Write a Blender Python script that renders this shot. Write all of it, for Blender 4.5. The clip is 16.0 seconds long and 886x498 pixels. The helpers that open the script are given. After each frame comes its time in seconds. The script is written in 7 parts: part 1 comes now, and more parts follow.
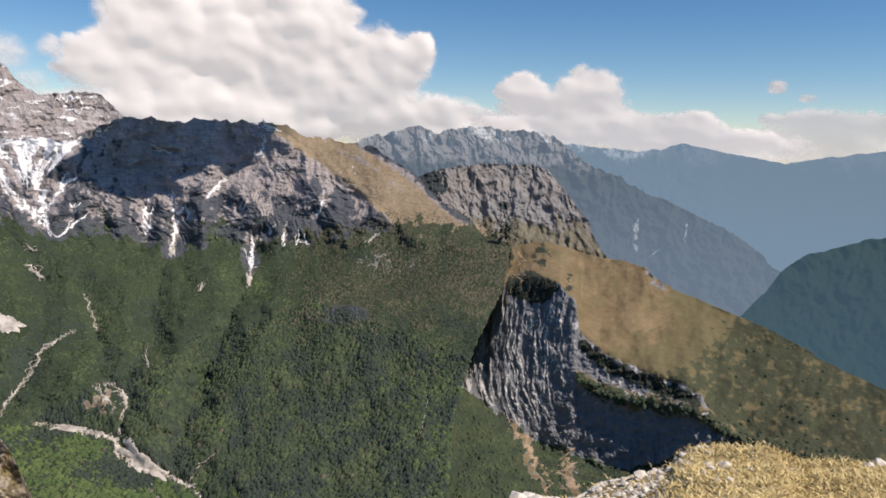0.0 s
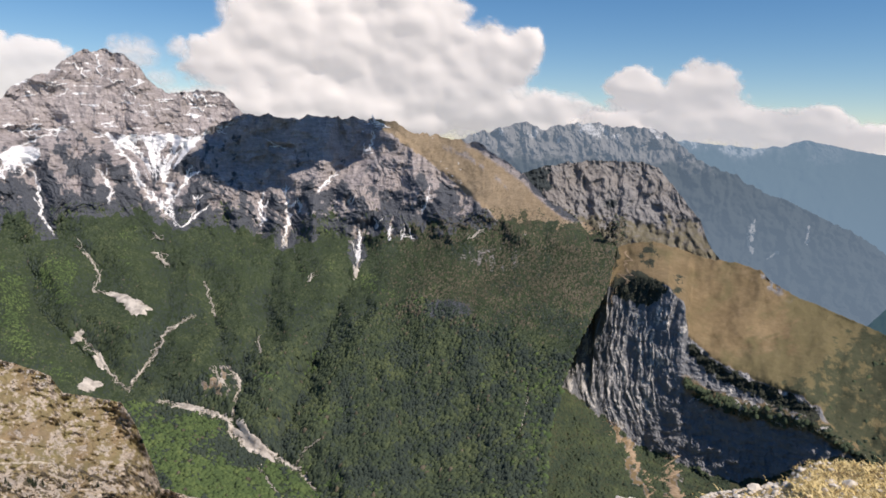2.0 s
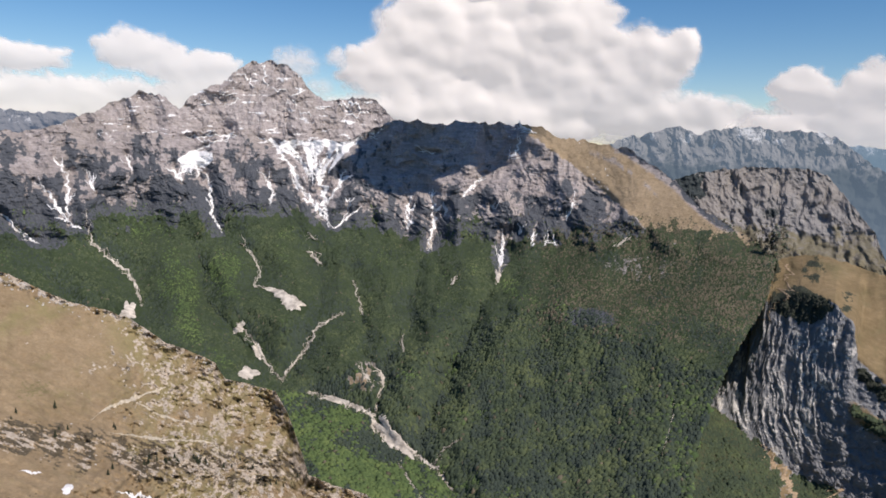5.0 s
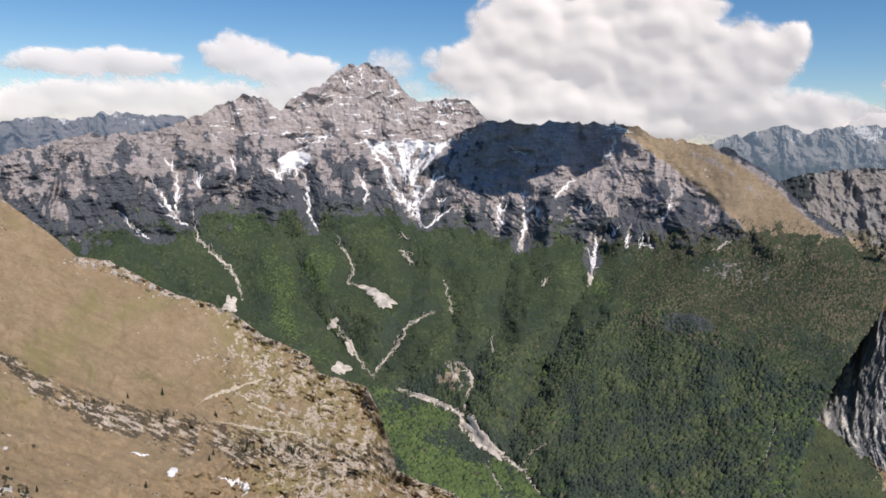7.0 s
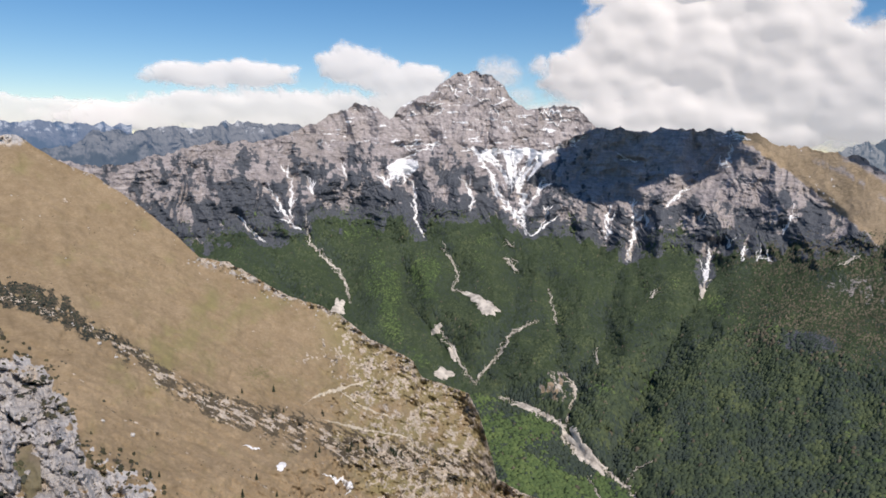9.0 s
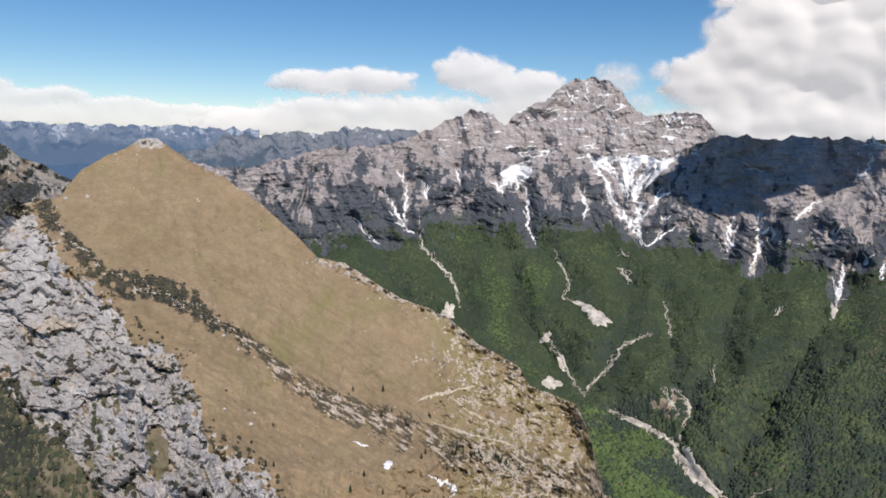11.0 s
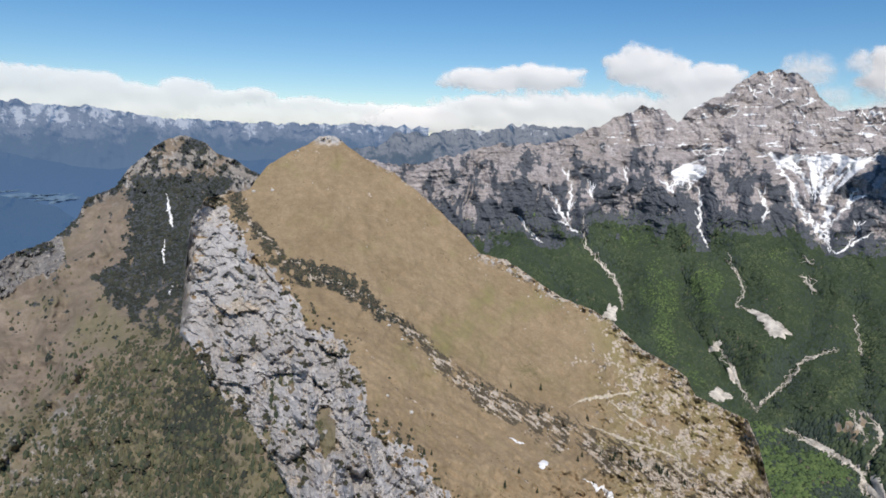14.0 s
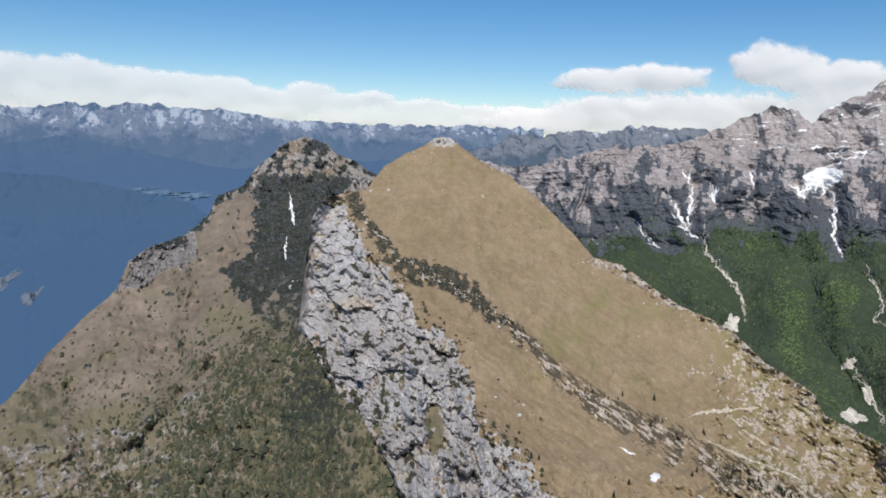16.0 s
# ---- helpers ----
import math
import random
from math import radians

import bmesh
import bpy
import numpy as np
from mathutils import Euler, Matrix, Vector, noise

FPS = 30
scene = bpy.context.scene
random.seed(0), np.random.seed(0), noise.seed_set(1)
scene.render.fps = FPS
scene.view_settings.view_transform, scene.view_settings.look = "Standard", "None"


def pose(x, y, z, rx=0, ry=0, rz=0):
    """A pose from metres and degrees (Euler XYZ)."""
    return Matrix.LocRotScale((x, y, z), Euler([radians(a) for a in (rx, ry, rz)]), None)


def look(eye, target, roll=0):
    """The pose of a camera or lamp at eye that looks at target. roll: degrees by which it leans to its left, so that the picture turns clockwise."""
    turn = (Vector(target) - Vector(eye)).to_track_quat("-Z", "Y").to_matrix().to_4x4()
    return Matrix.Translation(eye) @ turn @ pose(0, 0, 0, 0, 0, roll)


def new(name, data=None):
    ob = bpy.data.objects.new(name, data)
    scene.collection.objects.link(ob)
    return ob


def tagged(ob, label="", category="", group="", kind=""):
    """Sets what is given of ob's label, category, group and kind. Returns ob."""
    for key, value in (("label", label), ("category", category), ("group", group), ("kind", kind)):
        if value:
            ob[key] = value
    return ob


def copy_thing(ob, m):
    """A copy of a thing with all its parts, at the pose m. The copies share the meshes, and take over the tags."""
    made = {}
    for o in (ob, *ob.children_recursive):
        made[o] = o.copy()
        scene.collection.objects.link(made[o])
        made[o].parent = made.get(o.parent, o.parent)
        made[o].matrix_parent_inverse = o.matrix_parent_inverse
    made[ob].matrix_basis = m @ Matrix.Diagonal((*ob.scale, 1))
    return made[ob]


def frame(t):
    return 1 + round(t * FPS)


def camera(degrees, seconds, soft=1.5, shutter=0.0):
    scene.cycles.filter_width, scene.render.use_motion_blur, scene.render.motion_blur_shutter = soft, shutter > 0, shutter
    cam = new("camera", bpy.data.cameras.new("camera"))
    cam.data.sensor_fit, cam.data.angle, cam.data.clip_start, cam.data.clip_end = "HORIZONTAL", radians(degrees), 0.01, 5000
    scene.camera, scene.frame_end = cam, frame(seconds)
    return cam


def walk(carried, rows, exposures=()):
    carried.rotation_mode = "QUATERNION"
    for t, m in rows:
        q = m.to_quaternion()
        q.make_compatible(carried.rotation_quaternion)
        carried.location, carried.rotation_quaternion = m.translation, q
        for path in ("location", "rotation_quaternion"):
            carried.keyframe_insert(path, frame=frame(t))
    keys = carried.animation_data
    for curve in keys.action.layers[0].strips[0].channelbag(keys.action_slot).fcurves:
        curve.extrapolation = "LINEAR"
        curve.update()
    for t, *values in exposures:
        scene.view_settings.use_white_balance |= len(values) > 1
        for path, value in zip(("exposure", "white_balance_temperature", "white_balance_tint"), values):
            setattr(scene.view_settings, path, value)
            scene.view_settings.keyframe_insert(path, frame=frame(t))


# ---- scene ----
import itertools

# The eye stands on a summit; the camera swings round the holder's body on a short arm.
EYE = 1.6
ARM = 0.45
cam = camera(62.58, 16.0, soft=1.7)
# seconds, bearing (degrees to the left of +y), pitch, lean
TURNS = [
    (0.0, -1.86, -8.36, -1.66), (0.5, 0.49, -8.66, -1.64), (1.0, 2.58, -8.85, -1.79), (1.5, 4.68, -8.82, -2.10),
    (2.0, 6.37, -8.89, -1.74), (2.5, 8.01, -8.94, -1.66), (3.0, 9.87, -8.98, -1.51), (3.5, 11.73, -8.96, -1.61),
    (4.0, 13.76, -8.87, -1.64), (6.5, 23.11, -8.96, -1.47), (7.0, 24.86, -8.97, -1.39), (7.5, 26.69, -8.90, -1.45),
    (8.0, 28.86, -8.90, -1.46), (8.5, 31.18, -8.77, -1.44), (9.0, 33.16, -8.58, -1.29), (11.5, 44.40, -8.46, -1.62),
    (12.0, 46.78, -8.61, -1.36), (12.5, 49.16, -8.69, -1.53), (13.0, 50.99, -8.76, -1.79), (13.5, 52.87, -8.84, -1.85),
    (14.0, 54.88, -8.92, -1.71), (14.5, 57.08, -8.91, -1.89), (15.0, 59.51, -9.03, -1.78), (15.5, 61.67, -9.10, -1.06),
    (16.0, 63.77, -9.06, -1.72),
]
walk(cam, [(t, pose(-ARM * math.sin(radians(b)), ARM * math.cos(radians(b)), EYE, 90 + p, r, b)) for t, b, p, r in TURNS],
     exposures=[(0.0, 0.04, 6950, 14.0), (4.0, 0.02, 6850, 14.0), (8.0, 0.0, 6700, 13.0), (12.0, -0.03, 6560, 10.5), (16.0, -0.06, 6330, 8.5)])

# ---- light: a high sun from behind the right shoulder, blue sky
SUN_BEARING, SUN_HEIGHT = -117.0, 51.0
sky_world = bpy.data.worlds.new("sky")
scene.world = sky_world
sky_world.use_nodes = True
wn = sky_world.node_tree
wn.nodes.clear()
w_out = wn.nodes.new("ShaderNodeOutputWorld")
w_bg = wn.nodes.new("ShaderNodeBackground")
w_sky = wn.nodes.new("ShaderNodeTexSky")
w_sky.sky_type = "NISHITA"
w_sky.sun_disc = False
w_sky.sun_elevation = radians(SUN_HEIGHT)
w_sky.sun_rotation = radians(-SUN_BEARING)
w_sky.altitude = 1900
w_sky.air_density, w_sky.dust_density, w_sky.ozone_density = 1.0, 0.2, 2.5
w_bg.inputs["Strength"].default_value = 0.103
w_hue = wn.nodes.new("ShaderNodeHueSaturation")
w_hue.inputs["Saturation"].default_value = 1.3
wn.links.new(w_sky.outputs[0], w_hue.inputs["Color"])
wn.links.new(w_hue.outputs[0], w_bg.inputs["Color"])
wn.links.new(w_bg.outputs[0], w_out.inputs["Surface"])


def toward(bearing, height):
    a, e = radians(bearing), radians(height)
    return Vector((-math.sin(a) * math.cos(e), math.cos(a) * math.cos(e), math.sin(e)))


SUN_WAY = toward(SUN_BEARING, SUN_HEIGHT)
sun_data = bpy.data.lights.new("sun", "SUN")
sun_data.energy, sun_data.angle, sun_data.color = 4.6, radians(0.55), (1.0, 0.93, 0.85)
sun = new("sun", sun_data)
sun.matrix_world = look(SUN_WAY * 100, (0, 0, 0))

# ---- noise
PERM = np.random.RandomState(7).permutation(512).astype(np.int64)
PERM = np.concatenate([PERM, PERM, PERM])
GRAD = np.random.RandomState(8).normal(size=(512, 3))
GRAD /= np.linalg.norm(GRAD, axis=1)[:, None]


def perlin(x, y, z=0.0):
    """Smooth noise, about -1 to 1, for arrays of places."""
    x, y, z = np.broadcast_arrays(np.asarray(x, float), np.asarray(y, float), np.asarray(z, float))
    xi, yi, zi = np.floor(x), np.floor(y), np.floor(z)
    xf, yf, zf = x - xi, y - yi, z - zi
    xi, yi, zi = xi.astype(np.int64) & 511, yi.astype(np.int64) & 511, zi.astype(np.int64) & 511
    u, v, w = [q * q * q * (q * (q * 6 - 15) + 10) for q in (xf, yf, zf)]
    total = 0
    for i in (0, 1):
        a = PERM[(xi + i) & 511]
        for j in (0, 1):
            b = PERM[a + ((yi + j) & 511)]
            for k in (0, 1):
                g = GRAD[PERM[b + ((zi + k) & 511)]]
                dot = g[..., 0] * (xf - i) + g[..., 1] * (yf - j) + g[..., 2] * (zf - k)
                total = total + dot * (u if i else 1 - u) * (v if j else 1 - v) * (w if k else 1 - w)
    return total * 1.5


def fbm(x, y, z=0.0, octaves=5, gain=0.5):
    total, amp = 0, 1.0
    for o in range(octaves):
        total = total + amp * perlin(x * 2.03 ** o + 17.3 * o, y * 2.03 ** o - 9.1 * o, z * 2.03 ** o + 3.7 * o)
        amp *= gain
    return total


def ridged(x, y, z=0.0, octaves=5, gain=0.5):
    """Sharp crests between rounded hollows, about 0 to 1."""
    total, amp, norm = 0, 1.0, 0.0
    for o in range(octaves):
        total = total + amp * (1 - np.abs(perlin(x * 2.03 ** o + 17.3 * o, y * 2.03 ** o - 9.1 * o, z + 5.1 * o)) * 1.6)
        norm += amp
        amp *= gain
    return total / norm


def facets(x, y, seed=0, tilt=1.0):
    """Broken rock: cells with flat tilted faces and sharp steps between them, about -1 to 1."""
    x, y = np.asarray(x, float), np.asarray(y, float)
    xi, yi = np.floor(x), np.floor(y)
    best, value = np.full(x.shape, 1e9), np.zeros(x.shape)
    for i in (-1, 0, 1):
        for j in (-1, 0, 1):
            cx, cy = xi + i, yi + j
            k = PERM[(PERM[(cx.astype(np.int64) + 37 * seed) & 511] + cy.astype(np.int64) + 11 * seed) & 511]
            g = GRAD[k]
            h = GRAD[(k * 7 + 3) & 511]
            dx, dy = x - (cx + 0.5 + 0.6 * g[..., 0]), y - (cy + 0.5 + 0.6 * g[..., 1])
            d = dx * dx + dy * dy
            near = d < best
            best = np.where(near, d, best)
            value = np.where(near, 0.7 * g[..., 2] + tilt * (h[..., 0] * dx + h[..., 1] * dy), value)
    return value


def step(lo, hi, x):
    q = np.clip((x - lo) / (hi - lo), 0, 1)
    return q * q * (3 - 2 * q)


def line(points, az, k=1):
    """A value along a chain of points, sorted by bearing."""
    p = sorted(points)
    return np.interp(az, [q[0] for q in p], [q[k] for q in p])


# ---- materials
def node(tree, kind, **values):
    n = tree.nodes.new("ShaderNode" + kind)
    for key, value in values.items():
        if key == "data_type":
            n.data_type = value
        elif key == "operation":
            n.operation = value
        elif key == "attribute_name":
            n.attribute_name = value
        elif key == "blend_type":
            n.blend_type = value
        else:
            n.inputs[key.replace("_", " ")].default_value = value
    return n


class Mat:
    """A small builder of node materials."""

    def __init__(self, name, rough=0.9):
        self.m = bpy.data.materials.new(name)
        self.m.use_nodes = True
        self.t = self.m.node_tree
        self.bsdf = self.t.nodes["Principled BSDF"]
        self.bsdf.inputs["Roughness"].default_value = rough
        self.bsdf.inputs["Specular IOR Level"].default_value = 0.15
        self.geo = self.t.nodes.new("ShaderNodeNewGeometry")

    def link(self, a, b):
        self.t.links.new(a, b)

    def noise(self, scale, detail=6.0, rough=0.6, stretch=None, warp=0.0):
        n = node(self.t, "TexNoise", Scale=scale, Detail=detail, Roughness=rough, Distortion=warp)
        if stretch:
            mp = node(self.t, "Mapping", Scale=stretch)
            self.link(self.geo.outputs["Position"], mp.inputs["Vector"])
            self.link(mp.outputs[0], n.inputs["Vector"])
        else:
            self.link(self.geo.outputs["Position"], n.inputs["Vector"])
        return n.outputs[0]

    def ramp(self, src, *stops):
        r = self.t.nodes.new("ShaderNodeValToRGB")
        while len(r.color_ramp.elements) < len(stops):
            r.color_ramp.elements.new(0.5)
        for el, (pos, col) in zip(r.color_ramp.elements, stops):
            el.position, el.color = pos, (*col, 1) if len(col) == 3 else col
        self.link(src, r.inputs[0])
        return r.outputs[0]

    def math(self, op, a, b=None, c=None):
        n = node(self.t, "Math", operation=op)
        for i, v in enumerate((a, b, c)):
            if v is None:
                continue
            if isinstance(v, (int, float)):
                n.inputs[i].default_value = v
            else:
                self.link(v, n.inputs[i])
        return n.outputs[0]

    def span(self, src, lo, hi):
        n = node(self.t, "MapRange", From_Min=lo, From_Max=hi)
        n.interpolation_type = "SMOOTHSTEP"
        self.link(src, n.inputs[0])
        return n.outputs[0]

    def mix(self, fac, a, b, blend="MIX"):
        n = node(self.t, "Mix", data_type="RGBA", blend_type=blend)
        for sock, v in ((n.inputs[0], fac), (n.inputs[6], a), (n.inputs[7], b)):
            if isinstance(v, (int, float)):
                sock.default_value = v
            elif isinstance(v, tuple):
                sock.default_value = (*v, 1)
            else:
                self.link(v, sock)
        return n.outputs[2]

    def attr(self, name):
        a = node(self.t, "Attribute", attribute_name=name)
        s = self.t.nodes.new("ShaderNodeSeparateColor")
        self.link(a.outputs["Color"], s.inputs[0])
        return s.outputs[0], s.outputs[1], s.outputs[2], a.outputs["Alpha"]

    def bump(self, src, dist, strength=0.6):
        b = node(self.t, "Bump", Strength=strength, Distance=dist)
        self.link(src, b.inputs["Height"])
        self.link(b.outputs[0], self.bsdf.inputs["Normal"])

    def done(self, colour):
        if isinstance(colour, tuple):
            self.bsdf.inputs["Base Color"].default_value = (*colour, 1)
        else:
            self.link(colour, self.bsdf.inputs["Base Color"])
        return self.m


def mountain_material(name, unit, rock=((0.185, 0.176, 0.174), (0.33, 0.314, 0.306), (0.47, 0.45, 0.435)), green=((0.036, 0.050, 0.034), (0.070, 0.092, 0.046)),
                      brown=((0.20, 0.155, 0.105), (0.29, 0.235, 0.165)), pine=((0.052, 0.058, 0.066), (0.082, 0.088, 0.094)), scree=((0.36, 0.32, 0.275), (0.58, 0.53, 0.47)),
                      dark=(0.085, 0.085, 0.092), olive=(0.150, 0.150, 0.066), speck=1.3, relief=1.0, dip=(0.28, 0.28, 2.4), pale=((0.74, 0.75, 0.78), (0.86, 0.86, 0.86))):
    """Rock, green, dry grass, dwarf pine and snow, parted by the zone attribute, and scree, stained and shade-tinted
    rock and olive turf by the tint attribute;
    unit is the size in metres of the finest grain."""
    m = Mat(name)
    u = 1.0 / unit
    big, mid, fine = m.noise(u * 0.03, 6), m.noise(u * 0.16, 8, 0.7), m.noise(u * 0.6, 4, 0.7)
    beds = m.noise(u * 0.22, 9, 0.74, stretch=dip, warp=0.6)
    streak = m.noise(u * 0.3, 8, 0.74, stretch=(1, 1, 0.16), warp=0.3)
    tone = m.math("ADD", m.math("MULTIPLY", beds, 0.55), m.math("MULTIPLY", streak, 0.45))
    tone = m.math("ADD", m.math("MULTIPLY", tone, 0.75), m.math("MULTIPLY", mid, 0.25))
    rocks = m.ramp(tone, (0.37, rock[0]), (0.5, rock[1]), (0.63, rock[2]))
    rocks = m.mix(m.span(big, 0.42, 0.62), rocks, m.mix(0.35, rocks, (0.27, 0.235, 0.20)))
    rocks = m.mix(m.span(fine, 0.30, 0.46), m.mix(0.45, rocks, (0.10, 0.095, 0.095)), rocks)
    greens = m.ramp(m.math("ADD", m.math("MULTIPLY", mid, 0.6), m.math("MULTIPLY", big, 0.4)), (0.35, green[0]), (0.62, green[1]))
    greens = m.mix(m.span(fine, 0.35, 0.7), m.mix(0.3, greens, (0.025, 0.04, 0.02)), greens)
    browns = m.ramp(m.math("ADD", m.math("MULTIPLY", mid, 0.55), m.math("MULTIPLY", big, 0.45)), (0.36, brown[0]), (0.62, brown[1]))
    worn = m.noise(u * 0.10, 8, 0.72, stretch=(1, 1, 2.2), warp=0.8)
    browns = m.mix(m.math("MULTIPLY", m.span(worn, 0.52, 0.72), 0.5), browns, m.mix(0.6, browns, (0.44, 0.35, 0.24)))
    browns = m.mix(m.math("MULTIPLY", m.span(worn, 0.46, 0.30), 0.55), browns, m.mix(0.5, browns, (0.12, 0.10, 0.05)))
    browns = m.mix(m.span(fine, 0.3, 0.75), m.mix(0.3, browns, (0.11, 0.085, 0.04)), browns)
    pines = m.ramp(fine, (0.35, pine[0]), (0.7, pine[1]))
    grit = m.noise(u * 0.30, 7, 0.78, stretch=(1, 1, 1.5), warp=0.4)
    zr, zg, zb, za = m.attr("zone")
    tr, tg, tb, ta = m.attr("tint")
    edge = m.math("MULTIPLY", m.math("SUBTRACT", m.math("ADD", m.math("MULTIPLY", grit, 0.7), m.math("MULTIPLY", fine, 0.3)), 0.5), speck)
    browns = m.mix(m.span(m.math("ADD", tb, edge), 0.1, 0.9), browns, m.mix(0.65, browns, olive))
    screes = m.ramp(grit, (0.38, scree[0]), (0.60, scree[1]))
    rocks = m.mix(m.span(m.math("ADD", tg, edge), 0.36, 0.64), rocks, m.mix(0.8, rocks, dark))
    col = rocks
    for z, c in ((zg, browns), (zr, greens), (tr, screes), (zb, pines)):
        lo, hi = (0.34, 0.66) if z is zg else (0.42, 0.58)
        col = m.mix(m.span(m.math("ADD", z, edge), lo, hi), col, c)
    snow = m.mix(m.span(fine, 0.3, 0.7), pale[0], pale[1])
    col = m.mix(m.span(m.math("ADD", za, edge), 0.46, 0.56), col, snow)
    m.bump(m.math("ADD", m.math("ADD", m.math("MULTIPLY", mid, 1.0), m.math("MULTIPLY", fine, 0.35)), m.math("MULTIPLY", tone, 0.8)), unit * 1.2 * relief, 0.7)
    return m.done(col)


def far_material(name, low, high, pale, unit, haze_glow, veil):
    """A far range, part of the distant backdrop: woods below, bare rock and snow above, with blue haze put in as
    emission mixed over the surface, stronger down in the valleys."""
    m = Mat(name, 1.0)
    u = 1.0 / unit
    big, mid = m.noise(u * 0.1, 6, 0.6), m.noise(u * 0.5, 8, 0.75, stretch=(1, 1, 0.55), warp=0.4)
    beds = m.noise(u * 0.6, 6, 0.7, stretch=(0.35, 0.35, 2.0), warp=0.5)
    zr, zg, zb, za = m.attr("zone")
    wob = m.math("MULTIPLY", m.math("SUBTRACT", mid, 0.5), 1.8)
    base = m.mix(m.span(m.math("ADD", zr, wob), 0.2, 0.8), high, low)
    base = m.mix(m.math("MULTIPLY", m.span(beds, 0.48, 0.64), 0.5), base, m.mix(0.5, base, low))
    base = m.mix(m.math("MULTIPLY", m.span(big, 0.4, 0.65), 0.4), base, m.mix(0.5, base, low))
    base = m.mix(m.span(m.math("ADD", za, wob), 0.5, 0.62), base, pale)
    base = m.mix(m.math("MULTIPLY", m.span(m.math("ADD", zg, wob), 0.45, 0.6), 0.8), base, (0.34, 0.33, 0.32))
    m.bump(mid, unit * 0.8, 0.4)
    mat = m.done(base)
    glow = node(m.t, "Emission", Color=(*haze_glow, 1), Strength=1.0)
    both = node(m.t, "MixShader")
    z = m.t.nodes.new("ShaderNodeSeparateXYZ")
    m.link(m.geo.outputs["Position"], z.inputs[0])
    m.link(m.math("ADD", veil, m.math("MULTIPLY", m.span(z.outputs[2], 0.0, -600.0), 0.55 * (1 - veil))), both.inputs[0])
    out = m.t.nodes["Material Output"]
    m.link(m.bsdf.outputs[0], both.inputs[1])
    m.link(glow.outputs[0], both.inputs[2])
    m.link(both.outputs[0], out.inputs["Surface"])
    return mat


def plain(name, a, b, scale, rough=0.9, bump=0.0, spread=(0.35, 0.65)):
    m = Mat(name, rough)
    n = m.noise(scale, 8, 0.65)
    if bump:
        m.bump(n, bump, 0.6)
    return m.done(m.ramp(n, (spread[0], a), (spread[1], b)))


# ---- terrain
RANGES = {}


def mesh_object(name, verts, faces, mat, smooth=True):
    me = bpy.data.meshes.new(name)
    verts = np.asarray(verts, np.float32)
    faces = np.asarray(faces, np.int32)
    me.vertices.add(len(verts))
    me.vertices.foreach_set("co", verts.ravel())
    n = faces.shape[1]
    me.loops.add(faces.size)
    me.loops.foreach_set("vertex_index", faces.ravel())
    me.polygons.add(len(faces))
    me.polygons.foreach_set("loop_start", np.arange(0, faces.size, n, dtype=np.int32))
    me.polygons.foreach_set("use_smooth", np.full(len(faces), smooth))
    me.update(calc_edges=True)
    me.materials.append(mat)
    return new(name, me)


def grid_faces(rows, cols):
    i = np.arange(rows * cols).reshape(rows, cols)
    return np.stack([i[:-1, :-1], i[:-1, 1:], i[1:, 1:], i[1:, :-1]], -1).reshape(-1, 4)


def place(az, el, r):
    """Bearing and height in degrees and a distance over the plan, as seen from the summit, to metres."""
    a = np.radians(az)
    return np.stack([-np.sin(a) * r, np.cos(a) * r, r * np.tan(np.radians(el)) + EYE], -1)


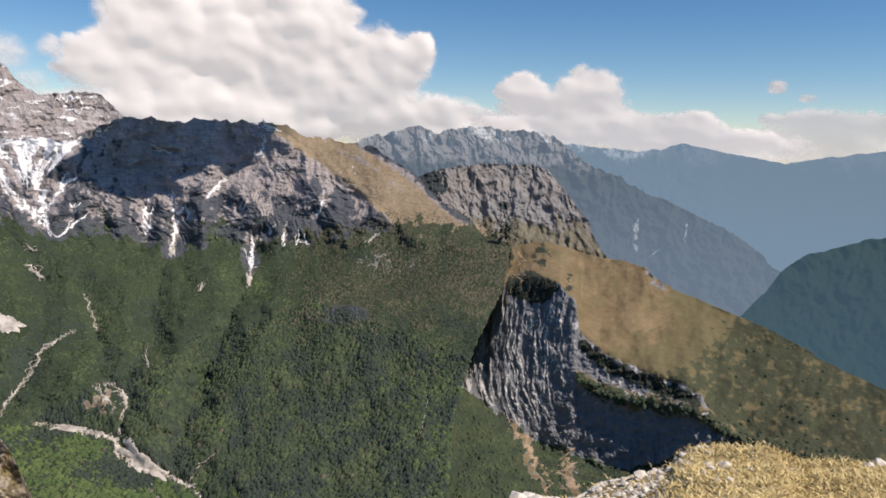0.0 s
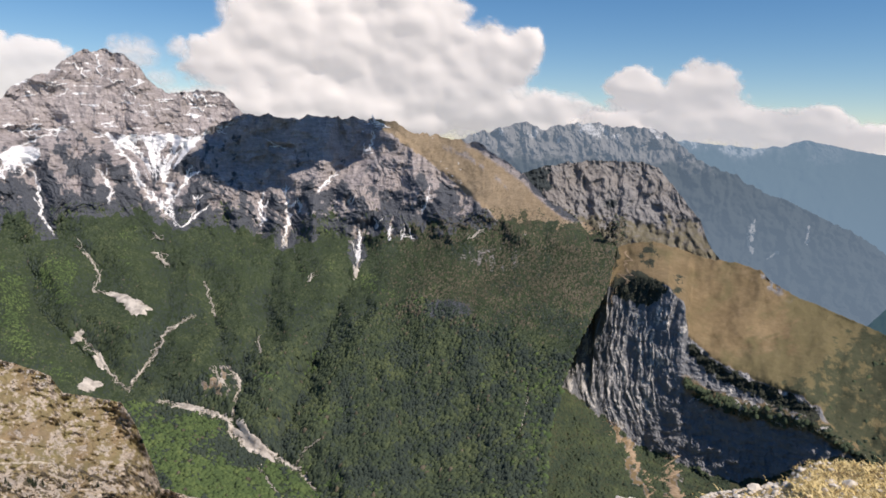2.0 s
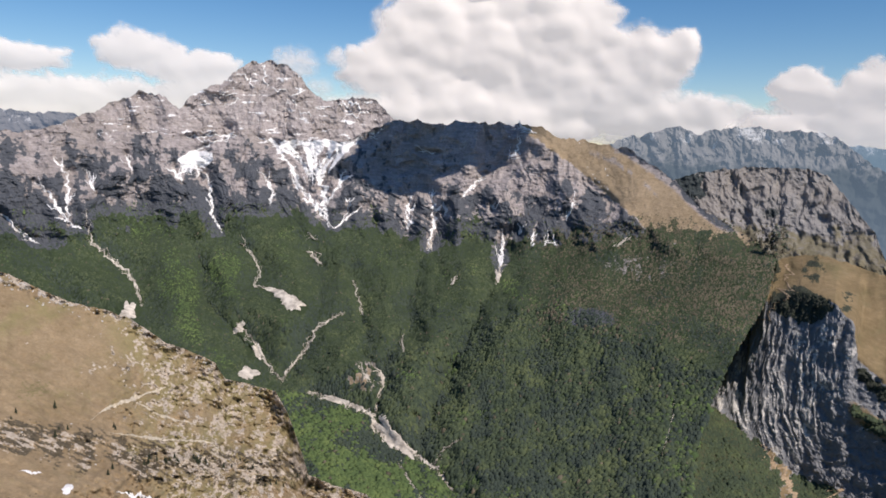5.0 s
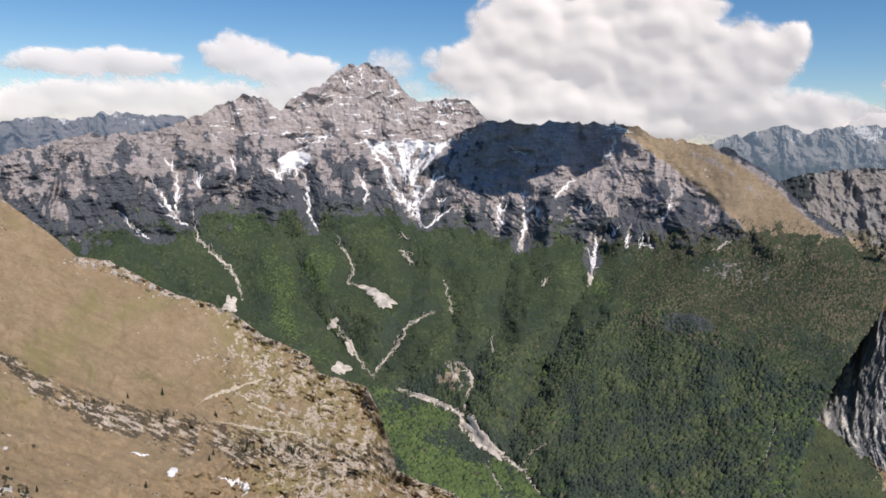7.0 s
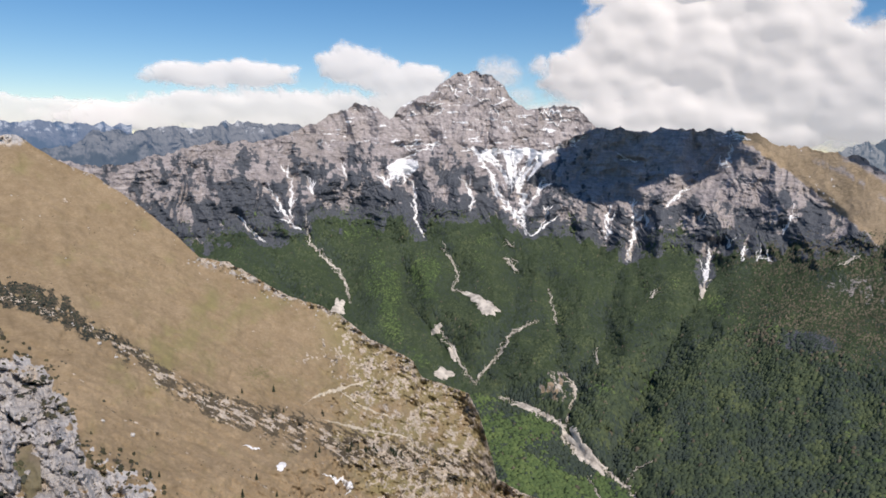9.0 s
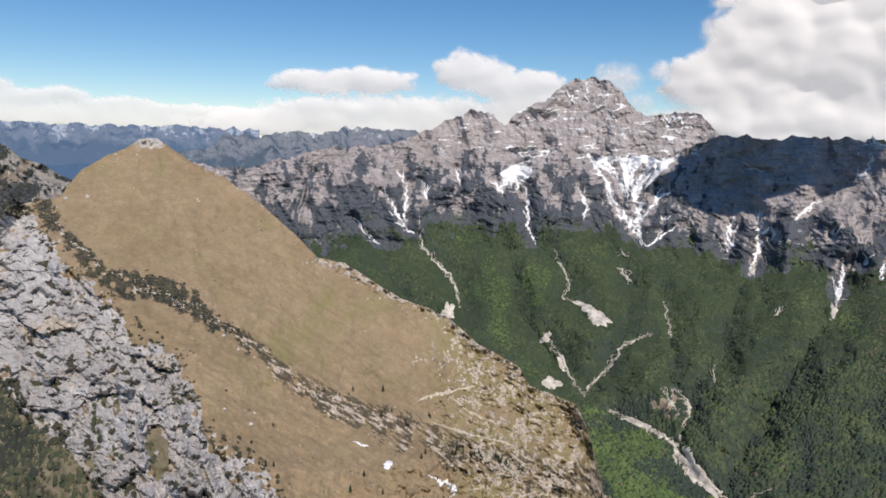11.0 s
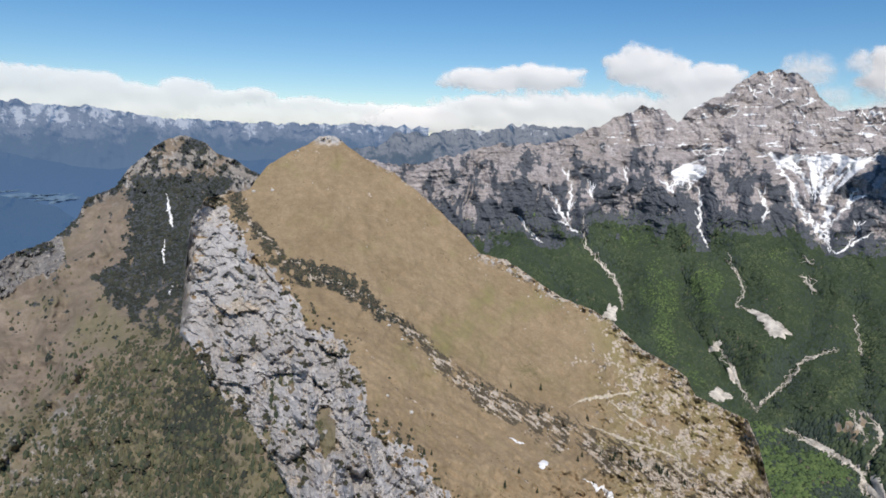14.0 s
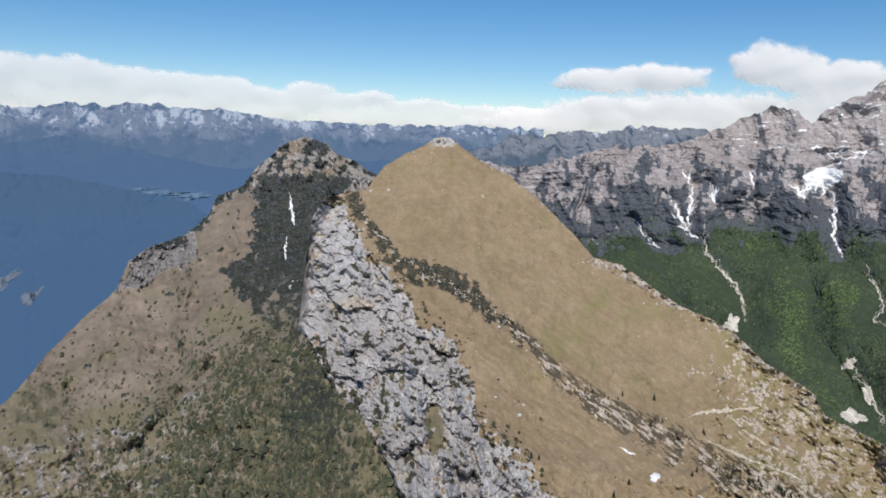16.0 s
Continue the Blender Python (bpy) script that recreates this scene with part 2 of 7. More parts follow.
def mountain_side(name, az0, az1, cols, rows, crest, foot, rails, relief, zones, mat, jag=0.0, jag_size=1.0, back=(700, 1.0), smooth_rows=0.04, bias=0.0, seen=None):
    """A mountain flank between a foot line and a crest line, with its far side falling away behind the crest.
    rails: chains of (bearing, height, distance) along the flank, from the foot up. seen: a line below which the flank stays coarse."""
    az = np.linspace(az0, az1, cols)
    top = line(crest, az) + jag * (fbm(az / jag_size, 3.3, 0.5, 5, 0.6) - 0.1)
    low = line(foot, az) if isinstance(foot, list) else np.full(cols, float(foot))
    top = np.maximum(top, low + 0.05)
    coarse = 10 if seen else 1
    vis = np.clip(line(seen, az), low + 0.02, top - 0.02) if seen else low + 0.001
    s = np.linspace(0, 1, rows - coarse)[:, None]
    s = s + bias * s * (1 - s)
    el = np.concatenate([low + (vis - low) * np.linspace(0, 1, coarse + 1)[:-1, None], vis + (top - vis) * s])
    s = (el - low) / (top - low)
    re, rr = np.array([line(q, az, 1) for q in rails]), np.array([line(q, az, 2) for q in rails])
    r = np.empty_like(el)
    for c in range(cols):
        order = np.argsort(re[:, c])
        r[:, c] = np.interp(el[:, c], re[order, c], rr[order, c])
    k = max(3, int(rows * smooth_rows) | 1)
    fine = r[coarse:]
    pad = np.concatenate([np.repeat(fine[:1], k // 2, 0), fine, np.repeat(fine[-1:], k // 2, 0)])
    r[coarse:] = np.mean([pad[i:i + len(fine)] for i in range(k)], axis=0)
    grid_az = np.broadcast_to(az, el.shape)
    r = r + relief(grid_az, el, r, s)
    RANGES[name] = (az, low, top, r, rows, vis, coarse, bias)
    bands = [np.broadcast_to(q, el.shape).ravel() for q in zones(grid_az, el, r, s)]
    bands += [np.zeros(el.size)] * (8 - len(bands))
    pts = place(grid_az, el, r)
    n_back = 6
    behind = []
    for b in range(1, n_back + 1):
        q = pts[-1].copy()
        out = (b / n_back) ** 1.3 * back[0]
        lift = -out * back[1] * (0.85 + 0.3 * perlin(az / 3.0, b * 0.9, 2.2))
        q[:, 0] += -np.sin(np.radians(az)) * out
        q[:, 1] += np.cos(np.radians(az)) * out
        q[:, 2] += lift
        behind.append(q)
    verts = np.concatenate([pts, np.array(behind)]).reshape(-1, 3)
    ob = mesh_object(name, verts, grid_faces(rows + n_back, cols), mat)
    soft = np.maximum(bands[0], bands[1]) > 0.5
    quads = grid_faces(rows, cols)
    smooth = np.ones(len(ob.data.polygons), bool)
    smooth[:len(quads)] = soft[quads].any(1)
    ob.data.polygons.foreach_set("use_smooth", smooth)
    for key, chan in (("zone", bands[:4]), ("tint", bands[4:])):
        c4 = np.stack(chan, -1)
        c4 = np.concatenate([c4, np.tile(c4[-cols:], (n_back, 1))])
        layer = ob.data.color_attributes.new(key, "FLOAT_COLOR", "POINT")
        layer.data.foreach_set("color", c4.astype(np.float32).ravel())
    return ob


def on_flank(name, az, el):
    """The distance of a flank at bearings and heights."""
    a, low, top, r, rows, vis, coarse, b = RANGES[name]
    az, el = np.asarray(az, float), np.asarray(el, float)
    c = np.clip((az - a[0]) / (a[-1] - a[0]) * (len(a) - 1), 0, len(a) - 1.001)
    ci = c.astype(int)
    cf = c - ci
    out = 0
    for d, w in ((0, 1 - cf), (1, cf)):
        lo, hi, mid = low[ci + d], top[ci + d], vis[ci + d]
        v = np.clip((el - mid) / np.maximum(hi - mid, 1e-6), 0, 1)
        if b:
            v = ((1 + b) - np.sqrt((1 + b) ** 2 - 4 * b * v)) / (2 * b)
        v = np.where(el < mid, np.clip((el - lo) / np.maximum(mid - lo, 1e-6), 0, 1) * coarse, coarse + v * (rows - 1 - coarse))
        v = np.clip(v, 0, rows - 1.001)
        vi = v.astype(int)
        vf = v - vi
        out = out + w * (r[vi, ci + d] * (1 - vf) + r[vi + 1, ci + d] * vf)
    return out


def rib_field(az, el, size, gully, fine):
    warp = 0.45 * fbm(az / size / 2.5, el / size / 2.5, 1.7, 3)
    return ridged(az / size + warp, el / size * gully + 0.5 * warp, 0.3, 6, fine) - 0.6


def ridge_relief(size, amp, gully=0.5, tall=1.0, fine=0.45):
    """Ribs and gullies that run down the flank. size in degrees, amp in metres."""
    def relief(az, el, r, s):
        a = rib_field(az, el, size, gully, fine)
        b = fbm(az / size * 2.1, el / size * 2.8, 4.4, 4, 0.5)
        return (-a * amp - b * amp * 0.18) * (tall if not callable(tall) else tall(az, el, s))
    return relief


def rough_side(base, big, small):
    """A flank's ribs with broken rock on them."""
    def relief(az, el, r, s):
        wob = 0.4 * fbm(az / 1.2, el / 1.2, 61.0, 4)
        return base(az, el, r, s) + big * facets(az / 0.9 + wob, el / 0.9 + wob, 4) + small * facets(az / 0.35 + wob, el / 0.3 + 0.5 * az, 5)
    return relief


def within(poly, az, el):
    """1 inside an outline of (bearing, height) points, else 0."""
    hit = np.zeros(np.shape(az), bool)
    for (a0, e0), (a1, e1) in zip(poly, poly[1:] + poly[:1]):
        cross = (np.asarray(e0 > el) != np.asarray(e1 > el)) & (az < (a1 - a0) * (el - e0) / (e1 - e0 + 1e-9) + a0)
        hit ^= cross
    return hit.astype(float)


# lines seen from the summit: (bearing, height) in degrees
# the dwarf pine is made bluer and lighter, with distance haze put into its colour
massif_rock = mountain_material("massif_rock", 6.0, rock=((0.155, 0.140, 0.142), (0.352, 0.319, 0.316), (0.53, 0.482, 0.470)), brown=((0.28, 0.215, 0.140), (0.41, 0.320, 0.220)), green=((0.034, 0.050, 0.028), (0.054, 0.076, 0.036)), pine=((0.064, 0.074, 0.090), (0.120, 0.127, 0.142)), relief=1.6)
VALLEY_CREST = [(66, -3), (61.2, -2.0), (57.3, -2.35), (55.5, -2.05), (53.9, -1.42), (51.6, -0.77), (48.3, -0.49), (45.2, -0.26), (43.4, 0.07), (42.8, 0.29), (42.2, -0.19), (40.4, -0.27),
                (38.0, -0.42), (34.6, -0.13), (32.0, -0.28), (28.5, -0.63), (25.9, -0.57), (24.2, -0.09), (22.2, 0.8), (21.1, 1.21), (19.2, 1.0), (17.3, 0.95),
                (15.7, 1.21), (14.5, 1.05), (12.9, 1.11), (12.1, 1.26), (10.4, 0.9), (7.9, 0.0), (5.3, -0.49), (4.0, -0.24), (2.2, -1.36), (0.0, -2.83),
                (-1.4, -4.12), (-3.2, -5.39), (-5.0, -6.44), (-6.4, -7.6), (-7.3, -7.75), (-8.4, -9.4), (-12, -10.5), (-16, -11.5)]
FOREST_TOP = [(62, -9), (51.2, -9.4), (48.5, -7.9), (45.4, -8.4), (43.0, -7.2), (39.3, -7.3), (34.6, -7.7), (30.7, -6.8), (26.6, -7.2), (21.7, -8.4), (18.5, -8.9), (15.0, -8.1),
              (13.2, -9.6), (10.7, -8.4), (8.2, -8.0), (4.3, -8.1), (1.7, -7.7), (-1, -7.5), (-5, -7.5), (-9, -7.4), (-16, -8)]
DRY_LOW = [(12.0, 1.0), (11.3, 0.5), (7.9, -1.72), (4.4, -4.48), (1.7, -6.63), (-1.0, -7.45), (-5.0, -7.6), (-9, -8)]
RAIL_NEAR = [(66, -32, 1200), (30, -32, 1000), (26, -32, 1020), (16, -32, 1180), (8, -32, 1240), (0, -32, 1150), (-16, -32, 1100)]
RAIL_RIVER = [(66, -19, 2080), (30, -19, 2080), (26, -20.4, 1950), (22, -23.1, 1740), (16, -26.4, 1520), (8, -29.5, 1330), (0, -30.5, 1210), (-16, -31.0, 1150)]
RAIL_MID = [(66, -13.5, 2450), (30, -13.5, 2400), (20, -13.5, 2350), (8, -13.5, 2120), (0, -13.5, 1930), (-5, -13.5, 1850), (-16, -13.5, 1800)]
RAIL_TREES = [(66, -8, 2900), (40, -8, 2900), (30, -8, 2850), (20, -8, 2800), (12, -8, 2680), (4, -8, 2470), (-4, -8.2, 2200), (-8, -8.4, 2120), (-16, -9.5, 2100)]
RAIL_TOP = [(66, 0, 3450), (30, 0.2, 3450), (22, 1, 3350), (12, 1.3, 3250), (5, -0.3, 3000), (0, -2.8, 2760), (-5, -6.4, 2460), (-8, -7.4, 2330), (-16, -8.5, 2300)]


SPUR_CREST = [(-37, -16.2), (-34.6, -15.58), (-31.4, -14.63), (-28.4, -13.33), (-25.3, -12.13), (-22.8, -11.36), (-20.8, -10.73), (-19.1, -10.03), (-17.8, -9.06), (-16.5, -8.59), (-14.3, -8.43),
              (-12.1, -7.9), (-10.1, -7.47), (-8.2, -7.74), (-7.4, -8.2), (-7.3, -9.3), (-7.15, -10.6), (-6.7, -11.9), (-6.0, -13.4), (-5.3, -14.83), (-4.3, -17.49), (-3.7, -19.66), (-3.2, -22)]

# snow lies along these chains on the massif: width, then (bearing, height)
SNOW_LINES = []


def snow_line(w, *pts):
    SNOW_LINES.append((w, pts))


snow_line(6, (46.9, -3.87), (45.9, -4.72), (45.3, -6.02), (44.7, -6.97), (43.8, -7.1))
snow_line(7, (44.8, -3.2), (44.8, -4.72), (44.9, -6.67))
snow_line(5, (43.6, -2.97), (43.1, -4.7))
snow_line(5, (48.9, -5.92), (48.0, -7.21), (46.8, -8.08))
snow_line(7, (35.5, -3.27), (35.2, -5.03), (35.2, -6.36), (34.5, -7.68))
snow_line(7, (37.9, -2.88), (37.2, -3.97))
snow_line(8, (31.3, -3.18), (30.7, -4.49), (30.9, -5.6))
snow_line(12, (30.7, -0.76), (29.3, -2.69), (28.6, -4.43), (27.4, -5.72), (26.5, -6.92))
snow_line(16, (28.0, -0.9), (27.3, -3.08), (26.8, -4.82), (26.6, -6.8))
snow_line(10, (25.1, -2.8), (25.9, -4.35), (26.6, -5.47))
snow_line(8, (31.8, -0.5), (29.9, -1.2), (28.5, -2.5), (27.8, -3.8))
snow_line(8, (23.7, -0.2), (25.5, -1.1), (26.7, -2.5), (27.0, -3.9))
snow_line(6, (27.5, -1.1), (27.5, -2.4), (27.3, -3.7))
snow_line(5, (33.4, -0.5), (35.0, -1.0), (36.2, -1.6))
snow_line(5, (37.0, -2.7), (37.6, -3.5))
snow_line(5, (36.0, -2.8), (36.1, -3.6))
snow_line(7, (29.4, -0.9), (28.6, -2.2), (27.6, -3.6))
snow_line(7, (26.3, -0.8), (26.9, -2.4), (27.2, -3.6))
snow_line(6, (26.6, -7.1), (26.0, -7.35), (23.9, -5.6))
snow_line(7, (24.8, -4.97), (25.0, -5.99))
snow_line(11, (20.1, -4.79), (20.2, -6.09), (20.3, -7.27))
snow_line(10, (18.7, -4.3), (18.2, -5.56), (18.2, -7.07), (18.6, -8.9))
snow_line(7, (17.2, -5.51), (17.4, -6.25))
snow_line(8, (7.2, -4.64), (7.6, -5.35), (7.9, -6.18))
snow_line(11, (12.7, -7.44), (12.8, -8.83), (12.9, -10.1))
snow_line(8, (10.1, -7.37), (10.5, -8.31))
snow_line(6, (9.2, -7.71), (9.5, -8.22))
snow_line(6, (8.7, -7.87), (8.4, -8.21))
snow_line(7, (11.6, 0.33), (11.9, -0.9), (12.6, -1.74))
snow_line(8, (14.3, -2.84), (15.2, -3.72), (16.1, -4.74))
snow_line(7, (12.0, 0.92), (10.5, 0.43))
snow_line(6, (36.8, -0.6), (35.3, -0.5), (33.3, -0.4))
snow_line(5, (13.5, -5.11), (13.6, -5.62))
snow_line(6, (11.4, -6.85), (11.5, -7.48))
snow_line(5, (29.3, -3.57), (28.8, -4.44))
snow_line(6, (24.2, -0.4), (22.1, 0.4))
snow_line(4, (19.6, -1.2), (18.2, -1.3))
snow_line(5, (45.6, -2.2), (44.9, -3.3))
snow_line(5, (41.0, -2.0), (40.6, -3.2))


def near_lines(az, el, lines, spread):
    """1 along the chains, falling to 0 beside them."""
    best = np.zeros(np.shape(az))
    for w, pts in lines:
        for q0, q1 in zip(pts[:-1], pts[1:]):
            d0, d1 = q1[0] - q0[0], q1[1] - q0[1]
            far = 1.2 + 0.06 * w
            pick = (np.abs(az - 0.5 * (q0[0] + q1[0])) < abs(d0) + far) & (np.abs(el - 0.5 * (q0[1] + q1[1])) < abs(d1) + far)
            a, e = az[pick], el[pick]
            u = np.clip(((a - q0[0]) * d0 + (e - q0[1]) * d1) / (d0 * d0 + d1 * d1), 0, 1)
            d = np.hypot(a - q0[0] - u * d0, e - q0[1] - u * d1)
            best[pick] = np.maximum(best[pick], np.exp(-(d / (w * 0.0444 * spread)) ** 2))
    return best


# stream beds in the woods: width, then (bearing, height)
STREAMS = [
    (7, ((43.8, -5.58), (43.6, -7.1), (43.4, -8.19), (42.3, -9.29), (41.2, -10.39), (40.7, -11.27), (40.3, -12.81))),
    (6, ((33.5, -14.52), (32.1, -16.03), (31.6, -17.1), (30.1, -19.0))),
    (5, ((24.5, -11.42), (24.1, -12.63), (23.7, -14.13))),
    (8, ((25.2, -13.9), (26.2, -14.27), (27.3, -14.98), (28.2, -16.54), (29.7, -18.34), (30.2, -19.17))),
    (5, ((33.2, -8.4), (32.2, -9.41), (31.7, -10.73), (32.2, -11.71), (30.8, -12.12))),
    (8, ((28.2, -9.06), (27.0, -10.13))),
    (5, ((28.2, -7.74), (27.3, -8.28))),
    (11, ((28.0, -19.89), (25.9, -20.5), (23.8, -21.2), (22.7, -21.73), (22.9, -22.57), (21.7, -23.5), (20.3, -24.25), (18.9, -24.74), (17.4, -25.6), (16.0, -27.0))),
    (8, ((22.9, -17.74), (22.0, -18.95), (22.3, -20.24), (22.6, -21.51))),
    (5, ((24.0, -18.03), (22.8, -19.44))),
    (5, ((15.7, -23.42), (17.2, -24.41), (17.7, -25.47))),
    (5, ((20.6, -15.85), (20.4, -16.9))),
    (5, ((16.2, -10.87), (16.7, -11.6))),
    (10, ((12.8, -10.09), (13.1, -11.29))),
    (4, ((20.7, -25.1), (20.2, -25.84), (19.6, -26.56), (18.4, -28.0))),
    (5, ((18.0, -6.5), (18.8, -9.04))),
    (6, ((4.3, -8.06), (2.8, -7.13))),
    (3, ((-1.2, -19.0), (-1.0, -21.6), (-0.4, -23.4)))]
# the cuts in the wooded slopes through which water runs
RAVINES = [(42, q) for _, q in STREAMS[:5]] + [(42, ((26.6, -6.9), (27.6, -9.2), (27.0, -12.0), (27.3, -14.98), (30.2, -19.17))), (46, STREAMS[7][1]), (30, STREAMS[8][1]), (36, ((18.6, -8.9), (19.6, -12.0), (20.6, -15.85), (22.3, -18.5))),
           (36, ((12.8, -9.6), (13.6, -13.0), (16.5, -18.0), (18.0, -22.0), (19.0, -24.7))), (30, ((36.6, -8.0), (36.2, -11.0), (34.8, -14.0), (32.6, -16.5))), (34, ((47.5, -8.0), (46.3, -10.5), (43.5, -13.4))),
           (30, ((23.7, -14.1), (22.9, -17.7)))]


def carve(az, el, lines, width):
    """A valley with straight sides along the chains: 1 at its bottom, 0 from a width off on."""
    best = np.zeros(np.shape(az))
    for w, pts in lines:
        reach = width * w / 40
        for q0, q1 in zip(pts[:-1], pts[1:]):
            d0, d1 = q1[0] - q0[0], q1[1] - q0[1]
            pick = (np.abs(az - 0.5 * (q0[0] + q1[0])) < 0.5 * abs(d0) + reach) & (np.abs(el - 0.5 * (q0[1] + q1[1])) < 0.5 * abs(d1) + reach)
            a, e = az[pick], el[pick]
            u = np.clip(((a - q0[0]) * d0 + (e - q0[1]) * d1) / (d0 * d0 + d1 * d1), 0, 1)
            d = np.hypot(a - q0[0] - u * d0, e - q0[1] - u * d1)
            best[pick] = np.maximum(best[pick], 1 - d / reach)
    return np.clip(best, 0, 1)


def rill_field(az, el):
    """Small gullies that run together down the rock."""
    wob = 0.5 * fbm(az / 1.5, el / 1.5, 60.0, 4)
    lean = 0.9 * fbm(az / 5.0, el / 6.0, 65.0, 2)
    return ridged((az + lean * el) / 1.0 + 0.8 * wob, el / 2.4, 66.0, 6, 0.5) - 0.6


def valley_relief(az, el, r, s):
    over = el - line(FOREST_TOP, az)
    wood = step(1.2, -1.6, over)
    dry = step(-0.4, 0.6, el - line(DRY_LOW, az)) * step(12.3, 11.5, az)
    wob = 0.5 * fbm(az / 1.5, el / 1.5, 60.0, 4)
    beds = el + 0.10 * az + 0.25 * fbm(az / 3.0, el / 3.0, 63.0, 3)
    rock = 0.75 * ridge_relief(4.6, 260, 0.45, fine=0.34)(az, el, r, s)
    rock = rock + 48 * carve(az + 0.25 * wob, el, SNOW_LINES, 4.5) ** 1.3 * step(2.0, -1.0, el)
    rock = rock - 30 * rill_field(az, el)
    rock = rock + 3 * facets(az / 0.5 + wob, el / 0.5 + 0.3 * az + wob, 1) - 8 * (ridged(az / 2.6 + wob, beds / 0.40, 67.0, 4, 0.55) - 0.6)
    rock = rock + 5 * fbm(az / 0.45, el / 0.28, 8.0, 4, 0.65)
    slope = 0.55 * ridge_relief(9.0, 150, 0.3, fine=0.26)(az, el, r, s) * step(-30, -17, el) + 16 * fbm(az * 0.33, el * 0.28, 0.2, 3, 0.42)
    jit = 0.7 * fbm(az / 2.2, el / 2.0, 64.0, 3, 0.5)
    slope = slope + 95 * carve(az + jit, el + 0.4 * jit, RAVINES, 2.4) * step(0.0, -3.2, over)
    slope = slope - 10 * (ridged((az - 0.35 * el) / 2.4 + 0.6 * wob, el / 6.0, 68.0, 3, 0.4) - 0.6)
    slope = slope * (0.15 + 0.85 * step(-4, 5, az))
    return rock * (1 - wood) * (1 - 0.8 * dry) + slope * wood + 520 * step(0.02, 0.16, line(SPUR_CREST, az) - el) * step(-3.0, -3.4, az)


def valley_zones(az, el, r, s):
    n = fbm(az * 0.55, el * 0.55, 0.0, 5, 0.55)
    n2 = fbm(az * 1.6, el * 0.8, 6.0, 4, 0.6)
    n3 = fbm(az * 2.6, el * 2.2, 11.0, 5, 0.65)
    over = el - line(FOREST_TOP, az)
    lift = 1.4 * n + 0.6 * n2 - 1.0 + 1.8 * carve(az, el, SNOW_LINES, 5.0)
    wood = step(0.5, -0.5, over + lift)
    dry = step(-0.35, 0.35, el - line(DRY_LOW, az) + 0.3 * n2) * step(12.2, 11.4, az) * 0.95
    teeth = np.exp(-((el - line(VALLEY_CREST, az)) / 0.75) ** 2) * step(5.2, 4.0, az) * step(-6, -3, az)
    crop = np.exp(-((el - line([(9, 0), (4.4, -1.6), (2.1, -3.2), (0.2, -4.8), (-3, -6)], az)) / 0.4) ** 2) * step(8, 6, az) * step(0, 1.5, az) * step(-0.8, 0.2, n2)
    dry = np.clip(dry - teeth - 0.5 * crop, 0, 1)
    bare = np.exp(-(((az - 2) / 6) ** 2 + ((el + 9.5) / 2.2) ** 2)) * step(-0.1, 0.4, n2 + 0.2)
    bank = np.exp(-(((az - 23.8) / 1.7) ** 2 + ((el + 18.9) / 1.5) ** 2)) * step(-0.3, 0.2, n2)
    top = 5.2 + 1.2 * step(12, 30, az) + 1.0 * step(43, 50, az) + 0.6 * step(9, 3, az)
    ribs = rib_field(az, el, 4.6, 0.45, 0.40)
    rills = rill_field(az, el)
    beds = ridged(az / 2.6 + 0.25 * n2, (el + 0.10 * az) / 0.40, 67.0, 4, 0.55) - 0.6
    pine = np.clip(1.2 - over / top + 0.55 * n + 0.45 * n2 + 0.45 * ribs + 0.75 * rills - 0.3 * beds + 0.25 * n3 - 0.45 * carve(az, el, SNOW_LINES, 3.0), 0, 0.92) * step(1.0, 0.5, wood) * (1 - dry)
    knob = np.exp(-(((az - 5.6) / 1.9) ** 2 + ((el + 13.6) / 0.75) ** 2)) * 1.6
    groove = step(-0.02, -0.26, ribs)
    snow = np.clip((groove * 0.30 + step(0.2, 0.9, n3) * 0.20 + 0.12 * n2 - 0.3 * beds - 0.35 * rills + 0.05) * step(1.6, 5.5, over) * (1 - 0.7 * step(24, 21, az) * step(12, 14, az)), 0, 0.5)
    fan = step(-0.15, 0.35, 0.35 + (el + 4.3) * 0.85 - np.abs(az - 27.7)) * step(-0.25, -0.8, el + 0.25 * n2) * step(-4.6, -4.0, el)
    rays = perlin((az - 27.6) / (el + 5.4) * 9.0, el * 0.25, 5.0) + 0.5 * perlin((az - 27.6) / (el + 5.4) * 21.0, el * 0.4, 9.0)
    patch = step(-0.1, 0.35, 1.3 - np.abs(az - 36.2 + 0.5 * (el + 2.3)) - 0.35 * np.abs(el + 2.3)) * step(-1.3, -1.8, el + 0.2 * n2) * step(-4.2, -2.6, el + 0.8 * rays + 0.4 * n3)
    basin = np.maximum(fan * np.clip(0.26 + 0.8 * rays + 0.6 * step(-2.2, -1.0, el), 0, 0.66), 0.66 * patch)
    snow = np.maximum(snow, np.maximum(0.50 * near_lines(az, el, SNOW_LINES, 0.55), basin))
    scree = 0.50 * near_lines(az, el, STREAMS, 0.8) * step(-6.5, -8.5, el) + 0.55 * bank * step(-0.1, 0.3, n3)
    scree = np.maximum(scree, np.clip(0.6 * carve(az + 0.2 * n2, el, SNOW_LINES, 2.2) + 0.25 * n3 - 0.1, 0, 0.6) * (1 - wood) * step(-1.0, -3.0, el))
    scree = np.maximum(scree, 0.5 * step(0.1, 0.6, n2 + n3) * np.exp(-(((az - 5.0) / 4.5) ** 2 + ((el + 7.6) / 1.0) ** 2)))
    olive = 0.15 * dry * step(-0.3, 0.5, n)
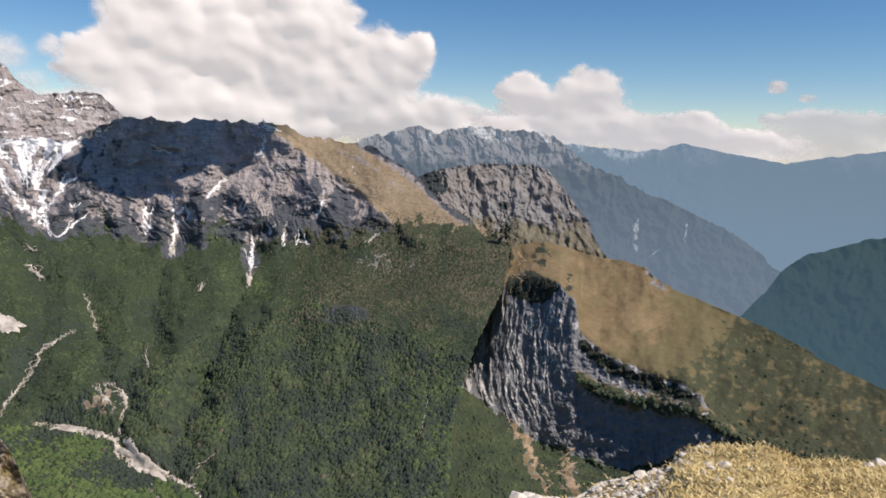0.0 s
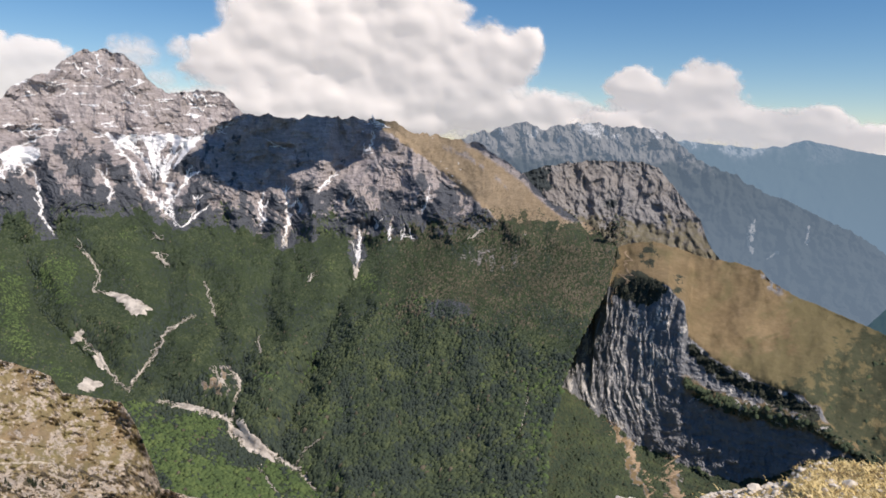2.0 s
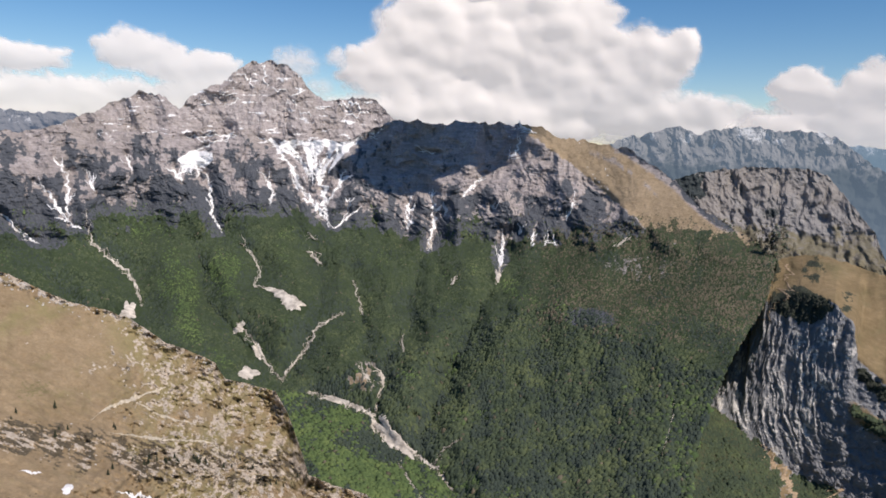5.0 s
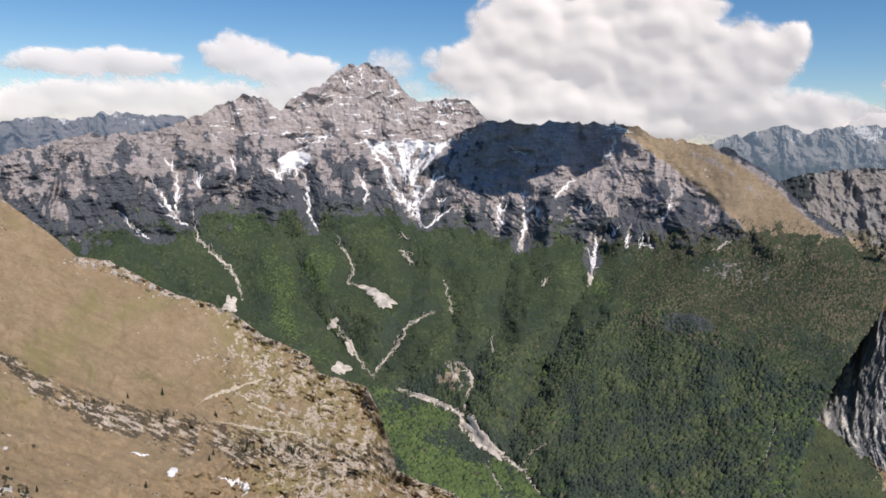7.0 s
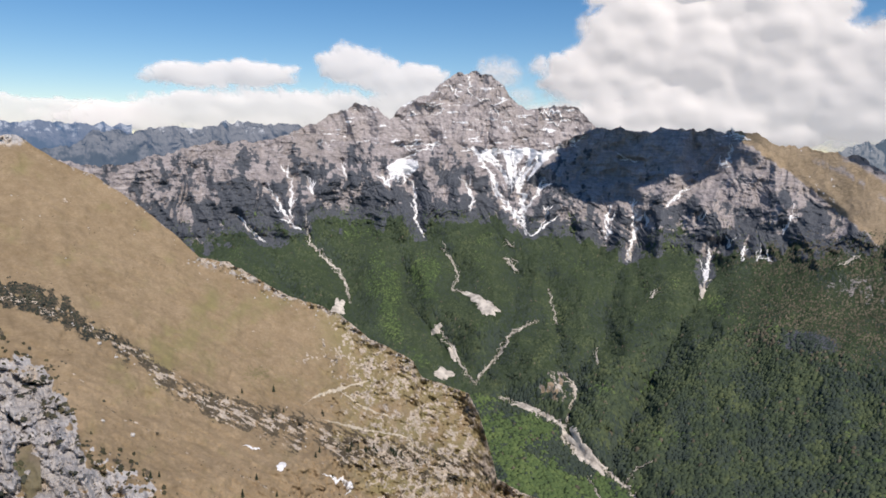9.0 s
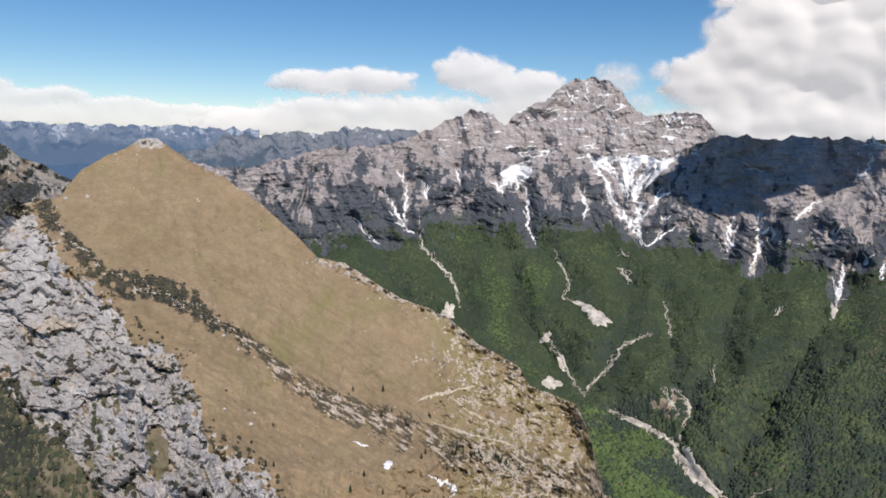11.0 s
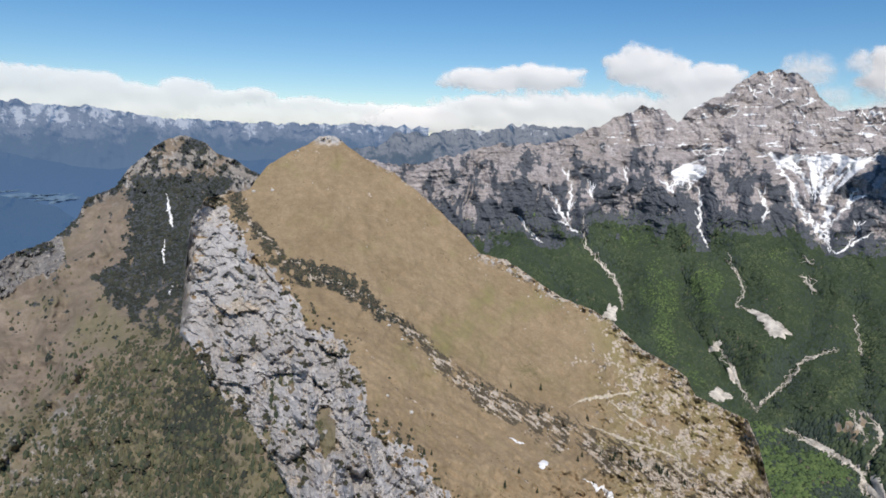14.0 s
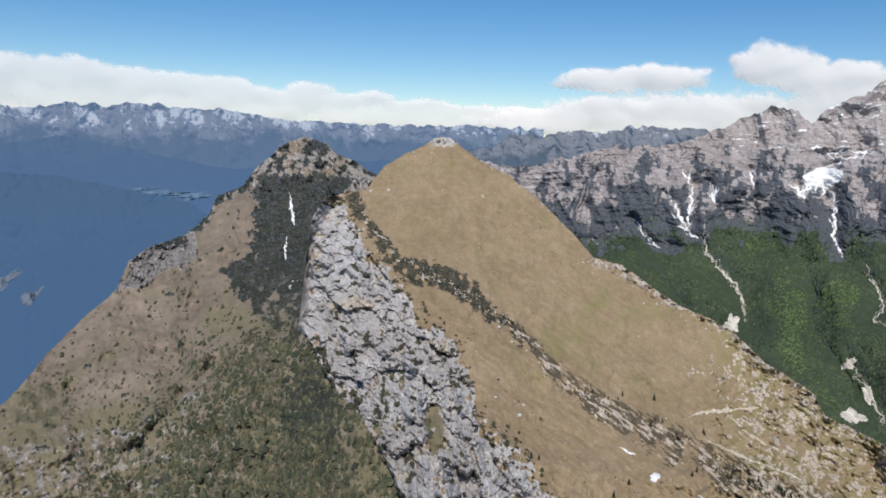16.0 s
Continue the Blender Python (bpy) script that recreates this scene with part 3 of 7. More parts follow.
    return np.clip(wood - 0.5 * bare - 0.9 * bank, 0, 1), np.maximum(dry, 0.8 * bank), np.clip(np.maximum(pine, knob), 0, 1), snow, scree, 0, olive


VALLEY_SEEN = [(66, -9), (54, -10.3), (52, -11), (47.3, -13.4), (42.6, -15.4), (38.8, -18.2), (35.3, -20.5), (33.5, -21.5), (30.4, -22.5), (28.2, -27), (22, -29.5), (18, -31), (-1.0, -31), (-3.2, -27), (-5, -17.5), (-7, -12.0), (-8, -10.4), (-16, -12.5)]
valley = tagged(mountain_side("valley_and_massif", -16, 66, 960, 330, VALLEY_CREST, -32, [RAIL_NEAR, RAIL_RIVER, RAIL_MID, RAIL_TREES, RAIL_TOP],
                              valley_relief, valley_zones, massif_rock, jag=0.28, jag_size=1.1, bias=0.55, seen=VALLEY_SEEN), "wooded valley below bare grey limestone mountains streaked with snow", "mountain", kind="structure")

# the high peak behind
peak_rock = mountain_material("peak_rock", 6.0, rock=((0.18, 0.163, 0.162), (0.365, 0.331, 0.326), (0.56, 0.512, 0.498)), relief=1.5)
PEAK_CREST = [(47, -0.6), (44.0, 0.58), (42.8, 1.11), (41.2, 1.98), (40.0, 2.6), (38.3, 2.29), (37.3, 1.49), (36.3, 2.57), (34.6, 3.25), (33.3, 4.34), (32.5, 4.87), (30.8, 5.17), (29.5, 4.88),
              (28.6, 4.07), (27.9, 3.03), (27.1, 2.5), (25.5, 2.54), (24.2, 2.83), (22.9, 2.52), (22.0, 1.68), (21.2, 0.9), (20, 0)]


def peak_zones(az, el, r, s):
    n = fbm(az * 1.1, el * 2.6, 2.0, 5, 0.6)
    ledge = step(0.1, 0.7, fbm(az * 0.5 + el * 0.5, el * 3.2, 9.0, 4, 0.55))
    return 0, 0, 0, np.clip(0.5 * ledge + 0.4 * n + 0.06 + 0.36 * step(0.2, 0.55, fbm(az * 0.8 - el * 0.4, el * 6.0, 19.0, 4, 0.6)), 0, 0.62)


mountain_side("high_peak", 20, 47, 330, 120, PEAK_CREST, -3, [[(20, -3, 3600), (47, -3, 3600)], [(20, 0, 3800), (47, 0, 3800)], [(20, 5.5, 4150), (47, 5.5, 4150)]],
              rough_side(ridge_relief(2.6, 130, 0.55, fine=0.4), 9, 5), peak_zones, peak_rock, jag=0.22, jag_size=0.7, back=(450, 1.1))
tagged(bpy.data.objects["high_peak"], "tall grey limestone peak dusted with snow on its ledges", "mountain", kind="structure")

# the spur with the folded cliff
spur_mat = mountain_material("spur_ground", 4.5, scree=((0.34, 0.33, 0.32), (0.56, 0.54, 0.51)), dark=(0.185, 0.195, 0.212), pine=((0.030, 0.037, 0.028), (0.062, 0.068, 0.046)), olive=(0.125, 0.118, 0.058), rock=((0.075, 0.075, 0.08), (0.22, 0.215, 0.215), (0.42, 0.405, 0.39)), brown=((0.155, 0.115, 0.064), (0.29, 0.215, 0.124)), green=((0.054, 0.060, 0.037), (0.090, 0.092, 0.055)))
CLIFF_TOP = [(-40, -21), (-26, -20.2), (-23.6, -19.2), (-22.6, -18.0), (-21.6, -17.5), (-20.0, -17.15), (-17.4, -16.5), (-14.8, -15.5), (-13.2, -14.2), (-12.8, -12.23), (-11.4, -10.57), (-9.2, -10.25), (-7.0, -11.24), (-5.3, -14.8), (-3, -19)]
CLIFF_LOW = [(-40, -21.2), (-26, -20.6), (-23, -21.2), (-20, -23.4), (-18.0, -23.9), (-15.3, -23.8), (-13.0, -23.25), (-10.7, -23.0), (-8.8, -21.9), (-6.5, -20.4), (-3.9, -19.2), (-3, -19.1)]


LEDGE = [(-40, -21), (-25, -20.2), (-22.2, -19.2), (-20.1, -19.15), (-17.5, -19.0), (-14.9, -18.5), (-12.8, -17.5), (-10, -16)]


def flute_field(az, el):
    bend = 0.34 * fbm(az / 1.5, el / 2.6, 8.0, 4, 0.55)
    return ridged((az + 0.10 * (el + 15) + 0.045 * np.minimum(el + 15, 0) ** 2 + bend) / 0.5, el / 3.6, 0.7, 4, 0.55) - 0.55


def spur_relief(az, el, r, s):
    top, low = line(CLIFF_TOP, az), line(CLIFF_LOW, az)
    blocks = fbm(az / 0.9, el / 0.9, 3.0, 5, 0.6)
    face = step(0.3, -0.4, el - top + 0.35 * blocks) * step(-0.5, 0.3, el - low + 0.4 * blocks)
    ledge = np.exp(-((el - line(LEDGE, az) + 0.25 * blocks) / 0.72) ** 2) * step(-12.4, -13.6, az + 0.5 * blocks)
    flute_zone = 0.15 + 0.85 * step(-13.8, -11.0, az + 0.4 * (el + 17) + blocks) * step(-22.5, -20.5, el)
    beds = ridged(az / 2.5 + 0.3 * blocks, (el + 0.12 * az) / 0.6, 21.0, 4, 0.55) - 0.6
    crown = np.exp(-(((az + 9.4) / 1.9) ** 2 + ((el + 8.8) / 1.2) ** 2)) + np.exp(-(((az + 18.6) / 0.9) ** 2 + ((el + 9.9) / 0.9) ** 2))
    rocks = face * (-flute_field(az, el) * 20 * flute_zone - blocks * (9 - 5 * flute_zone) - beds * 12 * (1 - flute_zone) - (3 - 1.8 * flute_zone) * facets(az / 0.7, el / 1.0, 9) - ledge * 22)
    return rocks + (1 - face) * (16 * fbm(az / 2.6, el / 2.6, 5.0, 3, 0.42) + 2 * fbm(az / 0.5, el / 0.4, 25.0, 3, 0.5) + crown * (6 * facets(az / 0.7, el / 0.8, 13) + 7 * blocks))


def spur_zones(az, el, r, s):
    top, low = line(CLIFF_TOP, az), line(CLIFF_LOW, az)
    n, n2 = fbm(az / 1.5, el / 1.5, 1.0, 5, 0.6), fbm(az / 0.6, el / 0.6, 2.0, 4, 0.6)
    n3 = fbm((az - 1.2 * el) / 2.4, (el + 0.55 * az) / 0.28, 27.0, 4, 0.6)
    up = step(-0.25, 0.15, el - top + 0.35 * n)
    down = step(0.3, -0.3, el - low + 0.5 * n)
    face = (1 - up) * (1 - down)
    far_slope = step(-19.5, -23.5, az + 0.9 * (el + 15) + 1.8 * n)
    scree = np.exp(-(((az + 9.3 - 0.55 * (el + 23) + 0.9 * n) / 0.4) ** 2)) * step(-20.5, -21.5, el)
    scree = np.maximum(scree, np.exp(-(((az + 13.2 + 0.9 * n) / 0.7) ** 2)) * step(-23.6, -24.6, el))
    ledge = np.exp(-((el - line(LEDGE, az) + 0.3 * n) / 0.8) ** 2) * step(-12.4, -13.6, az)
    wood = np.maximum(down * (1 - scree), np.clip(0.62 + 0.25 * n2 + 0.2 * n, 0, 0.9) * up * far_slope)
    # the upper wall's shade is put in as pine colour, together with its scrub
    band = np.exp(-((el - top + 0.75 + 0.4 * n2) / 0.7) ** 2) * step(-12.8, -13.6, az) * step(-23.5, -22, az)
    crag = np.exp(-(((az + 18.6 - 0.9 * (el + 9.9)) / 0.8) ** 2 + ((el + 9.9) / 0.9) ** 2)) * step(-0.45, 0.1, n2)
    crown = np.exp(-(((az + 9.9) / 1.0) ** 2 + ((el + 8.6) / 1.2) ** 2)) + np.exp(-(((az + 12.2) / 0.7) ** 2 + ((el + 10.6) / 1.0) ** 2)) + np.exp(-(((az + 7.4) / 0.6) ** 2 + ((el + 9.0) / 1.0) ** 2))
    dry = np.clip(up - 0.9 * crag - 0.2 * step(0.2, 0.6, n) * up, 0, 1)
    cap = np.exp(-(((az + 9.2 + 0.5 * n) / 2.1) ** 2 + ((el + 11.1 + 0.4 * n2) / 1.25) ** 2) ** 2)
    shrubs = step(0.40, 0.62, n2) * up * np.clip(0.25 + 0.2 * far_slope + 0.5 * crown, 0, 0.8)
    fl = flute_field(az, el)
    ribs = face * np.clip(0.30 + 0.9 * fl + 0.25 * n2, 0, 0.62) * step(-14.2, -11.8, az + 0.4 * (el + 17) + n) * (1 - cap)
    beds = ridged(az / 2.5, (el + 0.12 * az) / 0.6, 21.0, 4, 0.55) - 0.6
    ribs = np.maximum(ribs, face * np.clip(0.26 + 0.9 * beds + 0.3 * n2, 0, 0.62) * step(-12.0, -14.0, az) * (0.6 + 0.4 * step(-20.5, -18.5, el)))
    worn = up * np.clip(0.5 + 1.2 * n3, 0, 1) * np.exp(-(((az + 19.0) / 3.5) ** 2 + ((el + 13.2) / 1.8) ** 2))
    olive = up * np.clip(0.25 + 0.5 * n + step(-15.5, -20.5, az + 0.7 * (el + 14)) - 1.3 * worn, 0, 1)
    # the cliff face's shade is put into its colour as a blue-grey tint
    return (np.clip(np.maximum(wood, (0.75 + 0.4 * n2) * ledge), 0, 1), np.clip(np.maximum(np.maximum(dry, ledge), 0.7 * scree), 0, 1),
            np.clip(np.maximum(np.maximum(np.maximum(0.8 * band, np.clip(crown, 0, 1) * (0.66 + 0.6 * n2)), 1.1 * cap * (1 - 0.5 * step(0.1, 0.5, fl))), shrubs), 0, 1), 0, np.clip(ribs + 0.3 * worn, 0, 1), np.clip(0.75 * face + 0.9 * crown + 0.6 * crag, 0, 1), olive)


mountain_side("cliff_spur", -37, -3.2, 430, 270, SPUR_CREST, -32,
              [[(-37, -32, 1200), (-12, -32, 1260), (-3, -32, 1300)], [(-37, -27, 1340), (-24, -27, 1420), (-12, -27, 1470), (-3, -27, 1500)],
               [(a, e - 0.2, line([(-4, 1850), (-9, 1790), (-13, 1740), (-16, 1700), (-23, 1620), (-40, 1500)], a)) for a, e in CLIFF_LOW],
               [(a, e + 0.2, line([(-4, 2040), (-9, 1990), (-13, 1870), (-16, 1810), (-23, 1700), (-40, 1520)], a)) for a, e in CLIFF_TOP],
               [(a, e, line([(-8, 2390), (-20, 2150), (-37, 1830)], a)) for a, e in SPUR_CREST if a < -8] + [(-7.4, -8.2, 2330), (-7.1, -10.4, 2090), (-6.0, -13.2, 2060), (-5.3, -14.6, 2045), (-3, -19, 2045)]],
              spur_relief, spur_zones, spur_mat, jag=0.12, jag_size=0.8, back=(500, 0.8), smooth_rows=0.02)
tagged(bpy.data.objects["cliff_spur"], "mountain spur with dry grass above a folded dark cliff", "mountain", kind="structure")

# the grassy hill with the grey cliff
hill_mat = mountain_material("hill_ground", 1.5, dip=(0.7, 0.7, 1.6), dark=(0.16, 0.155, 0.16), olive=(0.205, 0.190, 0.082), rock=((0.28, 0.268, 0.268), (0.44, 0.422, 0.415), (0.57, 0.55, 0.535)), brown=((0.222, 0.163, 0.100), (0.335, 0.254, 0.164)), green=((0.15, 0.130, 0.062), (0.21, 0.178, 0.09)), pine=((0.055, 0.047, 0.034), (0.14, 0.115, 0.082)), pale=((0.33, 0.275, 0.215), (0.52, 0.455, 0.385)), relief=0.45)
HILL_CREST = [(18, -30.2), (20, -29.0), (22.4, -27.85), (23.4, -27.4), (26.0, -26.7), (28.0, -25.9), (28.5, -24.4), (29.5, -21.7), (30.6, -19.7), (32.8, -19.0), (34.4, -18.6), (35.2, -17.3), (36.8, -16.47), (38.8, -15.59), (40.9, -13.85), (42.6, -13.02), (45.1, -12.25), (47.3, -10.96), (49.5, -9.63),
              (51.7, -9.12), (53.5, -7.26), (55.8, -5.18), (58.6, -3.09), (60.8, -2.07), (62.2, -1.11), (62.8, -0.62), (63.2, -0.38), (63.7, -0.33), (64.4, -0.40), (64.9, -0.75), (65.2, -1.03), (66.5, -1.59), (68.3, -2.73), (69.6, -4.51),
              (72.8, -5.23), (73.7, -6.55), (74.1, -8.3), (74.3, -10.2), (74.5, -12.2), (74.9, -15.3)]
HILL_FOOT = [(18, -33), (64, -33), (65.9, -29), (69.8, -23.0), (71.6, -21.3), (73.4, -18.3), (74.9, -15.4)]
HILL_EDGE = [(50, -33), (54.6, -26.5), (57.5, -24.3), (60.0, -22.8), (61.0, -19.5), (62.5, -16.0), (64.4, -15.6), (67.2, -11.8), (69.0, -10.0), (71.7, -5.7), (73, -5)]
BAND_MID = [(33, -25.2), (40.7, -23.6), (43.9, -22.5), (48.5, -21.0), (53, -19.0), (54.3, -17.7), (57, -15.5), (59.1, -13.9), (62.9, -11.8), (64.7, -10.8), (67, -9.8), (69, -7.6), (71, -5.4)]


CRACKS = [(40, ((72.9, -15.3), (72.7, -16.4), (72.5, -18.0))), (40, ((63.5, -18.8), (63.2, -20.4), (62.8, -22.4))), (40, ((62.0, -20.0), (61.7, -21.6), (61.3, -23.2))), (40, ((65.3, -19.0), (65.0, -21.0), (64.4, -24.0), (64.3, -27))),
          (40, ((60.3, -23.6), (59.8, -25.6), (59.3, -27.6))), (40, ((62.6, -25.0), (62.3, -27.0), (62.2, -29))), (40, ((69.4, -16.4), (67.3, -17.2), (65.5, -18.3), (64.0, -19.2))), (40, ((69.6, -19.2), (67.6, -20.8), (65.8, -22.0))),
          (40, ((70.4, -9.0), (69.6, -11.5), (69.2, -13.4)))]


def slab_field(az, el):
    """Tilted beds of the grey cliff."""
    warp = 0.35 * fbm(az / 1.8, el / 1.8, 14.0, 3, 0.5)
    along, across = 0.90 * az + 0.43 * el + warp, 0.90 * el - 0.43 * az + warp
    return along, across, ridged(along / 3.2 + warp, across / 0.55 + warp, 15.0, 5, 0.55) - 0.6


def hill_relief(az, el, r, s):
    n = fbm(az / 2.4, el / 2.4, 1.0, 5, 0.55)
    cliff = step(0.5, -0.6, el - line(HILL_EDGE, az) + 0.8 * n) * step(50, 55, az)
    blocks = ridged((0.9 * az + 0.43 * el) / 5.0 + 0.5 * n, (0.9 * el - 0.43 * az) / 3.4 + 0.6 * n, 2.0, 3, 0.42) - 0.6
    along, across, strata = slab_field(az, el)
    gaps = carve(az + 0.35 * n + 0.1 * fbm(az / 0.4, el / 0.4, 38.0, 3), el + 0.3 * n, CRACKS, 0.5)
    pillars = ridged((az + 0.15 * el) / 1.3 + 0.5 * n, el / 5.0, 17.0, 4, 0.55) - 0.6
    crag = 7 * facets(along / 3.0, across / 1.6, 6, 0.9) + 3.2 * facets(along / 1.5, across / 0.6, 7, 0.9) + 0.7 * facets(along / 0.4, across / 0.2, 8, 1.0) - 4 * strata - 9 * pillars * step(-13, -18, el) + 1.6 * fbm(az / 0.4, el / 0.3, 18.0, 4, 0.65) + 11 * gaps * np.clip(0.6 + n, 0, 1.2)
    foot = el - line(HILL_FOOT, az)
    nose = step(44.5, 38, az + 0.4 * (el + 18) + 1.5 * n)
    rim = np.exp(-((el - line(HILL_CREST, az)) / 0.8) ** 2) * step(53, 50, az)
    band = np.exp(-((el - line(BAND_MID, az) + 0.7 * n) / 0.9) ** 2) * step(69, 64, az)
    rough = np.clip(nose * 0.8 + rim + 0.5 * band + 0.8 * np.exp(-(((az - 63.7) / 1.6) ** 2 + ((el + 0.5) / 0.7) ** 2)), 0, 1.2)
    stony = fbm(az / 0.9, el / 0.7, 31.0, 5, 0.62) * 8 + 3.4 * facets(az / 0.7 + n, el / 0.5 + 0.5 * az, 12) + 1.2 * facets(az / 0.3, el / 0.25, 14)
    turf = 6 * n + 1.6 * fbm((0.87 * az + 0.49 * el) / 2.4, (0.87 * el - 0.49 * az) / 0.35, 33.0, 4, 0.55) + 0.5 * fbm(az / 0.3, el / 0.2, 35.0, 3, 0.6)
    dive = 34 * step(1.1, -0.1, foot + 0.5 * n) * step(63, 66, az)
    return cliff * (-blocks * 26 - crag) * step(-0.3, 2.0, foot) + (1 - cliff) * (turf + rough * stony) + dive


def hill_zones(az, el, r, s):
    n, n2 = fbm(az / 2.0, el / 2.0, 1.0, 5, 0.6), fbm(az / 0.7, el / 0.7, 2.0, 5, 0.6)
    n4 = fbm(az / 0.3, el / 0.25, 5.0, 4, 0.6)
    along, across = 0.87 * az + 0.49 * el, 0.87 * el - 0.49 * az
    n3 = fbm(along / 1.1, across / 0.22, 7.0, 5, 0.62)
    rows_ = fbm((az + 0.2 * el) / 1.1, (el - 0.38 * az) / 0.34, 57.0, 4, 0.6)
    edge = el - line(HILL_EDGE, az) + 1.4 * n + 0.9 * n2 - 2.5 * np.exp(-(((az - 64.2) / 1.6) ** 2 + ((el + 22.0) / 2.2) ** 2))
    cliff = step(0.3, -0.3, edge) * step(50, 54, az)
    strata = slab_field(az, el)[2]
    band = np.exp(-((el - line(BAND_MID, az) + 0.7 * n) / (0.6 + 0.75 * step(61, 53, az) + 0.5 * step(50, 44, az))) ** 2) * np.clip(0.85 + 0.5 * n, 0, 1)
    nose = step(45.0, 40, az - 0.25 * (el + 17) + 2.5 * n)
    rim = np.exp(-((el - line(HILL_CREST, az)) / (0.55 + 0.5 * np.exp(-((az - 49.5) / 2.5) ** 2))) ** 2) * step(53.2, 51, az)
    spots = step(0.25, 0.6, n2 + 0.5 * n4)
    stone = np.maximum.reduce([cliff, 0.5 * band * step(-0.1, 0.5, n2), 0.6 * nose * spots, 0.8 * rim * step(-0.4, 0.3, n2), 0.95 * np.exp(-(((az - 63.7) / 1.6) ** 2 + ((el + 0.4) / 0.8) ** 2)), 0.62 * np.exp(-((el - line(HILL_CREST, az)) / 0.4) ** 2) * step(0.0, 0.5, n2) * step(51, 53, az) * step(62, 60, az)])
    grass_patch = np.maximum.reduce([np.exp(-(((az - 68.8) / 1.0) ** 2 + ((el + 7.5) / 1.6) ** 2)), 0.8 * np.exp(-(((az - 66.5) / 1.0) ** 2 + ((el + 12.5) / 1.4) ** 2)), 0.8 * np.exp(-(((az - 70.0) / 1.6) ** 2 + ((el + 22.0) / 0.8) ** 2))])
    tufts = cliff * np.clip(step(0.55, 0.8, fbm(az / 1.3, el / 1.0, 12.0, 4, 0.6) + 0.2 * step(-14, -8, el)) + 0.5 * grass_patch + 0.6 * n2 * grass_patch, 0, 1)
    dry = np.clip(1 - stone + tufts * 0.9, 0, 1)
    bush = np.maximum(0.62 * band * step(42, 60, az) * step(0.0, 0.4, n2 + 0.1) * step(73, 60, az + 2 * n), band * 1.05 * step(-0.30, 0.10, n3 + 0.3 * n4))
    lumps = np.maximum.reduce([np.exp(-(((az - a + 0.5 * n2) / w) ** 2 + ((el - e + 0.5 * n2) / h) ** 2)) for a, e, w, h in
                               ((71.8, -14.4, 0.55, 0.8), (67.8, -15.7, 1.1, 0.5), (60.2, -26.3, 0.8, 1.0), (65.5, -21.6, 0.5, 0.35), (70.6, -7.0, 0.5, 1.6), (68.6, -10.0, 0.9, 0.6), (66.3, -14.2, 0.5, 1.0), (63.4, -17.2, 1.0, 0.9), (61.6, -19.0, 0.7, 1.2), (57.8, -23.2, 0.8, 0.6))])
    bush = np.maximum(bush, lumps * np.clip(0.5 + 0.8 * n4, 0, 0.9))
    bush = np.maximum(bush, cliff * step(0.5, 0.62, fbm(az / 1.0, el / 0.8, 20.0, 4, 0.55) + 0.12 * step(-17, -9, el)) * 0.8 * step(73.5, 70.0, az + 0.3 * (el + 9)))
    bush = np.maximum(bush, np.exp(-((el - line([(58, -15), (61.5, -12.3), (64.1, -11.2), (66.6, -10.6), (68.9, -8.0), (70.8, -5.2)], az) + 0.6 * n) / 1.25) ** 2) * step(56, 61, az) * step(72.2, 70.2, az) * step(-0.35, 0.1, n2 + 0.2))
    dots = np.exp(-((el - line(HILL_EDGE, az) - 0.9) / 1.0) ** 2) * step(53, 57, az) * step(0.25, 0.55, n2) * 0.8
    ledges = np.exp(-((el - line([(34, -18), (39, -17.6), (41.7, -16.6), (44.4, -17.2), (46, -18)], az) + 0.4 * n2) / 0.35) ** 2) * step(46, 44, az)
    bush = np.maximum(np.maximum(bush, dots), 0.72 * nose * step(0.35, 0.7, n2 - 0.3 * n3) + (0.45 + 0.5 * step(45, 48, az)) * rim * step(0.0, 0.35, n4 + 0.3 * n2) + 0.6 * ledges * step(0.0, 0.4, n4))
    foot = el - line(HILL_FOOT, az)
    bush = np.maximum(bush, 0.9 * step(2.2, 0.4, foot + 2.6 * n) * step(63, 65, az) * step(-0.4, 0.2, n2))
    stripes = nose * step(-17.5, -20.0, el - 0.25 * (az - 40))
    rubble = np.maximum.reduce([nose * (0.44 + 0.3 * n2 + 0.22 * n4 + 0.2 * n), stripes * (0.36 + 0.22 * rows_ + 0.3 * n2), band * (0.50 - 0.55 * n3 + 0.2 * n4), rim * (0.56 + 0.35 * n2 + 0.2 * n4), ledges * (0.5 + 0.4 * n4)])
    cap = np.exp(-(((az - 63.9) / 1.7) ** 2 + ((el + 0.7) / 0.9) ** 2)) * 0.72 + np.exp(-(((az - 60.6) / 1.9) ** 2 + ((el + 4.7) / 0.6) ** 2)) * 0.52
    rubble = np.maximum(rubble, cap * (0.75 + 0.6 * n2))
    rubble = np.maximum(rubble, 0.52 * step(0.62, 0.95, n4 + 0.4 * n2))
    second = np.exp(-((el - line([(63.3, -15.7), (61.0, -16.3), (58.1, -19.9), (53.3, -23.0), (48.6, -25.5), (44, -27.2)], az) + 0.4 * n) / 0.3) ** 2) * step(64, 62, az)
    rubble = np.maximum(rubble, second * (0.3 + 0.4 * n3))
    bush = np.maximum(bush, 0.6 * second * step(0.1, 0.5, n3 - 0.4 * n4))
    beige = cliff * (0.20 + 0.5 * fbm(az / 2.0, el / 1.6, 44.0, 3, 0.5) + 0.35 * np.exp(-(((az - 70.0) / 0.9) ** 2 + ((el + 13.2) / 0.9) ** 2)) + 0.3 * np.exp(-(((az - 67.5) / 1.6) ** 2 + ((el + 23.4) / 1.4) ** 2)) - 0.1 * step(-12, -8, el))
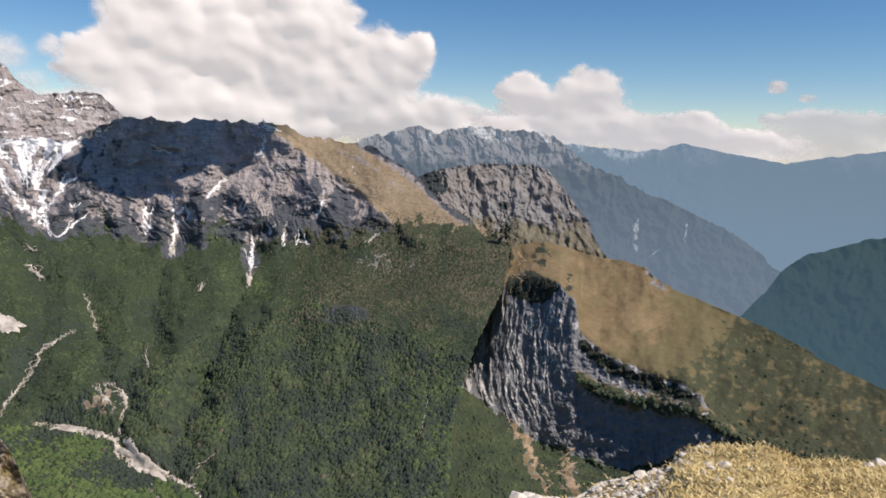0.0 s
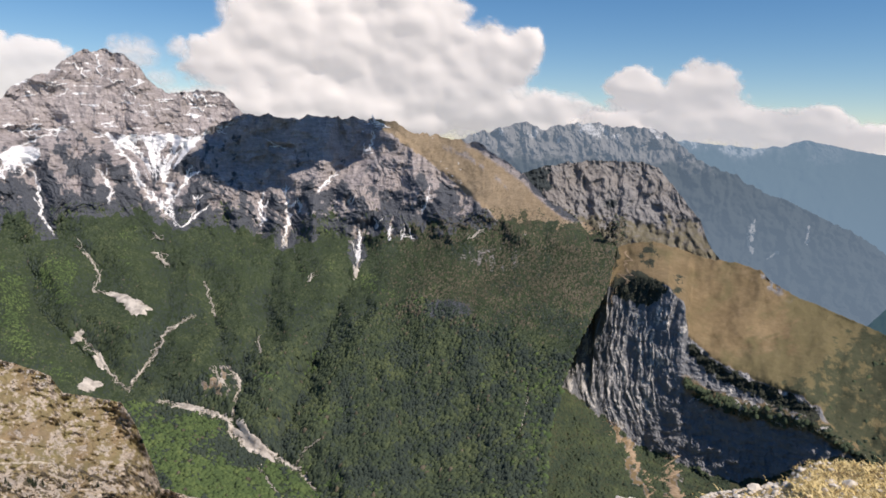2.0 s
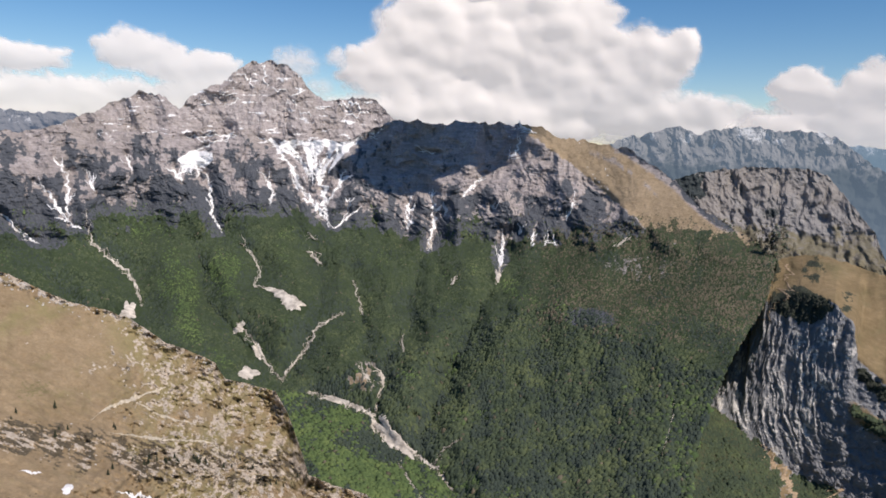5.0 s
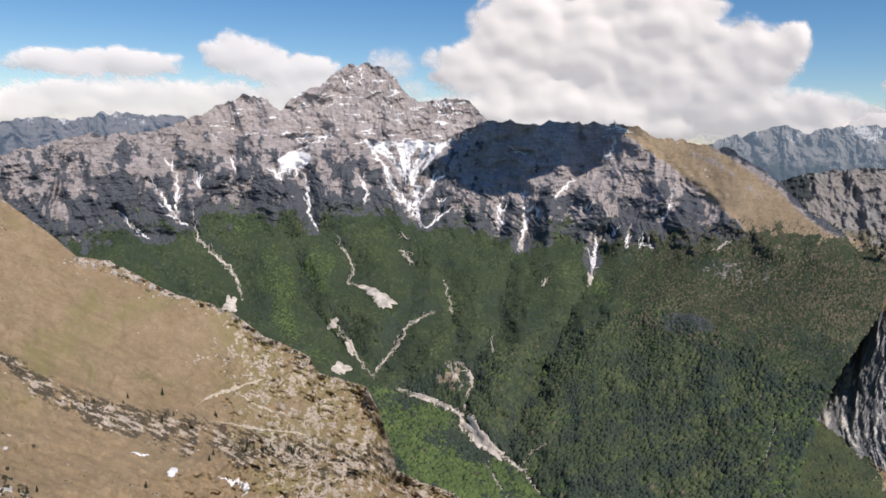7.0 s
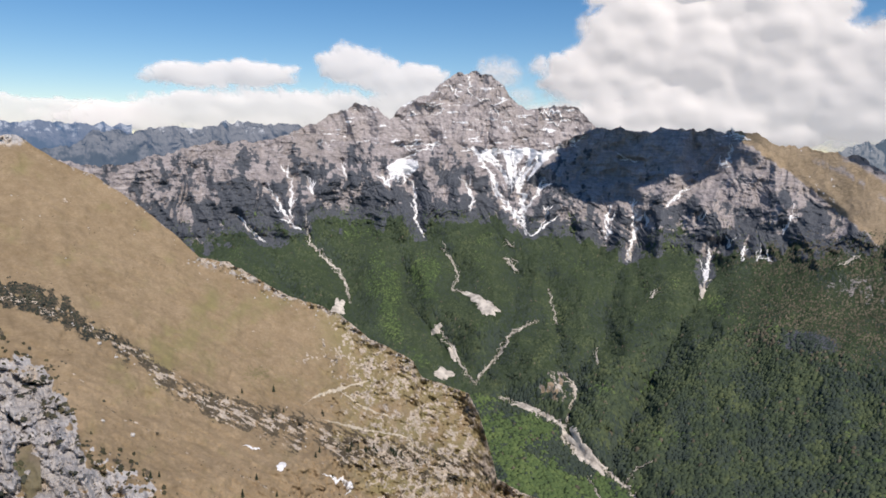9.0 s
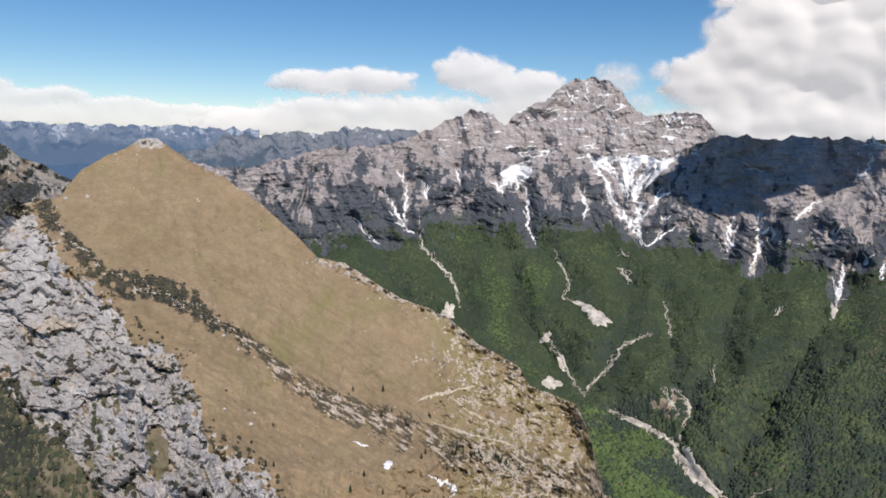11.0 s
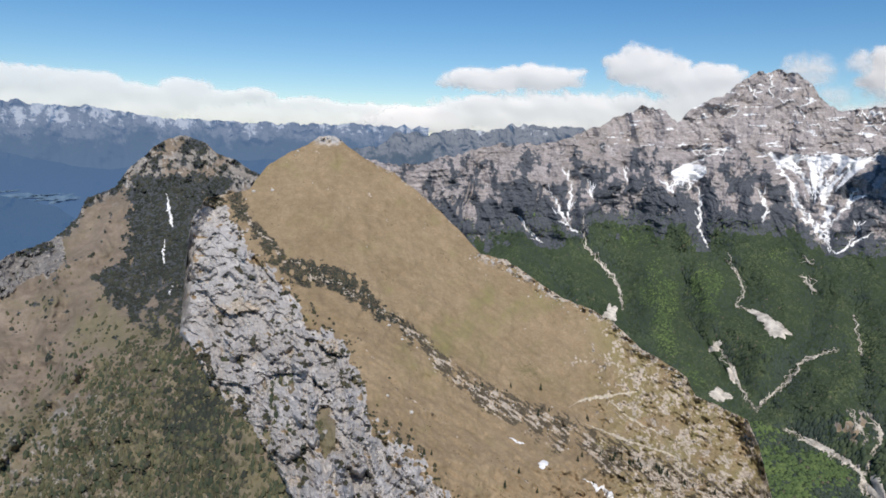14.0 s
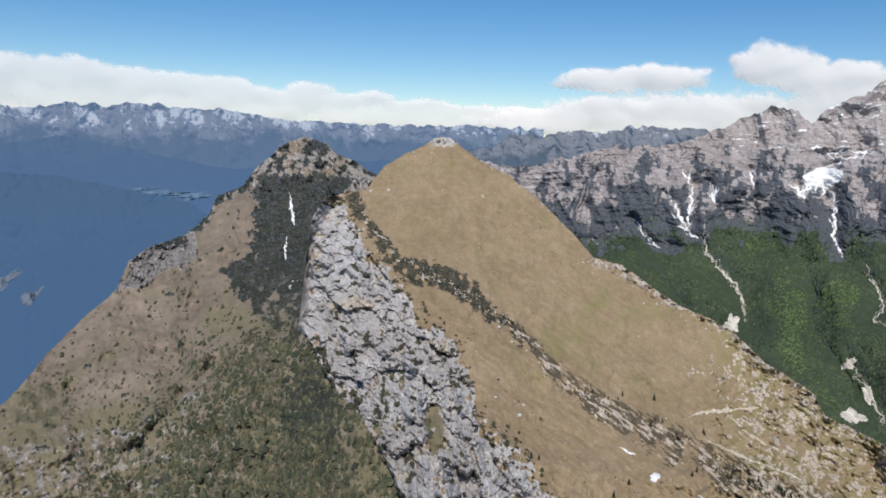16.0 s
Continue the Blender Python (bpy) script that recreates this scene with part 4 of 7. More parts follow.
    lawn = np.exp(-(((az - 47.5) / 3.2) ** 2 + ((el + 18.0) / 1.2) ** 2)) * 0.5
    olive = np.clip(0.05 + 0.5 * n + 0.5 * np.exp(-(((az - 52) / 5.5) ** 2 + ((el + 15.0 + 0.55 * (52 - az) * -1) / 2.6) ** 2)) - 0.4 * second + 0.55 * nose, 0, 1) * (1 - cliff)
    stain = cliff * np.clip(0.16 - 0.9 * strata + 0.3 * n4, 0, 0.6)
    return lawn, dry, np.clip(bush, 0, 1), np.clip(np.maximum(rubble * (1 - cliff), beige), 0, 0.75), 0, stain, olive


mountain_side("grassy_hill", 18, 74.9, 660, 276, HILL_CREST, HILL_FOOT,
              [[(28, -33, 560), (45, -33, 420), (56, -33, 390), (65, -29, 400), (75, -16, 600)], [(28, -27, 690), (36, -25, 600), (45.8, -24.8, 525), (54, -26, 470), (60, -22.8, 480), (66, -22.8, 480), (75, -15.9, 610)],
               [(28, -26, 700), (36, -20.5, 730), (45, -20.5, 640), (53, -19, 600), (61, -15.5, 600), (66, -13.5, 620), (70, -10.5, 680), (72, -10, 715), (74, -12.5, 690), (75, -15.5, 645)],
               [(28, -25, 740), (34.6, -17, 790), (42, -12.8, 810), (50, -9, 830), (58, -3, 880), (63.7, 0, 910), (70, -4, 860), (72, -5.5, 830), (74, -9, 770), (75, -14, 680)]],
              hill_relief, hill_zones, hill_mat, jag=0.07, jag_size=0.6, back=(300, 0.9))
tagged(bpy.data.objects["grassy_hill"], "hill of dry brown grass above a broken pale grey cliff", "mountain", kind="structure")

# the rocky summit behind the hill, with its bushy western slope
west_mat = mountain_material("west_slope_ground", 2.4, scree=((0.26, 0.235, 0.21), (0.46, 0.43, 0.395)), olive=(0.150, 0.140, 0.075), rock=((0.12, 0.112, 0.106), (0.27, 0.25, 0.23), (0.43, 0.41, 0.385)), brown=((0.150, 0.121, 0.098), (0.285, 0.233, 0.190)), green=((0.090, 0.086, 0.052), (0.165, 0.148, 0.092)))
WEST_CREST = [(63, -6), (68, -4), (69.6, -2.98), (70.5, -2.35), (71.8, -1.95), (73.1, -0.91), (74.1, -0.6), (75.6, -0.98), (76.9, -2.07), (78.1, -3.16), (79.0, -4.45), (80.8, -5.1), (81.5, -6.57), (83.1, -8.03),
              (85.5, -8.81), (87.1, -9.78), (88.1, -11.96), (90.2, -13.62), (92.5, -15.75), (94.7, -18.14), (95.8, -19.09), (100, -23)]


PINE_GULLY = [(77.6, -3.6), (71.5, -3.6), (71.0, -10.4), (72.0, -15.0), (76.0, -16.3), (78.4, -13.8), (80.0, -12.5), (80.5, -10.8), (78.3, -9.6), (78.2, -6.6)]
OLIVE_WOOD = [(77.5, -15.0), (79.5, -15.8), (82.5, -20.0), (87.0, -27.0), (88, -32), (72, -32), (70.5, -27), (72.5, -21), (74.0, -16.0)]
WEST_CRAG = [(88.2, -12.4), (87.0, -10.0), (85.0, -8.6), (82.8, -7.8), (82.6, -9.6), (83.8, -10.8), (86.0, -11.4)]
WEST_RIB = [(40, ((79.3, -6.3), (80.2, -8.9), (83.1, -10.2), (83.4, -12.2), (83.8, -16.0))), (30, ((81.0, -16.5), (84.5, -19.5), (87.5, -22.5)))]


def west_relief(az, el, r, s):
    n = fbm(az / 2.2, el / 2.2, 3.0, 5, 0.6)
    base = ridge_relief(4.0, 40, 0.4, fine=0.33, tall=lambda az, el, s: 1 - 0.75 * step(77, 73, az) * step(-12, -15, el))(az, el, r, s)
    high = step(-6.0, -4.0, el + 0.8 * n) + within(WEST_CRAG, az + 0.5 * n, el + 0.3 * n)
    low = step(-18, -21, el + 1.5 * n) * step(77, 80, az)
    rough = np.clip(0.12 + high + 0.18 * low, 0, 1)
    rock = 8 * facets(az / 0.9 + 0.3 * n, el / 0.8, 4) + 4 * facets(az / 0.4, el / 0.35, 5) - 16 * (ridged((az - 0.3 * el) / 1.2 + 0.4 * n, el / 2.4, 71.0, 4, 0.5) - 0.6)
    return base + rough * rock - 22 * carve(az + 0.4 * n, el, WEST_RIB, 0.9) + 3 * fbm(az / 0.8, el / 0.6, 75.0, 4, 0.6)


def west_zones(az, el, r, s):
    n, n2 = fbm(az / 2.2, el / 2.2, 3.0, 5, 0.6), fbm(az / 0.7, el / 0.7, 2.0, 5, 0.6)
    n4 = fbm(az / 0.35, el / 0.35, 5.0, 4, 0.6)
    wa, we = az + 0.8 * n + 0.4 * n2, el + 0.6 * n2
    high = step(-6.4, -4.4, el + 0.8 * n)
    ribs = ridged((az - 0.3 * el) / 1.2 + 0.4 * n, el / 2.4, 71.0, 4, 0.5) - 0.6
    pine = within(PINE_GULLY, wa, we) * np.clip(0.85 + 0.4 * n2 - 0.35 * step(-9, -15, el), 0, 1)
    pine = np.maximum(pine, high * np.clip(0.50 - 0.9 * ribs + 0.5 * n2, 0, 0.9))
    dell = np.exp(-(((az - 73.6) / 2.6) ** 2 + ((el + 21.6) / 2.8) ** 2))
    pine = np.maximum(pine, np.clip(1.2 * dell + 0.9 * n2 + 0.4 * n - 0.25, 0, 0.9))
    pine = np.maximum(pine, np.exp(-((el - line(WEST_CREST, az)) / 0.9) ** 2) * step(77.5, 79, az) * step(87, 84, az) * step(-0.3, 0.3, n2 + 0.1))
    pine = np.maximum(pine, 0.62 * carve(az + 0.5 * n2, el, WEST_RIB, 0.5) * step(-0.1, 0.4, n4 + 0.2))
    olive_wood = within(OLIVE_WOOD, wa, we)
    side = np.exp(-(((az - 93.5) / 2.4) ** 2 + ((el + 19.5) / 2.6) ** 2))
    wood = np.clip(np.maximum(olive_wood * (0.40 + 0.6 * n2), side * (0.6 + 0.5 * n2)), 0, 1)
    crag = within(WEST_CRAG, az + 0.5 * n, el + 0.3 * n)
    low = step(-18, -21, el + 1.5 * n + 0.2 * (az - 86)) * step(77, 80, az)
    stone = np.maximum.reduce([high * step(-0.35, 0.25, n + 0.4 * ribs), crag, low * np.clip(0.34 + 0.9 * ribs + 0.5 * n2, 0, 1), 0.8 * np.exp(-(((az - 74.8) / 0.8) ** 2 + ((el + 6.0) / 1.8) ** 2)),
                               0.6 * np.exp(-((el - line(WEST_CREST, az)) / 1.0) ** 2) * step(77.5, 79, az) * step(85, 83, az)])
    stone = np.maximum(stone, 0.7 * np.exp(-(((az - 74) / 4.0) ** 2 + ((el + 26.8) / 1.3) ** 2)) * step(-0.4, 0.3, n2))
    pale = np.maximum.reduce([0.55 * np.exp(-(((az - 74.9) / 0.45) ** 2 + ((el + 5.8) / 1.5) ** 2)), low * np.clip(0.12 + 0.5 * n4 + 0.4 * n2, 0, 0.55), high * np.clip(0.2 + 0.8 * ribs + 0.3 * n4, 0, 0.6) * step(0.8, 0.4, pine),
                              0.4 * dell * step(0.3, 0.6, n4)])
    olive = np.clip(0.15 + 0.5 * n + 0.6 * np.exp(-(((az - 79.5) / 3) ** 2 + ((el + 15) / 2.2) ** 2)) + 0.5 * step(-16, -22, el), 0, 1)
    return wood, np.clip(1 - stone, 0, 1), np.clip(pine, 0, 1), 0, pale, 0.5 * crag, olive


mountain_side("west_summit", 63, 100, 420, 230, WEST_CREST, -33,
              [[(63, -33, 402), (70, -33, 424), (100, -33, 540)], [(63, -23, 478), (70, -23, 490), (84, -22, 640), (100, -23, 690)], [(63, -16, 600), (74, -16, 618), (84, -17, 800), (100, -23, 700)], [(63, -10, 900), (76, -10, 950), (88, -12.5, 950), (100, -23, 705)], [(63, -4, 1150), (74, 0, 1250), (80, -5, 1160), (88, -11, 1000), (100, -22, 720)]],
              west_relief, west_zones, west_mat, jag=0.10, jag_size=0.6, back=(350, 1.0))
tagged(bpy.data.objects["west_summit"], "rocky summit with dark dwarf pine and a brown bushy slope", "mountain", kind="structure")

def tower_relief(size, amp):
    """Walls broken into towers and gullies."""
    def relief(az, el, r, s):
        w = 0.5 * fbm(az / 2.0, el / 2.5, 81.0, 4)
        big = ridged(az / size + w, el / (2.6 * size) + 0.5 * w, 82.0, 5, 0.5) - 0.6
        side = ridged((az - 0.8 * el) / (1.7 * size) + w, (el + 0.4 * az) / (2.2 * size), 83.0, 4, 0.5) - 0.6
        return -amp * (0.8 * big + 0.7 * side) + 0.04 * amp * facets(az / (0.35 * size) + w, el / (0.5 * size) + w, 15) + 0.05 * amp * fbm(az / 0.5, el / 0.5, 84.0, 4, 0.6)
    return relief


# mountains further off
knoll_mat = mountain_material("knoll_rock", 9.0, rock=((0.13, 0.13, 0.135), (0.23, 0.225, 0.225), (0.32, 0.31, 0.30)), brown=((0.15, 0.14, 0.10), (0.22, 0.2, 0.14)), pine=((0.03, 0.04, 0.045), (0.06, 0.07, 0.07)))
KNOLL = [(4, -4.5), (0.2, -2.84), (-1.3, -2.14), (-2.6, -2.01), (-4.8, -1.59), (-6.6, -1.54), (-8.8, -1.56), (-10.1, -1.86), (-10.8, -2.71), (-11.9, -3.97), (-13.3, -5.65), (-14.3, -7.78), (-16.5, -10)]


def knoll_zones(az, el, r, s):
    n = fbm(az / 1.2, el / 1.2, 2.0, 5, 0.6)
    return step(-5.5, -7.5, el + n) * 0.3, step(-5.0, -6.5, el + n) * 0.6, step(-2.8, -1.2, az + 1.2 * n) * 0.9 + 0.62 * np.exp(-(((az + 6.8) / 1.2) ** 2 + ((el + 4.8) / 0.7) ** 2)), 0


mountain_side("rock_knoll", -16.5, 4, 240, 100, KNOLL, -11, [[(-17, -11, 2600), (4, -11, 2600)], [(-17, -6, 2950), (4, -6, 2950)], [(-17, -1, 3200), (4, -1, 3200)]],
              tower_relief(1.5, 75), knoll_zones, knoll_mat, jag=0.12, jag_size=0.6, back=(400, 1.0))
tagged(bpy.data.objects["rock_knoll"], "broad grey rock knoll with steep gullied sides", "mountain", kind="structure")

# each range has its haze put in as a glow: colour, then share
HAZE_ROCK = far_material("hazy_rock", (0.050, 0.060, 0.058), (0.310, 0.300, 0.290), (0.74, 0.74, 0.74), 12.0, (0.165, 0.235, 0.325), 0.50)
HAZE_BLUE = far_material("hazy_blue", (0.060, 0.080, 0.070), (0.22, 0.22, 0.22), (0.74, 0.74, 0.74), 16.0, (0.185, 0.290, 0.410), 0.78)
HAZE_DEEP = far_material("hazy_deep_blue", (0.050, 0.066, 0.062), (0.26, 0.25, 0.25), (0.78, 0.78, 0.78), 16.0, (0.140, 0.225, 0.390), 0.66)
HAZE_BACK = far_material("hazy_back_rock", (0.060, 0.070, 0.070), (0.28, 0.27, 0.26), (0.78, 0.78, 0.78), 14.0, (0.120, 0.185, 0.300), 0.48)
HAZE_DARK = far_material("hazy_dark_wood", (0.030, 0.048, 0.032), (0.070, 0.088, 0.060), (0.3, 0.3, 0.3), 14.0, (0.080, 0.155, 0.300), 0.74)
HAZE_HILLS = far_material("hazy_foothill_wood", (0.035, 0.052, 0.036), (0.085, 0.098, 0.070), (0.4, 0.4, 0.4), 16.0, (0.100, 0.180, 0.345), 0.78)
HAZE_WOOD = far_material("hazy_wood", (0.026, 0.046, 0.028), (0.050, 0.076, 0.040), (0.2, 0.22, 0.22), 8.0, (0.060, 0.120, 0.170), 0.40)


def far_zones(split, width=1.0, scar=0.0, snow=0.3, snow_from=-3.0):
    def zones(az, el, r, s):
        n = fbm(az / 1.5, el / 1.5, 4.0, 5, 0.6)
        streak = ridged(az / 0.9 + 0.3 * n, el / 3.0, 3.0, 4) - 0.5
        return step(width, -width, el - split + n), scar * step(0.25, 0.45, streak) * step(split + 1, split - 1, el), 0, step(snow_from, snow_from + 2.5, el) * snow * (0.9 + n + streak), 
    return zones


WALL = [(9, -3), (4.9, -0.35), (3.6, 0.25), (1.8, 0.74), (0.1, 1.22), (-1.4, 0.7), (-2.5, 1.04), (-3.8, 0.99), (-5.1, 1.37), (-6.5, 0.98), (-7.8, 1.1), (-9.5, 0.93), (-10.6, 0.53), (-11.7, -0.17),
        (-13.1, -1.33), (-15.2, -2.11), (-16.9, -3.11), (-19.9, -4.24), (-22.4, -5.35), (-24.8, -6.62), (-27.2, -8.45), (-30, -11)]
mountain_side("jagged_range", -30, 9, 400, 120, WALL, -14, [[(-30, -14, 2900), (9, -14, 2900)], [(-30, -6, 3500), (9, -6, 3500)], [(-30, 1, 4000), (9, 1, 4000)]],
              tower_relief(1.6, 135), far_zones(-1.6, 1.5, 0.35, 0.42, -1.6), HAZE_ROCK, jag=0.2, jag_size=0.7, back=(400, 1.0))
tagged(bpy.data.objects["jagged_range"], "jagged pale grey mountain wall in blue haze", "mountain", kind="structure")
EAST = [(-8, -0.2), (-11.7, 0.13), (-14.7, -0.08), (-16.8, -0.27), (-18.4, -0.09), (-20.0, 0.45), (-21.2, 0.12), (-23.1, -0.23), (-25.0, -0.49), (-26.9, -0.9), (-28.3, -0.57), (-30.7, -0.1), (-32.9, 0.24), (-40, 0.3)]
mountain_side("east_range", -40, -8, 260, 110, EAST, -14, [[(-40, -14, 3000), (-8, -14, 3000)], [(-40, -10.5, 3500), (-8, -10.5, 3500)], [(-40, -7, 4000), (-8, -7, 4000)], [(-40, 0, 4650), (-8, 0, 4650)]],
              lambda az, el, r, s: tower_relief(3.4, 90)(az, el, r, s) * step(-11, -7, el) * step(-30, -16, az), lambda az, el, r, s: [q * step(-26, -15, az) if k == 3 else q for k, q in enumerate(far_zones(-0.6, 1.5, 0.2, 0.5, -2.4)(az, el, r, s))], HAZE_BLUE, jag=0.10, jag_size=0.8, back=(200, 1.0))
tagged(bpy.data.objects["east_range"], "far mountain range fading into blue haze", "mountain", kind="structure")
BUTTRESS = [(-23, -14), (-24.9, -11.97), (-26.3, -10.17), (-27.2, -8.65), (-27.9, -7.85), (-28.9, -7.07), (-30.6, -6.52), (-32.3, -5.78), (-33.5, -5.47), (-40, -4.5)]
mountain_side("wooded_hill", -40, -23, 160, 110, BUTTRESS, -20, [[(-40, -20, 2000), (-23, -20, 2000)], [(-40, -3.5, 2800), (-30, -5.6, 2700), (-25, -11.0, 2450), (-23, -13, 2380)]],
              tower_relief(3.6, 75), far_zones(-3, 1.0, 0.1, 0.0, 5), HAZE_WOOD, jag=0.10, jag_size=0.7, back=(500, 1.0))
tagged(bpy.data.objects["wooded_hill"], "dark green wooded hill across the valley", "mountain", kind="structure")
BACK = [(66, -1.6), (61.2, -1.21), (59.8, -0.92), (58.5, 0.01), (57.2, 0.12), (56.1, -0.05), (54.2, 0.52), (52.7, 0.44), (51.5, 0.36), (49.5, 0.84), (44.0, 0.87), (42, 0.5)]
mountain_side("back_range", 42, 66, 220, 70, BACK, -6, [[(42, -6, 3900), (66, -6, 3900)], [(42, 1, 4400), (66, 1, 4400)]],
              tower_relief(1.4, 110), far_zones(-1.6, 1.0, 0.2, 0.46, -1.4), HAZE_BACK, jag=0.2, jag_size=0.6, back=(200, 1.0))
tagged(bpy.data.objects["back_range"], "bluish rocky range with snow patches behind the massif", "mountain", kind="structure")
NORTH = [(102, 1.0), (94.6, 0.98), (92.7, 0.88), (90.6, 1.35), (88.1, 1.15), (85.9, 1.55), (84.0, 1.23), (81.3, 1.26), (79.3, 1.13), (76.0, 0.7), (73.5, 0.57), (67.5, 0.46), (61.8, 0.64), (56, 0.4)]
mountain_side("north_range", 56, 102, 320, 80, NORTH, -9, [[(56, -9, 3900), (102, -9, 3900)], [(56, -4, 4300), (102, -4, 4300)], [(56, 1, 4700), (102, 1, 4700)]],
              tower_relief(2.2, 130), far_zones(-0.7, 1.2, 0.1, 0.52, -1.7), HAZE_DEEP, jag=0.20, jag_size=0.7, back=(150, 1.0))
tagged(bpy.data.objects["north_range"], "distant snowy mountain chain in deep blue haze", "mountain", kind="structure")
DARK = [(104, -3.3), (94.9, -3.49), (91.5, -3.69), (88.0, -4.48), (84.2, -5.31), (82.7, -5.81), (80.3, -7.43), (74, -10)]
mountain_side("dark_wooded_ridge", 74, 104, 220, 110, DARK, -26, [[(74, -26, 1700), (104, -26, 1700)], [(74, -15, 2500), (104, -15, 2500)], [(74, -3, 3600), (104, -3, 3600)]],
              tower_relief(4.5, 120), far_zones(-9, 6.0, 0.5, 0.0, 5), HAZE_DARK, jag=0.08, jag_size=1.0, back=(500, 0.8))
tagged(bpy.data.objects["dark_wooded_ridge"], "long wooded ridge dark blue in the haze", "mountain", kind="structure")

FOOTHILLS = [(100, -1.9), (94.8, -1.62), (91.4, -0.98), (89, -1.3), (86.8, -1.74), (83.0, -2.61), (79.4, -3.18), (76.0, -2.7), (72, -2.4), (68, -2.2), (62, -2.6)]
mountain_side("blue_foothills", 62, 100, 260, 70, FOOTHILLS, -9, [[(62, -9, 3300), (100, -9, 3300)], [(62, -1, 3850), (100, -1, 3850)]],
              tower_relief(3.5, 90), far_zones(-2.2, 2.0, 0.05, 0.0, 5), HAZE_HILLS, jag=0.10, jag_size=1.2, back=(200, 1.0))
tagged(bpy.data.objects["blue_foothills"], "wooded foothills deep blue in the haze", "mountain", kind="structure")

# the summit underfoot
summit_mat = Mat("summit_turf")
sa, sb, sc = summit_mat.noise(0.5, 6), summit_mat.noise(3.0, 8, 0.7), summit_mat.noise(22.0, 4, 0.7)
turf = summit_mat.ramp(summit_mat.math("ADD", summit_mat.math("MULTIPLY", sa, 0.5), summit_mat.math("MULTIPLY", sb, 0.5)), (0.36, (0.27, 0.185, 0.095)), (0.5, (0.46, 0.35, 0.17)), (0.64, (0.60, 0.48, 0.25)))
turf = summit_mat.mix(summit_mat.span(sc, 0.3, 0.7), summit_mat.mix(0.3, turf, (0.06, 0.045, 0.02)), turf)
summit_mat.bump(summit_mat.math("ADD", sb, sc), 0.08, 0.8)
summit_turf = summit_mat.done(turf)
RIM = [(-180, -34), (-60, -24), (-35.0, -19.75), (-31.7, -20.3), (-29.1, -21.0), (-26.8, -20.33), (-24.3, -20.81), (-22.0, -21.28), (-20.9, -21.81), (-20.4, -22.39), (-20.0, -22.85), (-19.0, -23.25), (-17.6, -23.75), (-15.2, -24.57), (-13.7, -25.3), (-11.2, -26.09), (-9.4, -26.18), (-7.0, -26.6), (-5.6, -27.4), (-3, -28.8), (4, -29.5), (20, -30.5), (70, -32.0), (180, -34)]


def summit_height(az, r):
    """The ground of the summit: it dips to a rim about fifteen metres off and breaks away below it."""
    rim_r = 15.0 - 3.0 * step(-20, -6, az)
    rim_z = rim_r * np.tan(np.radians(line(RIM, az))) + EYE
    inside = rim_z * (np.clip(r / rim_r, 0, 1) ** 0.85)
    out = np.maximum(r - rim_r, 0)
    a = np.radians(az)
    x, y = -np.sin(a) * r, np.cos(a) * r
    rough = 0.10 * fbm(x / 1.3, y / 1.3, 0.0, 4) * step(2, 6, r)
    return inside + rough - out * 0.95 + 0.06 * np.minimum(out, 1) + step(60, 330, r) * 60 * fbm(x / 90, y / 90, 0.0, 4)


saz = np.concatenate([np.linspace(-180, -46, 40), np.linspace(-45, 0, 150), np.linspace(3, 180, 60)])
sr = np.concatenate([[0.02], np.linspace(0.5, 19, 70), np.geomspace(20, 420, 40)])
SA, SR = np.meshgrid(saz, sr)
sz = summit_height(SA, SR)
sx, sy = -np.sin(np.radians(SA)) * SR, np.cos(np.radians(SA)) * SR
summit = tagged(mesh_object("ground_summit", np.stack([sx, sy, sz], -1).reshape(-1, 3), grid_faces(len(sr), len(saz)), summit_turf),
                "summit ground of dry yellow grass", "ground", kind="structure")

# the low ground, out to the horizon
low_mat = plain("valley_floor", (0.03, 0.05, 0.03), (0.09, 0.11, 0.06), 0.01)
ga, gr = np.linspace(0, 360, 181), np.geomspace(300, 4950, 40)
GA, GR = np.meshgrid(ga, gr)
gz = -830 + 40 * fbm(np.sin(np.radians(GA)) * GR / 700, np.cos(np.radians(GA)) * GR / 700, 0.0, 4)
gz = gz + np.where(GR < 700, (700 - GR) * 1.1, 0)
tagged(mesh_object("ground", np.stack([-np.sin(np.radians(GA)) * GR, np.cos(np.radians(GA)) * GR, gz], -1).reshape(-1, 3), grid_faces(len(gr), len(ga)), low_mat),
       "low wooded ground of the valleys", "ground", kind="structure")

# ---- clouds
cloud_mat = Mat("cloud_white", 1.0)
cloud_mat.t.nodes.remove(cloud_mat.bsdf)
c_out = cloud_mat.t.nodes["Material Output"]
c_dif = node(cloud_mat.t, "BsdfDiffuse", Color=(0.60, 0.573, 0.55, 1))
c_trl = node(cloud_mat.t, "BsdfTranslucent", Color=(0.9, 0.9, 0.9, 1))
c_body = node(cloud_mat.t, "MixShader", Fac=0.35)
# emission added to the body in place of light scattered within the cloud
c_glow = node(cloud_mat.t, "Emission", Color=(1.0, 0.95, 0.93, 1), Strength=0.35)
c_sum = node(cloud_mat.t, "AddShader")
c_clear = node(cloud_mat.t, "BsdfTransparent")
c_mix = node(cloud_mat.t, "MixShader")
c_att = node(cloud_mat.t, "Attribute", attribute_name="thickness")
